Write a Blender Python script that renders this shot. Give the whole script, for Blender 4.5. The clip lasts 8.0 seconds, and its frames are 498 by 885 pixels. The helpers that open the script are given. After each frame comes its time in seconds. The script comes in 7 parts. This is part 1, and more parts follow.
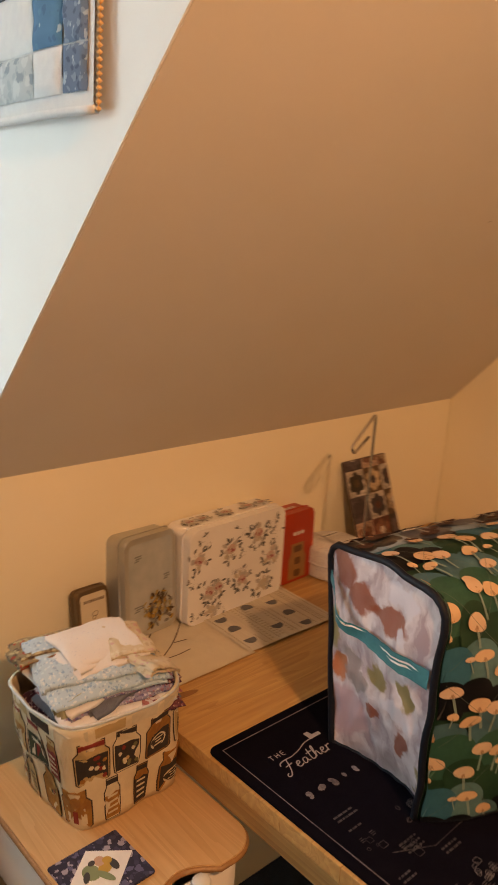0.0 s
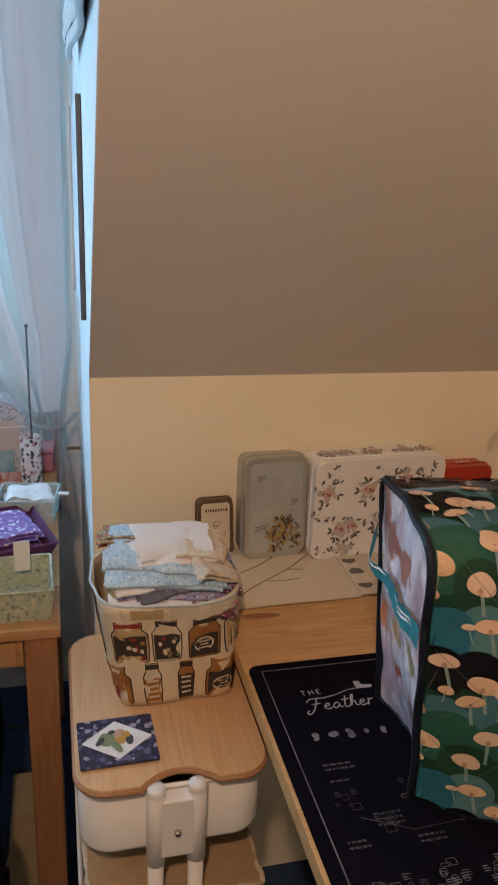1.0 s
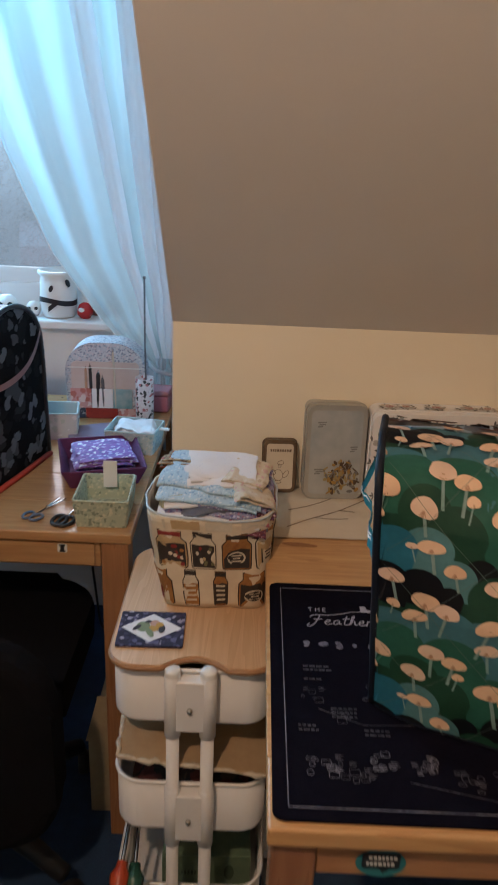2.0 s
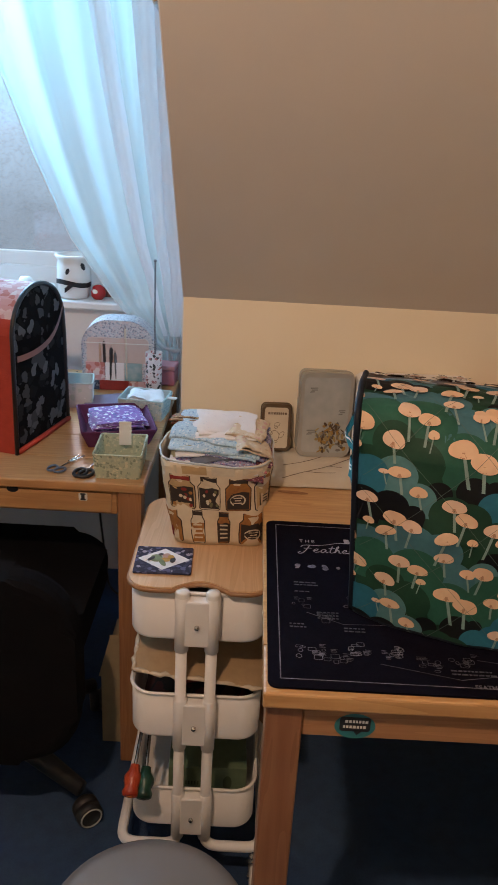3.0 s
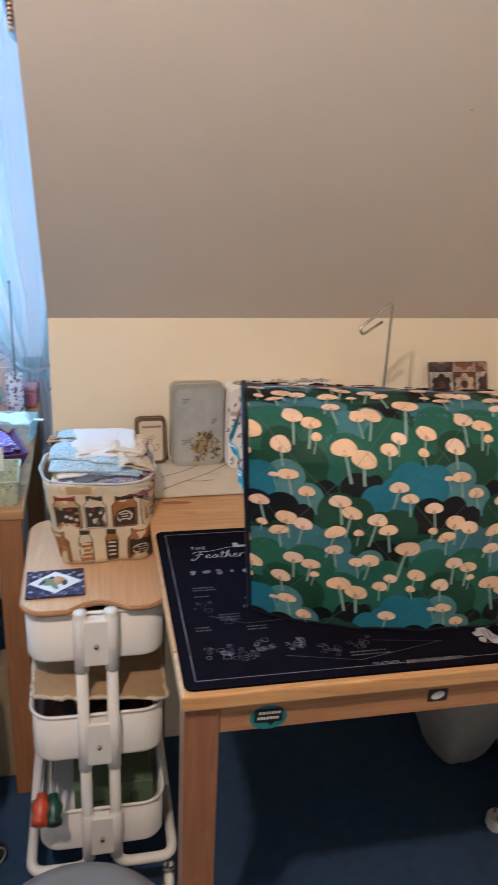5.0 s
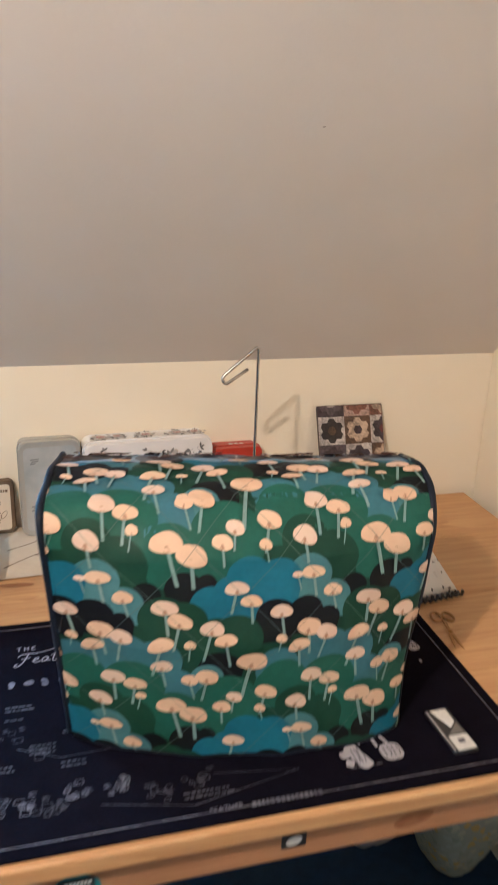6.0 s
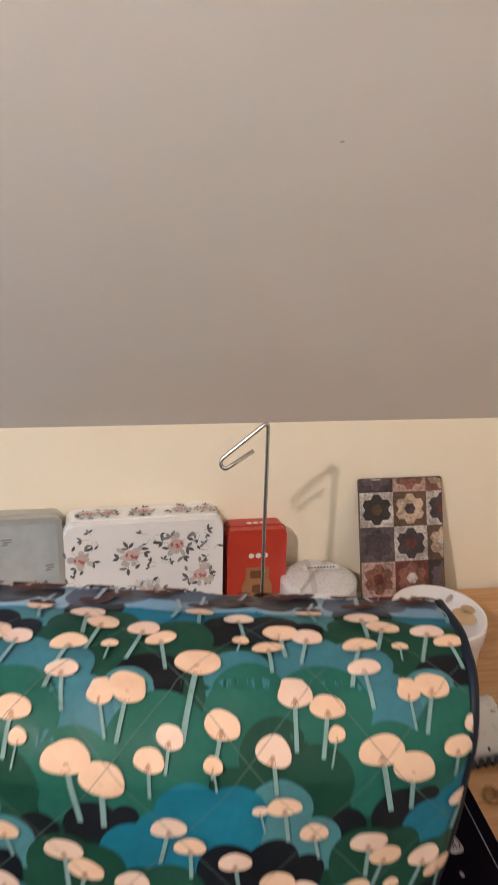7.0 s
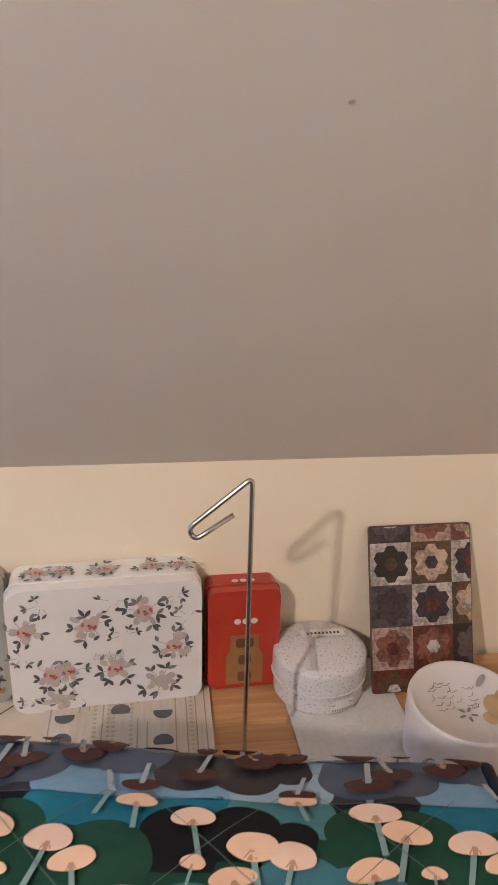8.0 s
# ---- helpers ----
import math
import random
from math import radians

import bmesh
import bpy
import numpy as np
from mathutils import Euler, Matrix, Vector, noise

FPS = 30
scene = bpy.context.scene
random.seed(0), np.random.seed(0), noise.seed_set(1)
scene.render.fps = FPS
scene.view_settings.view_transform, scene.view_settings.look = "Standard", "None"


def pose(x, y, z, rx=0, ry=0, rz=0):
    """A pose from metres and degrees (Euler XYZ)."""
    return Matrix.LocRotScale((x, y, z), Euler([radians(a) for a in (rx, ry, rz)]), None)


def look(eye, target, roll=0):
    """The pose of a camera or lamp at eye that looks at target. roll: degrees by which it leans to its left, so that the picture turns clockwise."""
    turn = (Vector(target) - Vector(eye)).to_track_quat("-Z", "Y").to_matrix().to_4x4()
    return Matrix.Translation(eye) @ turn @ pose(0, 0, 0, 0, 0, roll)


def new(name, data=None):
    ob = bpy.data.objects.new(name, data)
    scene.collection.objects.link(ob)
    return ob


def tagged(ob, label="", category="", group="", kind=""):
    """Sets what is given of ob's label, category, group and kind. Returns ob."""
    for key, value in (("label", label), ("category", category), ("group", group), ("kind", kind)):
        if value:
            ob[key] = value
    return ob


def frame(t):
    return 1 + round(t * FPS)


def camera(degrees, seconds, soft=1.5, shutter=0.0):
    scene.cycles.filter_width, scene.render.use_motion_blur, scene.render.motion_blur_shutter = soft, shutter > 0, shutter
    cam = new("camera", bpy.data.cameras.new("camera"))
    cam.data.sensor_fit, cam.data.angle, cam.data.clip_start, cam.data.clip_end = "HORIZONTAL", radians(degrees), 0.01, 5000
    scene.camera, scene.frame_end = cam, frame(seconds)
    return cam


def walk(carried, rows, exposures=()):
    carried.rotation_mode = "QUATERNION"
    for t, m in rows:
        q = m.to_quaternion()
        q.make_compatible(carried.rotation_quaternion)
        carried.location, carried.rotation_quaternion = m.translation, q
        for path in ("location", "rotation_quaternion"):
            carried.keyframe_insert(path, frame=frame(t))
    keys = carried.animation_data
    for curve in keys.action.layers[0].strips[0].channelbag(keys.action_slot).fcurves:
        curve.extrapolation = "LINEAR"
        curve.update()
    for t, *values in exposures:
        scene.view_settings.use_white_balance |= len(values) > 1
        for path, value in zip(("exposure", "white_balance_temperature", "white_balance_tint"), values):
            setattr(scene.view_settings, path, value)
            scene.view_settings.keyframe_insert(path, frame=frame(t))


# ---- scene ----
cam = camera(35.5, 8.0, 1.5, 0.4)
PATH = [
    (0, (-0.409, -1.043, 1.441), (0.9, 0.37, 0.9), 3.5),
    (0.5, (-0.199, -1.149, 1.441), (0.628, 0.56, 0.813), 4.5),
    (1, (-0.049, -1.213, 1.382), (0.421, 0.613, 0.716), 2.7),
    (1.5, (0.084, -1.211, 1.354), (0.308, 0.642, 0.637), 2.7),
    (1.7, (0.114, -1.26, 1.371), (0.196, 0.6, 0.64), 2.1),
    (2.8, (0.181, -1.557, 1.38), (0.125, 0.298, 0.629), 2.6),
    (3, (0.141, -1.565, 1.38), (0.149, 0.29, 0.632), 3.2),
    (3.5, (0.083, -1.585, 1.383), (0.202, 0.267, 0.638), 3.4),
    (4, (0.061, -1.604, 1.385), (0.234, 0.25, 0.654), 3.0),
    (4.2, (0.063, -1.613, 1.397), (0.246, 0.236, 0.659), 2.7),
    (5.3, (0.100, -1.578, 1.401), (0.634, 0.219, 0.704), 2.9),
    (5.5, (0.133, -1.555, 1.404), (0.733, 0.224, 0.715), 3.0),
    (5.8, (0.219, -1.483, 1.404), (0.799, 0.308, 0.728), 2.5),
    (6, (0.288, -1.420, 1.415), (0.804, 0.391, 0.742), 2.2),
    (6.3, (0.384, -1.340, 1.434), (0.782, 0.501, 0.762), 2.0),
    (6.5, (0.419, -1.290, 1.444), (0.747, 0.562, 0.765), 1.8),
    (7, (0.474, -1.141, 1.450), (0.758, 0.716, 0.759), 1.6),
    (7.3, (0.488, -1.024, 1.458), (0.765, 0.827, 0.755), 1.9),
    (7.5, (0.502, -0.958, 1.452), (0.772, 0.898, 0.759), 1.6),
    (7.6, (0.510, -0.948, 1.447), (0.778, 0.908, 0.753), 1.6),
    (8, (0.536, -0.904, 1.444), (0.800, 0.937, 0.708), 1.6),
]
EXPOSURES = [
    (0.0, -0.03, 12000, 40),
    (0.5, -0.17, 7600, 30),
    (1.0, -0.2, 6600, 24),
    (1.5, -0.25, 6000, 20),
    (3.0, -0.05, 6400, 25),
    (3.5, 0.18, 6300, 25),
    (4.0, 0.24, 6100, 23),
    (5.5, 0.85, 5000, 14),
    (6.0, 0.95, 5000, 13),
    (6.5, 0.95, 4900, 11),
    (7.0, 0.95, 4800, 12),
    (8.0, 0.7, 4950, 16),
]
walk(cam, [(t, look(eye, target, roll)) for t, eye, target, roll in PATH], EXPOSURES)

# ---- world and light ----
world = bpy.data.worlds.new("world")
scene.world = world
world.use_nodes = True
wn = world.node_tree
sky = wn.nodes.new("ShaderNodeTexSky")
sky.sky_type, sky.sun_disc = "NISHITA", False
sky.sun_elevation, sky.sun_rotation = radians(28), radians(200)
wn.links.new(sky.outputs[0], wn.nodes["Background"].inputs[0])
wn.nodes["Background"].inputs[1].default_value = 0.12


def lamp(name, kind, m, energy, colour, size):
    data = bpy.data.lights.new(name, kind)
    data.energy, data.color = energy, colour
    ob = new(name, data)
    ob.matrix_world = m
    if kind == "POINT":
        data.shadow_soft_size = size
    elif kind == "SUN":
        data.angle = size
    else:
        data.shape, data.size, data.size_y = "RECTANGLE", size[0], size[1]
    return ob


BULB = (-0.205, -1.485, 1.976)
lamp("ceiling_bulb_light", "POINT", pose(*BULB), 43, (1.0, 0.71, 0.43), 0.032)
lamp("window_daylight", "AREA", pose(-0.80, 0.79, 1.50, 90, 0, 180), 28, (0.27, 0.68, 0.97), (0.50, 1.0))
lamp("sun", "SUN", pose(0, 0, 5, 60, 0, 200), 0.6, (1.0, 0.97, 0.92), radians(12))

# ---- helpers for things ----
TAU = 2 * math.pi


def part(name, bm, material, parent=None, label="", smooth=False):
    """Links a bmesh as one mesh object under a thing or under a part."""
    me = bpy.data.meshes.new(name)
    bmesh.ops.recalc_face_normals(bm, faces=bm.faces)
    bm.to_mesh(me)
    bm.free()
    for m in material if isinstance(material, (list, tuple)) else [material]:
        me.materials.append(m)
    if smooth:
        for p in me.polygons:
            p.use_smooth = True
    ob = new(name, me)
    if parent is not None:
        ob.parent = parent
    if label:
        ob["label"] = label
    return ob


def thing(name, label, category, m=None, group="", kind=""):
    """An empty at a thing's base, that parents its parts."""
    ob = new(name)
    ob.empty_display_size = 0.02
    if m is not None:
        ob.matrix_world = m
    return tagged(ob, label, category, group, kind)


def box(x0, x1, y0, y1, z0, z1, bevel=0.0, seg=2, bm=None):
    own = bmesh.new()
    bmesh.ops.create_cube(own, size=1)
    bmesh.ops.scale(own, vec=(x1 - x0, y1 - y0, z1 - z0), verts=own.verts)
    bmesh.ops.translate(own, vec=((x0 + x1) / 2, (y0 + y1) / 2, (z0 + z1) / 2), verts=own.verts)
    if bevel:
        bmesh.ops.bevel(own, geom=own.edges[:], offset=bevel, segments=seg, affect="EDGES", profile=0.5)
    if bm is None:
        return own
    return merge(bm, own)


def merge(bm, other, m=None, index=None):
    if m is not None:
        bmesh.ops.transform(other, matrix=m, verts=other.verts)
    if index is not None:
        for f in other.faces:
            f.material_index = index
    me = bpy.data.meshes.new("joined")
    other.to_mesh(me)
    other.free()
    bm.from_mesh(me)
    bpy.data.meshes.remove(me)
    return bm


def prism(outline, depth, m=None, bevel=0.0, seg=2):
    """A flat outline (x, y) pulled up by depth along z."""
    bm = bmesh.new()
    bottom = [bm.verts.new((x, y, 0)) for x, y in outline]
    top = [bm.verts.new((x, y, depth)) for x, y in outline]
    n = len(outline)
    lower, upper = bm.faces.new(bottom[::-1]), bm.faces.new(top)
    for i in range(n):
        bm.faces.new((bottom[i], bottom[(i + 1) % n], top[(i + 1) % n], top[i]))
    if bevel:
        edges = list(set(lower.edges[:] + upper.edges[:]))
        bmesh.ops.bevel(bm, geom=edges, offset=bevel, segments=seg, affect="EDGES", profile=0.5)
    if m is not None:
        bmesh.ops.transform(bm, matrix=m, verts=bm.verts)
    return bm


def rounded(w, h, r, n=6, cx=0.0, cy=0.0):
    """The outline of a rectangle with round corners."""
    pts = []
    for sx, sy, a0 in ((1, 1, 0), (-1, 1, 90), (-1, -1, 180), (1, -1, 270)):
        for i in range(n + 1):
            a = radians(a0 + 90 * i / n)
            pts.append((cx + sx * (w / 2 - r) + r * math.cos(a), cy + sy * (h / 2 - r) + r * math.sin(a)))
    return pts


def lathe(profile, n=40, m=None, bm=None):
    """A profile of (radius, z) turned about z."""
    own = bmesh.new()
    rings = []
    for r, z in profile:
        if r < 1e-6:
            rings.append([own.verts.new((0, 0, z))])
        else:
            rings.append([own.verts.new((r * math.cos(TAU * i / n), r * math.sin(TAU * i / n), z)) for i in range(n)])
    for a, b in zip(rings, rings[1:]):
        for i in range(n):
            j = (i + 1) % n
            quad = [a[i % len(a)], a[j % len(a)], b[j % len(b)], b[i % len(b)]]
            quad = [v for k, v in enumerate(quad) if v not in quad[:k]]
            if len(quad) > 2:
                own.faces.new(quad)
    if m is not None:
        bmesh.ops.transform(own, matrix=m, verts=own.verts)
    return own if bm is None else merge(bm, own)


def tube(points, r, n=10, closed=False, bm=None, caps=True):
    """A round bar along points; r is one radius or one for each point."""
    own = bmesh.new()
    pts = [Vector(p) for p in points]
    radii = [r] * len(pts) if isinstance(r, (int, float)) else list(r)
    rings, side = [], None
    for i, p in enumerate(pts):
        if closed:
            d = pts[(i + 1) % len(pts)] - pts[i - 1]
        else:
            d = pts[min(i + 1, len(pts) - 1)] - pts[max(i - 1, 0)]
        d.normalize()
        if side is None:
            side = d.orthogonal().normalized()
        side = (side - d * side.dot(d)).normalized()
        up = d.cross(side)
        rings.append([own.verts.new(p + radii[i] * (math.cos(TAU * k / n) * side + math.sin(TAU * k / n) * up)) for k in range(n)])
    pairs = list(zip(rings, rings[1:])) + ([(rings[-1], rings[0])] if closed else [])
    for a, b in pairs:
        for k in range(n):
            own.faces.new((a[k], a[(k + 1) % n], b[(k + 1) % n], b[k]))
    if caps and not closed:
        own.faces.new(rings[0][::-1])
        own.faces.new(rings[-1])
    return own if bm is None else merge(bm, own)


def bend(points, r=0.02, n=5):
    """Rounds the corners of a line of points."""
    pts = [Vector(p) for p in points]
    out = [pts[0]]
    for a, b, c in zip(pts, pts[1:], pts[2:]):
        p, q = b + (a - b).normalized() * min(r, (a - b).length / 2), b + (c - b).normalized() * min(r, (c - b).length / 2)
        for i in range(n + 1):
            t = i / n
            out.append(p * (1 - t) ** 2 + b * 2 * t * (1 - t) + q * t * t)
    return out + [pts[-1]]


def sheet(f, nu, nv, bm=None, index=0):
    """A grid of (nu x nv) faces on the surface f(u, v), u and v from 0 to 1."""
    bm = bm or bmesh.new()
    grid = [[bm.verts.new(f(i / nu, j / nv)) for j in range(nv + 1)] for i in range(nu + 1)]
    for i in range(nu):
        for j in range(nv):
            bm.faces.new((grid[i][j], grid[i + 1][j], grid[i + 1][j + 1], grid[i][j + 1])).material_index = index
    return bm


def patch(bm, outline, f, lift=0.0, index=0, rings=1, centre=None):
    """A flat figure laid on the surface f(a, b, lift): a fan of rings round its middle."""
    n = len(outline)
    cx = sum(p[0] for p in outline) / n if centre is None else centre[0]
    cy = sum(p[1] for p in outline) / n if centre is None else centre[1]
    mid = bm.verts.new(f(cx, cy, lift))
    before = None
    for k in range(1, rings + 1):
        s = k / rings
        ring = [bm.verts.new(f(cx + (x - cx) * s, cy + (y - cy) * s, lift)) for x, y in outline]
        for i in range(n):
            j = (i + 1) % n
            face = bm.faces.new((mid, ring[i], ring[j])) if before is None else bm.faces.new((before[i], ring[i], ring[j], before[j]))
            face.material_index = index
        before = ring
    return bm


def oval(cx, cy, rx, ry, n=16, turn=0.0):
    c, s = math.cos(turn), math.sin(turn)
    return [(cx + rx * math.cos(TAU * i / n) * c - ry * math.sin(TAU * i / n) * s, cy + rx * math.cos(TAU * i / n) * s + ry * math.sin(TAU * i / n) * c) for i in range(n)]


def plain_plane(m):
    """The surface function of a flat face: (a, b, lift) to the world by m."""
    return lambda a, b, lift=0.0: m @ Vector((a, b, lift))


def writing(text, size, m, material, parent, name="lettering", depth=0.0003):
    """Letters in the built-in font, as a mesh."""
    curve = bpy.data.curves.new(name, "FONT")
    curve.body, curve.size, curve.extrude = text, size, depth
    curve.align_x, curve.align_y = "CENTER", "CENTER"
    ob = bpy.data.objects.new(name, curve)
    me = bpy.data.meshes.new_from_object(ob)
    bpy.data.objects.remove(ob)
    me.transform(m)
    me.materials.append(material)
    out = new(name, me)
    out.parent = parent
    return out


# ---- materials ----
def start_material(name):
    m = bpy.data.materials.new(name)
    m.use_nodes = True
    return m, m.node_tree.nodes, m.node_tree.links, m.node_tree.nodes["Principled BSDF"]


def surface(name, a, b=None, scale=40.0, rough=0.6, bump=0.0, bump_scale=None, metal=0.0, stretch=(1, 1, 1), detail=4.0, coat=0.0, sheen=0.0, spread=(0.35, 0.65), rand=0.0):
    """A material of two shades mixed by noise at two scales, with fine relief."""
    m, nodes, links, bsdf = start_material(name)
    b = b or tuple(min(1, v * 0.82) for v in a)
    coord = nodes.new("ShaderNodeTexCoord")
    mapping = nodes.new("ShaderNodeMapping")
    mapping.inputs["Scale"].default_value = stretch
    links.new(coord.outputs["Object"], mapping.inputs["Vector"])
    n1, n2 = nodes.new("ShaderNodeTexNoise"), nodes.new("ShaderNodeTexNoise")
    n1.inputs["Scale"].default_value, n2.inputs["Scale"].default_value = scale, scale * 0.13
    n1.inputs["Detail"].default_value = detail
    for n in (n1, n2):
        links.new(mapping.outputs[0], n.inputs["Vector"])
    mean = nodes.new("ShaderNodeMath")
    mean.operation = "ADD"
    links.new(n1.outputs[0], mean.inputs[0])
    links.new(n2.outputs[0], mean.inputs[1])
    ramp = nodes.new("ShaderNodeValToRGB")
    ramp.color_ramp.elements[0].position, ramp.color_ramp.elements[1].position = spread
    ramp.color_ramp.elements[0].color, ramp.color_ramp.elements[1].color = (*a, 1), (*b, 1)
    half = nodes.new("ShaderNodeMath")
    half.operation = "MULTIPLY"
    half.inputs[1].default_value = 0.5
    links.new(mean.outputs[0], half.inputs[0])
    links.new(half.outputs[0], ramp.inputs[0])
    links.new(ramp.outputs[0], bsdf.inputs["Base Color"])
    bsdf.inputs["Roughness"].default_value, bsdf.inputs["Metallic"].default_value = rough, metal
    if coat:
        bsdf.inputs["Coat Weight"].default_value, bsdf.inputs["Coat Roughness"].default_value = coat, 0.15
    if sheen:
        bsdf.inputs["Sheen Weight"].default_value = sheen
    if bump:
        n3 = nodes.new("ShaderNodeTexNoise")
        n3.inputs["Scale"].default_value, n3.inputs["Detail"].default_value = bump_scale or scale * 3, 3
        links.new(mapping.outputs[0], n3.inputs["Vector"])
        bp = nodes.new("ShaderNodeBump")
        bp.inputs["Strength"].default_value, bp.inputs["Distance"].default_value = bump, 0.002
        links.new(n3.outputs[0], bp.inputs["Height"])
        links.new(bp.outputs[0], bsdf.inputs["Normal"])
    return m


def wood(name, light, dark, along="X", rings=55.0, rough=0.42, knots=True):
    """Pine or beech: stretched grain with soft bands."""
    m, nodes, links, bsdf = start_material(name)
    coord, mapping = nodes.new("ShaderNodeTexCoord"), nodes.new("ShaderNodeMapping")
    mapping.inputs["Scale"].default_value = {"X": (0.9, 14, 14), "Y": (14, 0.9, 14), "Z": (14, 14, 0.9)}[along]
    links.new(coord.outputs["Object"], mapping.inputs["Vector"])
    grain, bands = nodes.new("ShaderNodeTexNoise"), nodes.new("ShaderNodeTexNoise")
    grain.inputs["Scale"].default_value, grain.inputs["Detail"].default_value = 9, 6
    bands.inputs["Scale"].default_value, bands.inputs["Detail"].default_value, bands.inputs["Distortion"].default_value = 1.6, 2, 0.6
    for n in (grain, bands):
        links.new(mapping.outputs[0], n.inputs["Vector"])
    times = nodes.new("ShaderNodeMath")
    times.operation, times.inputs[1].default_value = "MULTIPLY", rings / 6
    links.new(bands.outputs[0], times.inputs[0])
    wave = nodes.new("ShaderNodeMath")
    wave.operation = "FRACT"
    links.new(times.outputs[0], wave.inputs[0])
    mix = nodes.new("ShaderNodeMath")
    mix.operation = "MULTIPLY_ADD"
    mix.inputs[1].default_value = 0.35
    links.new(wave.outputs[0], mix.inputs[0])
    links.new(grain.outputs[0], mix.inputs[2])
    ramp = nodes.new("ShaderNodeValToRGB")
    ramp.color_ramp.elements[0].position, ramp.color_ramp.elements[1].position = 0.35, 1.0
    ramp.color_ramp.elements[0].color, ramp.color_ramp.elements[1].color = (*light, 1), (*dark, 1)
    links.new(mix.outputs[0], ramp.inputs[0])
    links.new(ramp.outputs[0], bsdf.inputs["Base Color"])
    bsdf.inputs["Roughness"].default_value = rough
    bp = nodes.new("ShaderNodeBump")
    bp.inputs["Strength"].default_value, bp.inputs["Distance"].default_value = 0.12, 0.001
    links.new(grain.outputs[0], bp.inputs["Height"])
    links.new(bp.outputs[0], bsdf.inputs["Normal"])
    return m


def speckled(name, base, colours, scale=60.0, rough=0.8, share=0.5, bump=0.15):
    """Printed cloth: coloured blots scattered over a ground."""
    m, nodes, links, bsdf = start_material(name)
    coord = nodes.new("ShaderNodeTexCoord")
    wob = nodes.new("ShaderNodeTexNoise")
    wob.inputs["Scale"].default_value, wob.inputs["Detail"].default_value = scale * 0.9, 4
    links.new(coord.outputs["Object"], wob.inputs["Vector"])
    bent = nodes.new("ShaderNodeVectorMath")
    bent.operation = "MULTIPLY_ADD"
    bent.inputs[1].default_value = (1.5 / scale,) * 3
    links.new(wob.outputs["Color"], bent.inputs[0])
    links.new(coord.outputs["Object"], bent.inputs[2])
    vor = nodes.new("ShaderNodeTexVoronoi")
    vor.inputs["Scale"].default_value = scale
    links.new(bent.outputs[0], vor.inputs["Vector"])
    pick = nodes.new("ShaderNodeValToRGB")
    pick.color_ramp.interpolation = "CONSTANT"
    els = pick.color_ramp.elements
    while len(els) < len(colours):
        els.new(0.5)
    for i, c in enumerate(colours):
        els[i].position, els[i].color = i / len(colours), (*c, 1)
    sep = nodes.new("ShaderNodeSeparateColor")
    links.new(vor.outputs["Color"], sep.inputs[0])
    links.new(sep.outputs[0], pick.inputs[0])
    edge = nodes.new("ShaderNodeMath")
    edge.operation, edge.inputs[1].default_value = "LESS_THAN", share
    links.new(vor.outputs["Distance"], edge.inputs[0])
    mix = nodes.new("ShaderNodeMix")
    mix.data_type = "RGBA"
    mix.inputs["A"].default_value = (*base, 1)
    links.new(edge.outputs[0], mix.inputs["Factor"])
    links.new(pick.outputs[0], mix.inputs["B"])
    links.new(mix.outputs["Result"], bsdf.inputs["Base Color"])
    bsdf.inputs["Roughness"].default_value = rough
    weave = nodes.new("ShaderNodeTexNoise")
    weave.inputs["Scale"].default_value = 900
    links.new(coord.outputs["Object"], weave.inputs["Vector"])
    bp = nodes.new("ShaderNodeBump")
    bp.inputs["Strength"].default_value, bp.inputs["Distance"].default_value = bump, 0.001
    links.new(weave.outputs[0], bp.inputs["Height"])
    links.new(bp.outputs[0], bsdf.inputs["Normal"])
    return m


def glassy(name, colour=(1, 1, 1), rough=0.02):
    m, nodes, links, bsdf = start_material(name)
    bsdf.inputs["Base Color"].default_value = (*colour, 1)
    bsdf.inputs["Transmission Weight"].default_value, bsdf.inputs["Roughness"].default_value, bsdf.inputs["IOR"].default_value = 1.0, rough, 1.45
    return m


def glowing(name, colour, strength):
    m, nodes, links, bsdf = start_material(name)
    bsdf.inputs["Base Color"].default_value = (*colour, 1)
    bsdf.inputs["Emission Color"].default_value, bsdf.inputs["Emission Strength"].default_value = (*colour, 1), strength
    return m


def net(name, colour, clear, through_=0.42):
    """Sheer curtain cloth: part of the light goes straight through, part is scattered."""
    m, nodes, links, bsdf = start_material(name)
    out = nodes["Material Output"]
    clearer, soft, mix, weave = nodes.new("ShaderNodeBsdfTransparent"), nodes.new("ShaderNodeBsdfTranslucent"), nodes.new("ShaderNodeMixShader"), nodes.new("ShaderNodeMixShader")
    soft.inputs[0].default_value = (*colour, 1)
    bsdf.inputs["Base Color"].default_value, bsdf.inputs["Roughness"].default_value = (*colour, 1), 0.9
    mix.inputs[0].default_value, weave.inputs[0].default_value = through_, clear
    links.new(bsdf.outputs[0], mix.inputs[1])
    links.new(soft.outputs[0], mix.inputs[2])
    links.new(mix.outputs[0], weave.inputs[1])
    links.new(clearer.outputs[0], weave.inputs[2])
    links.new(weave.outputs[0], out.inputs[0])
    return m


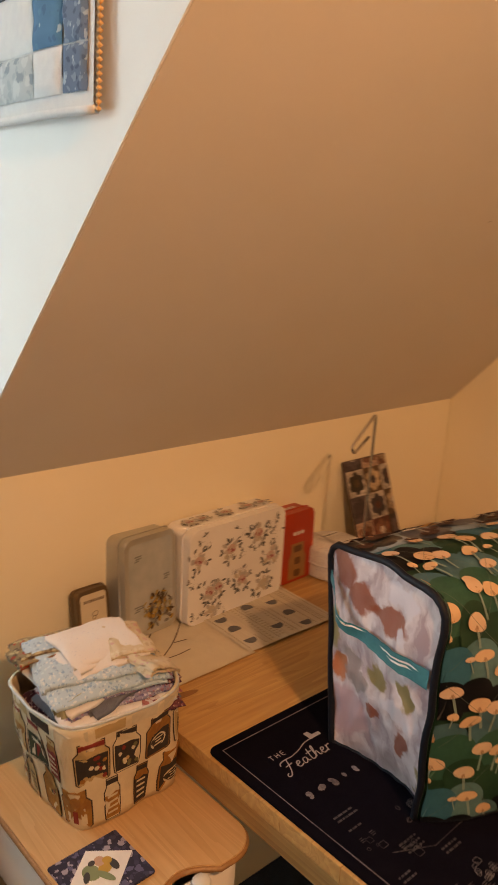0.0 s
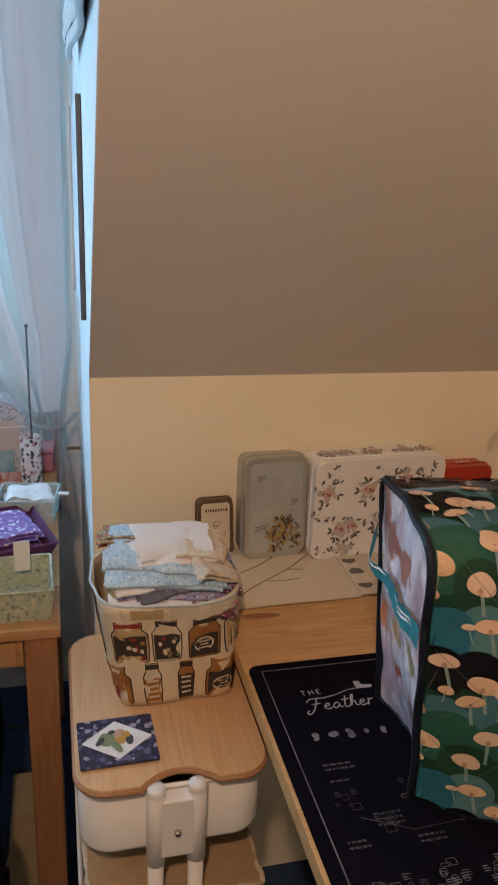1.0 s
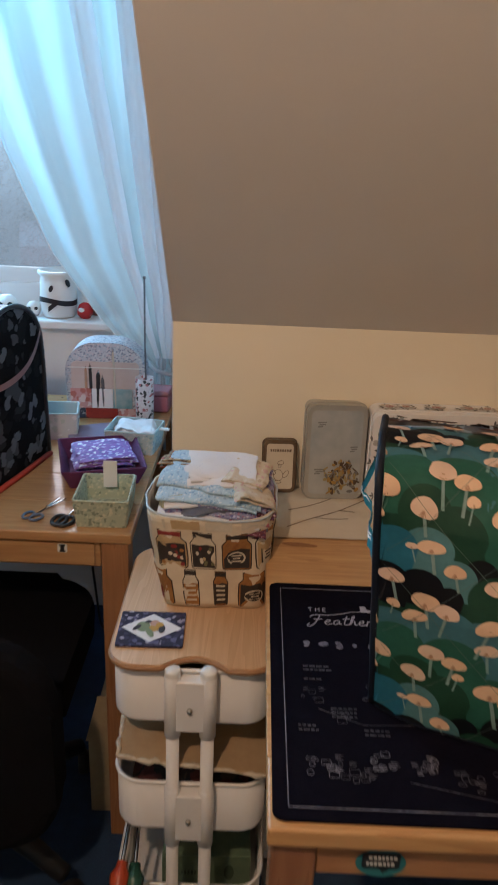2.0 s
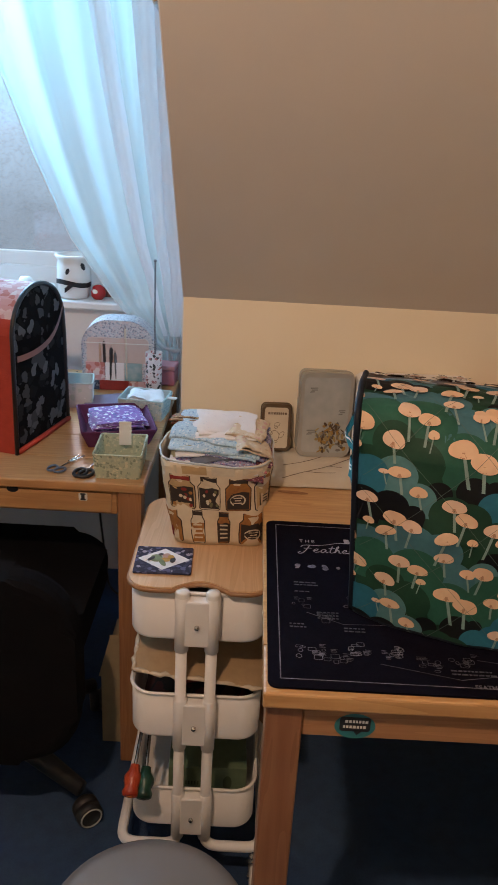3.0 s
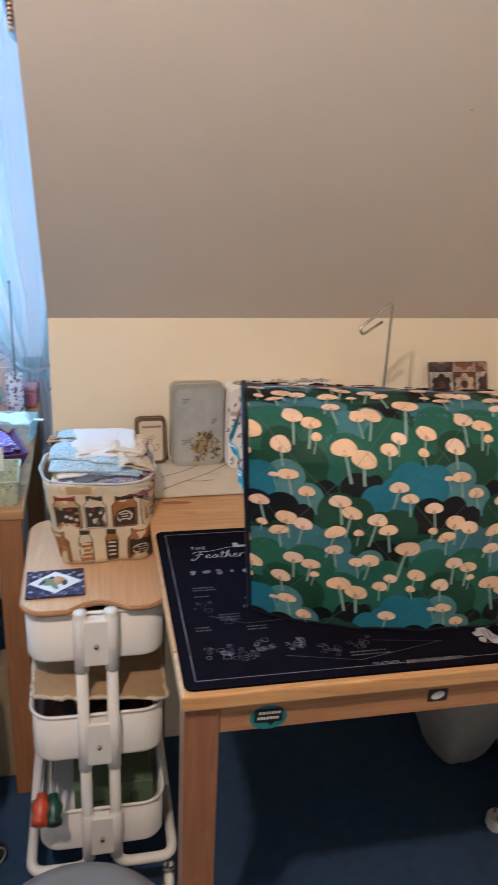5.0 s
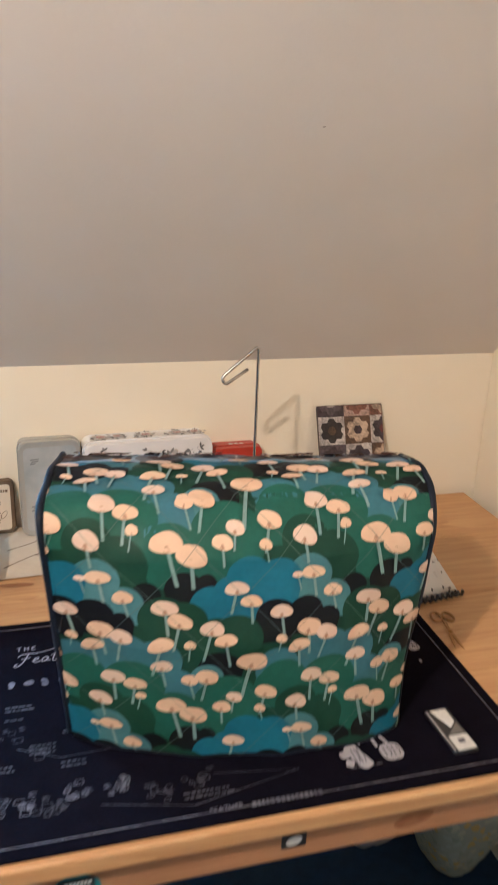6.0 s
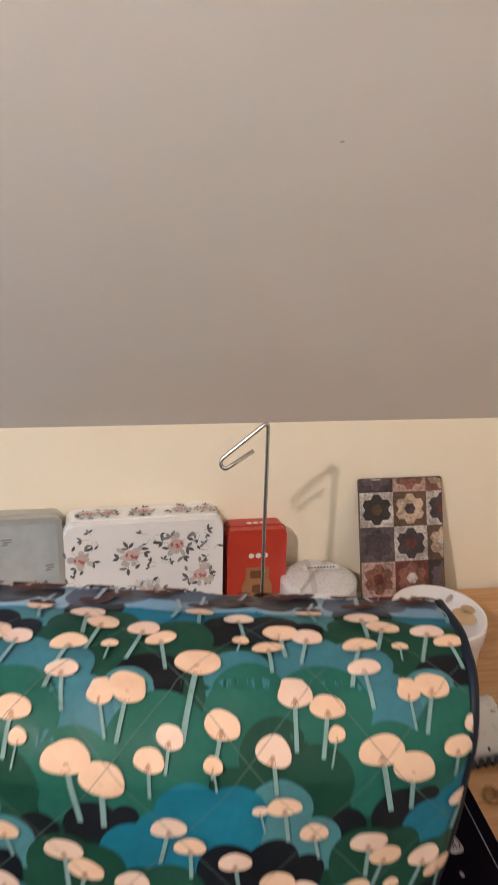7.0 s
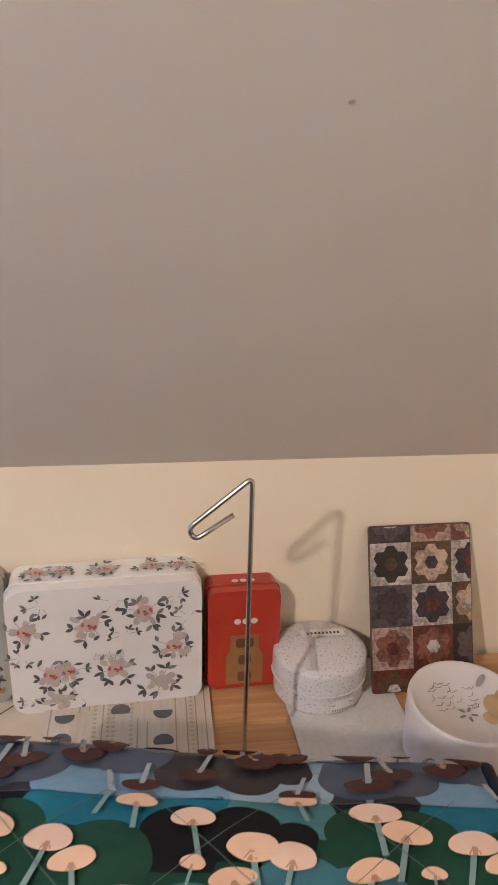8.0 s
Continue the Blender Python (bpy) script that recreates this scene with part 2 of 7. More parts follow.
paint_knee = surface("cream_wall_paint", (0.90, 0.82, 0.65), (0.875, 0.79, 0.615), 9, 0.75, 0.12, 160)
# white ceiling paint toned down: the downward slope's shade is in its colour
paint_slope = surface("shade_toned_ceiling_paint", (0.70, 0.655, 0.61), (0.67, 0.625, 0.575), 6, 0.8, 0.12, 120)
paint_white = surface("white_wall_paint", (0.80, 0.80, 0.79), (0.76, 0.76, 0.755), 9, 0.75, 0.12, 160)
carpet = surface("blue_carpet", (0.017, 0.057, 0.140), (0.008, 0.032, 0.088), 260, 0.95, 0.9, 700, sheen=0.08)
pine_x = wood("pine_along_x", (0.60, 0.36, 0.155), (0.44, 0.225, 0.085), "X")
pine_y = wood("pine_along_y", (0.60, 0.36, 0.155), (0.44, 0.225, 0.085), "Y")
# redder leg pine, also darkened to hold the shade that the legs stand in
pine_leg_shade = wood("shade_darkened_leg_pine", (0.29, 0.135, 0.068), (0.21, 0.09, 0.042), "Z")
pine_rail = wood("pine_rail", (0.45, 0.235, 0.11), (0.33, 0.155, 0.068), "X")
beech = wood("beech_lid", (0.66, 0.42, 0.23), (0.54, 0.32, 0.16), "Y", 90)
white_steel = surface("white_powder_coat", (0.84, 0.82, 0.80), (0.81, 0.79, 0.77), 30, 0.35, 0.05, 300)
steel = surface("bright_steel", (0.62, 0.60, 0.57), (0.5, 0.48, 0.46), 60, 0.25, metal=1.0)
black_plastic = surface("black_plastic", (0.012, 0.012, 0.013), (0.02, 0.02, 0.021), 80, 0.45)
gloss_white = surface("white_gloss_paint", (0.80, 0.80, 0.79), (0.77, 0.77, 0.76), 14, 0.3)
white_plastic = surface("white_plastic", (0.76, 0.75, 0.72), (0.72, 0.71, 0.68), 20, 0.4)

# ---- setting ----
FLOOR = -0.03
KNEE, RISE, CEIL = 1.058, 1.075, 2.36
EAST, WEST, SOUTH = 1.222, -2.7, -3.9
DORMER_W, WIN_Y = -1.30, 0.72
RIDGE_Y = -(CEIL - KNEE) / RISE


def structure(name, bm, material, label, category="wall"):
    return tagged(part(name, bm, material), label, category, kind="structure")


structure("floor", box(WEST - 0.1, EAST + 0.1, SOUTH - 0.1, WIN_Y + 0.1, FLOOR - 0.12, FLOOR), carpet, "blue cut-pile carpet over the whole floor", "floor")
structure("wall_north", box(0.0, EAST + 0.12, 0.0, 0.10, FLOOR, KNEE), paint_knee, "cream painted low knee wall under the sloping ceiling")
structure("wall_north_west", box(WEST, DORMER_W, 0.0, 0.10, FLOOR, KNEE), paint_knee, "cream painted low knee wall beyond the dormer")
structure("wall_east", box(EAST, EAST + 0.12, SOUTH, -0.002, FLOOR, CEIL + 0.2), paint_knee, "cream painted end wall beside the table")
structure("wall_west", box(WEST - 0.12, WEST, SOUTH, 0.1, FLOOR, CEIL + 0.2), paint_knee, "cream painted far end wall")
structure("wall_south", box(WEST - 0.12, EAST + 0.12, SOUTH - 0.1, SOUTH, FLOOR, CEIL + 0.2), paint_knee, "cream painted wall behind the room")
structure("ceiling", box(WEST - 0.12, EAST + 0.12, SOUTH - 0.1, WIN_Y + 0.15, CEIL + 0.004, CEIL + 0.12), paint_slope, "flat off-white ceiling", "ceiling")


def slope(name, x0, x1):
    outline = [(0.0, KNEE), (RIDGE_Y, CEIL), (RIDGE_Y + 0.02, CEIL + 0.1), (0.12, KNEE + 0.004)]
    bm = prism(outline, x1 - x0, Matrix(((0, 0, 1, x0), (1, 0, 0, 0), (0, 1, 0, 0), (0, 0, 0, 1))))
    return structure(name, bm, paint_slope, "white painted sloping attic ceiling, toned down for its shade", "ceiling")


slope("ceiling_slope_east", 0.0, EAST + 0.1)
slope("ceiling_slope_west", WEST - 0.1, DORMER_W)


def cheek(name, x0, x1):
    outline = [(0.001, FLOOR), (0.001, KNEE), (RIDGE_Y + 0.001, CEIL + 0.002), (WIN_Y + 0.1, CEIL + 0.002), (WIN_Y + 0.1, FLOOR)]
    return structure(name, prism(outline, x1 - x0, Matrix(((0, 0, 1, x0), (1, 0, 0, 0), (0, 1, 0, 0), (0, 0, 0, 1)))), paint_white, "white painted side wall of the dormer")


cheek("wall_dormer_east", -0.002, 0.09)
cheek("wall_dormer_west", DORMER_W - 0.09, DORMER_W + 0.002)

WX0, WX1, WZ0, WZ1 = -1.14, -0.12, 0.885, 2.05
bm = box(DORMER_W, WX0, WIN_Y, WIN_Y + 0.16, FLOOR, CEIL)
box(WX1, 0.0, WIN_Y, WIN_Y + 0.16, FLOOR, CEIL, bm=bm)
box(WX0, WX1, WIN_Y, WIN_Y + 0.16, FLOOR, WZ0, bm=bm)
box(WX0, WX1, WIN_Y, WIN_Y + 0.16, WZ1, CEIL, bm=bm)
structure("wall_dormer_front", bm, paint_white, "white painted dormer wall round the window")

# ---- window, sill, curtain, view ----
cloth_white = surface("white_cotton", (0.78, 0.78, 0.78), (0.70, 0.71, 0.73), 120, 0.85, 0.25, 900)
view_mat, nodes, links, bsdf = start_material("winter_hillside")
coord = nodes.new("ShaderNodeTexCoord")
sep = nodes.new("ShaderNodeSeparateXYZ")
links.new(coord.outputs["Object"], sep.inputs[0])
trees = nodes.new("ShaderNodeTexNoise")
trees.inputs["Scale"].default_value, trees.inputs["Detail"].default_value = 1.1, 12
links.new(coord.outputs["Object"], trees.inputs["Vector"])
high = nodes.new("ShaderNodeMath")
high.operation, high.inputs[1].default_value = "MULTIPLY_ADD", 1.3
links.new(trees.outputs[0], high.inputs[0])
links.new(sep.outputs[2], high.inputs[2])
ramp = nodes.new("ShaderNodeValToRGB")
ramp.color_ramp.elements[0].position, ramp.color_ramp.elements[0].color = 0.0, (0.10, 0.15, 0.18, 1)
ramp.color_ramp.elements[1].position, ramp.color_ramp.elements[1].color = 0.52, (0.26, 0.76, 0.95, 1)
mid = ramp.color_ramp.elements.new(0.22)
mid.color = (0.20, 0.32, 0.39, 1)
scaled = nodes.new("ShaderNodeMath")
scaled.operation, scaled.inputs[1].default_value = "MULTIPLY", 0.12
links.new(high.outputs[0], scaled.inputs[0])
links.new(scaled.outputs[0], ramp.inputs[0])
twigs = nodes.new("ShaderNodeTexVoronoi")
twigs.feature = "DISTANCE_TO_EDGE"
twigs.inputs["Scale"].default_value = 7.0
bent = nodes.new("ShaderNodeVectorMath")
bent.operation = "MULTIPLY_ADD"
bent.inputs[1].default_value = (1.6, 1.6, 1.6)
links.new(trees.outputs["Color"], bent.inputs[0])
links.new(coord.outputs["Object"], bent.inputs[2])
links.new(bent.outputs[0], twigs.inputs["Vector"])
thin = nodes.new("ShaderNodeMapRange")
thin.inputs["From Max"].default_value, thin.inputs["To Min"].default_value = 0.06, 0.66
links.new(twigs.outputs["Distance"], thin.inputs["Value"])
shade = nodes.new("ShaderNodeVectorMath")
shade.operation = "MULTIPLY"
links.new(ramp.outputs[0], shade.inputs[0])
links.new(thin.outputs[0], shade.inputs[1])
links.new(shade.outputs[0], bsdf.inputs["Emission Color"])
bsdf.inputs["Emission Strength"].default_value = 2.3
bsdf.inputs["Base Color"].default_value = (0.1, 0.12, 0.13, 1)
tagged(part("backdrop", box(-16, 10, 16, 16.1, -6, 9), view_mat), "pale blue-grey winter hillside under a bright overcast sky", "backdrop", kind="structure")

window = thing("window_1", "white painted wooden casement window in the dormer", "window", kind="structure")
FY = WIN_Y + 0.10
bm = box(WX0, WX1, FY, FY + 0.05, WZ0, WZ0 + 0.075, 0.004)
box(WX0, WX1, FY, FY + 0.05, WZ1 - 0.06, WZ1, 0.004, bm=bm)
box(WX0, WX0 + 0.06, FY, FY + 0.05, WZ0 + 0.075, WZ1 - 0.06, 0.004, bm=bm)
box(WX1 - 0.06, WX1, FY, FY + 0.05, WZ0 + 0.075, WZ1 - 0.06, 0.004, bm=bm)
part("window_frame", bm, gloss_white, window)
bm = box(WX0 + 0.05, WX1 - 0.05, FY + 0.01, FY + 0.04, WZ0 + 0.07, WZ0 + 0.115, 0.005)
box(WX0 + 0.05, WX1 - 0.05, FY + 0.01, FY + 0.04, WZ1 - 0.10, WZ1 - 0.055, 0.005, bm=bm)
box(WX0 + 0.055, WX0 + 0.10, FY + 0.01, FY + 0.04, WZ0 + 0.115, WZ1 - 0.10, 0.005, bm=bm)
box(WX1 - 0.10, WX1 - 0.055, FY + 0.01, FY + 0.04, WZ0 + 0.115, WZ1 - 0.10, 0.005, bm=bm)
part("sash", bm, gloss_white, window)
pane = part("pane", box(WX0 + 0.098, WX1 - 0.098, FY + 0.022, FY + 0.028, WZ0 + 0.113, WZ1 - 0.098), glassy("window_glass"), window)
pane.visible_shadow = False
sill_bm = box(WX0 - 0.03, WX1 + 0.03, WIN_Y - 0.045, WIN_Y + 0.11, 0.865, WZ0 + 0.003, 0.006, 3)
tagged(part("window_sill", sill_bm, gloss_white), "white gloss-painted wooden window sill", "sill", kind="structure")


def curtain_left(z):
    return float(np.interp(z, (0.80, 0.829, 0.914, 1.079, 1.292, 1.477, 2.05), (-0.135, -0.17, -0.25, -0.372, -0.47, -0.545, -0.72)))


def curtain_shape(u, v):
    """The net, one layer in soft waves, gathered towards the tie."""
    z = 2.05 - v * 1.36
    if z > 0.80:
        x0, x1 = curtain_left(z), -0.022 - 0.03 * max(0, (1.0 - z)) / 0.2
        fold = min(1.0, 0.15 + (z - 0.80) * 1.3)
    else:
        x0, x1 = -0.115 - 0.02 * (0.8 - z) * 4, -0.035
        fold = 0.35
    turn = TAU * (4.6 * u + 0.22 * math.sin(5 * u + 1.0)) - 1.2 + 0.5 * math.sin(2 * v)
    x = x0 + (x1 - x0) * (u + 0.006 * math.sin(2 * turn + 1))
    y = 0.605 + 0.022 * fold * math.cos(turn) + 0.006 * fold * math.sin(2.3 * turn + 2 * v) + 0.01 * math.sin(v * 5)
    return Vector((x, y, z))


curtain = thing("curtain", "sheer white net curtain tied back beside the window", "curtain", pose(0, 0, 0))
bm = sheet(curtain_shape, 260, 60)
part("curtain_cloth", bm, net("sheer_net", (0.58, 0.70, 0.72), 0.26, 0.48), curtain, smooth=True)
gathered = net("gathered_net", (0.88, 0.87, 0.90), 0.16, 0.52)


def pleat(u0, u1):
    """A gathered fold lying in front of the cloth, narrowing with it towards the tie."""
    def f(u, v):
        z = 2.05 - v * 1.22
        x0, x1 = curtain_left(z), -0.022 - 0.03 * max(0, (1.0 - z)) / 0.2
        fold = min(1.0, 0.12 + (z - 0.82) * 1.2)
        w = u0 + (u1 - u0) * u + 0.012 * math.sin(4 * v + 9 * u0)
        return Vector((x0 + (x1 - x0) * w, 0.568 - 0.022 * fold * math.sin(math.pi * u) + 0.004 * math.sin(11 * u + 3 * v) * fold + 0.008 * math.sin(v * 5), z))
    return sheet(f, 14, 50)


for u0, u1 in ((0.520, 0.615), (0.690, 0.785), (0.778, 0.90), (0.82, 0.995)):
    part("pleat", pleat(u0, u1), gathered, curtain, smooth=True)
part("hem", tube([curtain_shape(0.0, j / 60) for j in range(60)], 0.0022, 6), cloth_white, curtain)
tail = net("gathered_tail_net", (0.62, 0.64, 0.66), 0.10)
for x0, x1, deep in ((-0.118, -0.070, 0.010), (-0.086, -0.034, 0.014)):
    def hang(u, v):
        z = 0.835 - 0.27 * v
        drop = 0.35 + 0.65 * min(1, abs(v - 0.16) * 3)
        mid_ = (x0 + x1) / 2 + 0.016 * v
        return Vector((mid_ + (x1 - x0) * (u - 0.5) * drop, 0.575 - deep * math.sin(math.pi * u) - 0.008 * math.sin(TAU * 2 * u + 3 * v), z + 0.012 * math.sin(5 * u)))
    part("tail", sheet(hang, 24, 30), tail, curtain, "gathered net hanging below the tie", smooth=True)
part("tieback", tube([(-0.130, 0.590, 0.812), (-0.105, 0.562, 0.796), (-0.070, 0.556, 0.788), (-0.036, 0.575, 0.796), (-0.012, 0.615, 0.806)], 0.0055, 8), tail, curtain, smooth=True)
peg = thing("holdback_peg", "short brass peg on the wall behind the curtain's tie", "peg")
part("rod", tube([(-0.002, 0.600, 0.724), (-0.104, 0.600, 0.723)], 0.0042, 10), surface("dull_brass", (0.52, 0.34, 0.20), None, 60, 0.35, metal=0.7), peg, smooth=True)
rail = thing("curtain_rail", "white curtain rail over the window", "curtain rail")
part("rail", tube([(-1.2, 0.61, 2.06), (-0.01, 0.61, 2.06)], 0.012, 12), gloss_white, rail)

# ---- the sewing table ----
table = thing("sewing_table", "varnished pine table with square legs against the low wall", "table")
TX0, TX1, TY0, TZ = 0.179, 1.19, -0.802, 0.745
N = 8
for i in range(N):
    y0, y1 = TY0 + (0.79 * i) / N, TY0 + (0.79 * (i + 1)) / N
    part("tabletop_plank", box(TX0, TX1, y0 + 0.0002, y1 - 0.0002, TZ - 0.023, TZ - 0.0003 * (i % 2), 0.003 if i in (0,) else 0.0008), pine_x, table)
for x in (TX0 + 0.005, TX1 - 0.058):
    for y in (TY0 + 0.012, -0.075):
        part("leg", box(x, x + 0.047, y, y + 0.047, FLOOR, TZ - 0.0235, 0.003), pine_leg_shade, table)
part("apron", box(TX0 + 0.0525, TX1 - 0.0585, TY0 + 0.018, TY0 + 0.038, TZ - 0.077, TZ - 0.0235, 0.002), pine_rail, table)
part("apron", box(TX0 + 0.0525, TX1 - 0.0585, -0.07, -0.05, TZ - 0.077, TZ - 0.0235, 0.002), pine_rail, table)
part("apron", box(TX0 + 0.018, TX0 + 0.038, TY0 + 0.0595, -0.0755, TZ - 0.077, TZ - 0.0235, 0.002), pine_y, table)
part("apron", box(TX1 - 0.04, TX1 - 0.02, TY0 + 0.0595, -0.0755, TZ - 0.077, TZ - 0.0235, 0.002), pine_y, table)
knot_mat = surface("wood_knot", (0.22, 0.085, 0.03), (0.34, 0.16, 0.06), 60, 0.45)
front = plain_plane(Matrix(((1, 0, 0, 0), (0, 0, -1, TY0 + 0.018), (0, 1, 0, 0), (0, 0, 0, 1))))
part("knot", patch(bmesh.new(), oval(0.69, 0.692, 0.026, 0.011, 18, 0.2), front, 0.0006), knot_mat, table)
part("knot", patch(bmesh.new(), oval(0.235, -0.232, 0.030, 0.007, 18, -0.1), plain_plane(pose(0, 0, TZ)), 0.0006), knot_mat, table)
teal_ink, white_ink, black_ink = surface("teal_print", (0.03, 0.20, 0.22), None, 60, 0.4), surface("white_print", (0.75, 0.74, 0.70), None, 200, 0.6), surface("black_print", (0.015, 0.015, 0.018), None, 90, 0.4)
badge = thing("sticker", "teal speech-bubble sticker on the table's apron", "sticker")
bm = patch(bmesh.new(), oval(0.298, 0.687, 0.0260, 0.0195, 28), front, 0.0008, 0)
patch(bm, rounded(0.039, 0.0225, 0.004, 4, 0.298, 0.6905), front, 0.0014, 1)
patch(bm, [(0.296, 0.681), (0.309, 0.681), (0.301, 0.673)], front, 0.0014, 1)
for z, a, b in ((0.6950, 0.285, 0.312), (0.6865, 0.283, 0.311)):
    x = a
    while x < b:
        w = random.uniform(0.002, 0.004)
        patch(bm, [(x, z - 0.0022), (x + w, z - 0.0022), (x + w, z + 0.0022), (x, z + 0.0022)], front, 0.0018, 2)
        x += w + 0.0012
part("print", bm, [teal_ink, black_ink, white_ink], badge)
badge = thing("sticker", "small black and white cotton-reel sticker on the table's apron", "sticker")
bm = patch(bmesh.new(), rounded(0.030, 0.021, 0.003, 3, 0.540, 0.695), front, 0.0008, 0)
patch(bm, oval(0.540, 0.695, 0.010, 0.0065, 16, 0.3), front, 0.0014, 1)
part("print", bm, [black_ink, white_ink], badge)

# ---- printed mat ----
mat_cloth = surface("black_mat_print", (0.0028, 0.0024, 0.0055), (0.0045, 0.004, 0.008), 300, 0.85, 0.2, 1400)
mat_cloth.node_tree.nodes["Principled BSDF"].inputs["Specular IOR Level"].default_value = 0.03
grey_ink = surface("grey_print", (0.19, 0.18, 0.20), (0.07, 0.065, 0.08), 300, 0.6, spread=(0.42, 0.58))
heading_ink = surface("heading_print", (0.42, 0.40, 0.42), (0.30, 0.28, 0.30), 200, 0.6)
dim_ink = surface("dim_grey_print", (0.075, 0.07, 0.08), (0.012, 0.011, 0.014), 260, 0.6, spread=(0.44, 0.56))
MX0, MX1, MY0, MY1 = 0.184, 0.856, -0.792, -0.356
mat = thing("sewing_mat", "black printed sewing mat with white line border on the table", "mat")
mz = TZ + 0.003
part("base", prism(rounded(MX1 - MX0, MY1 - MY0, 0.012, 5, (MX0 + MX1) / 2, (MY0 + MY1) / 2), 0.003, pose(0, 0, TZ + 0.0003), 0.0008), mat_cloth, mat)
top = plain_plane(pose(0, 0, mz))
bm = bmesh.new()
e = 0.0155
for x0, x1, y0, y1 in ((MX0 + e, MX1 - e, MY0 + e, MY0 + e + 0.0014), (MX0 + e, MX1 - e, MY1 - e, MY1 - e + 0.0014), (MX0 + e, MX0 + e + 0.0014, MY0 + e, MY1 - e), (MX1 - e, MX1 - e + 0.0014, MY0 + e, MY1 - e)):
    patch(bm, [(x0, y0), (x1, y0), (x1, y1), (x0, y1)], top, 0.0006)
part("border_line", bm, grey_ink, mat)


def scribble(points, w, bm, f, lift, index=0):
    """A pen stroke of width w along points on a surface."""
    pts = [Vector((x, y)) for x, y in points]
    left, right = [], []
    for i, p in enumerate(pts):
        d = (pts[min(i + 1, len(pts) - 1)] - pts[max(i - 1, 0)]).normalized()
        n = Vector((-d.y, d.x)) * w / 2
        left.append(bm.verts.new(f(p.x + n.x, p.y + n.y, lift)))
        right.append(bm.verts.new(f(p.x - n.x, p.y - n.y, lift)))
    for i in range(len(pts) - 1):
        bm.faces.new((left[i], left[i + 1], right[i + 1], right[i])).material_index = index
    return bm


# heading, half under the machine cover
# thin drawn capitals and a cursive word, each letter a few strokes in a cell one unit high
STROKES = {
    "T": (((0.0, 1.0), (0.7, 1.0)), ((0.35, 1.0), (0.35, 0.0))),
    "H": (((0.0, 0.0), (0.0, 1.0)), ((0.6, 0.0), (0.6, 1.0)), ((0.0, 0.5), (0.6, 0.5))),
    "E": (((0.55, 1.0), (0.0, 1.0), (0.0, 0.0), (0.55, 0.0)), ((0.0, 0.5), (0.45, 0.5))),
    "F": (((-0.15, 0.72), (-0.05, 0.95), (0.35, 1.0), (0.95, 0.95)), ((0.42, 0.98), (0.36, 0.5), (0.22, 0.0), (0.0, -0.28), (-0.22, -0.12), (-0.05, 0.05)), ((0.1, 0.48), (0.62, 0.55))),
    "e": (((0.0, 0.22), (0.34, 0.32), (0.30, 0.52), (0.10, 0.46), (0.05, 0.15), (0.22, 0.0), (0.5, 0.14)),),
    "a": (((0.36, 0.46), (0.12, 0.46), (0.04, 0.16), (0.18, 0.0), (0.36, 0.2), (0.40, 0.5), (0.38, 0.1), (0.58, 0.1)),),
    "t": (((0.18, 0.95), (0.10, 0.15), (0.20, 0.0), (0.42, 0.12)), ((-0.05, 0.62), (0.38, 0.66))),
    "h": (((0.0, 0.1), (0.22, 0.9), (0.16, 1.02), (0.06, 0.8), (0.04, 0.0), (0.14, 0.42), (0.30, 0.48), (0.32, 0.06), (0.5, 0.1)),),
    "r": (((0.06, 0.5), (0.03, 0.0)), ((0.03, 0.28), (0.12, 0.46), (0.32, 0.46))),
}


def lettered(word, x, y, tall, steps, slant_, w, name):
    """A word written with a pen, letter by letter."""
    bm = bmesh.new()
    for ch, step in zip(word, steps):
        for k, stroke in enumerate(STROKES[ch]):
            line = [(p.x, p.y) for p in bend([(x + (a + slant_ * b) * tall, y + b * tall, 0) for a, b in stroke], 0.3 * tall, 5)] if len(stroke) > 2 else [(x + (a + slant_ * b) * tall, y + b * tall) for a, b in stroke]
            scribble(line, w, bm, top, 0.0007 + 0.0002 * k)
        x += step * tall
    return part(name, bm, heading_ink, mat)


lettered("THE", 0.2385, -0.4285, 0.0085, (1.25, 1.2, 1.0), 0.0, 0.0013, "heading_capitals")
lettered("Feather", 0.2400, -0.4600, 0.0235, (0.78, 0.50, 0.58, 0.42, 0.50, 0.50, 0.5), 0.22, 0.0017, "heading_word")
bm = scribble([(p.x, p.y) for p in bend([(0.262, -0.4385, 0), (0.285, -0.434, 0), (0.300, -0.427, 0), (0.318, -0.4265, 0), (0.335, -0.427, 0)], 0.010, 5)], 0.0013, bmesh.new(), top, 0.0012)
part("flourish", bm, heading_ink, mat)
part("machine_mark", patch(bmesh.new(), [(0.313, -0.428), (0.335, -0.428), (0.335, -0.422), (0.321, -0.422), (0.321, -0.413), (0.313, -0.413)], top, 0.0014), heading_ink, mat)
rng = random.Random(4)
for i in range(5):
    x = 0.233 + 0.0215 * i
    bm = bmesh.new()
    for k in range(3):
        patch(bm, oval(x + rng.uniform(-0.003, 0.003), -0.506 + rng.uniform(-0.004, 0.004), rng.uniform(0.002, 0.0055), rng.uniform(0.002, 0.0055), 8, rng.random()), top, 0.0006 + 0.0003 * k)
    part("icon", bm, grey_ink, mat)
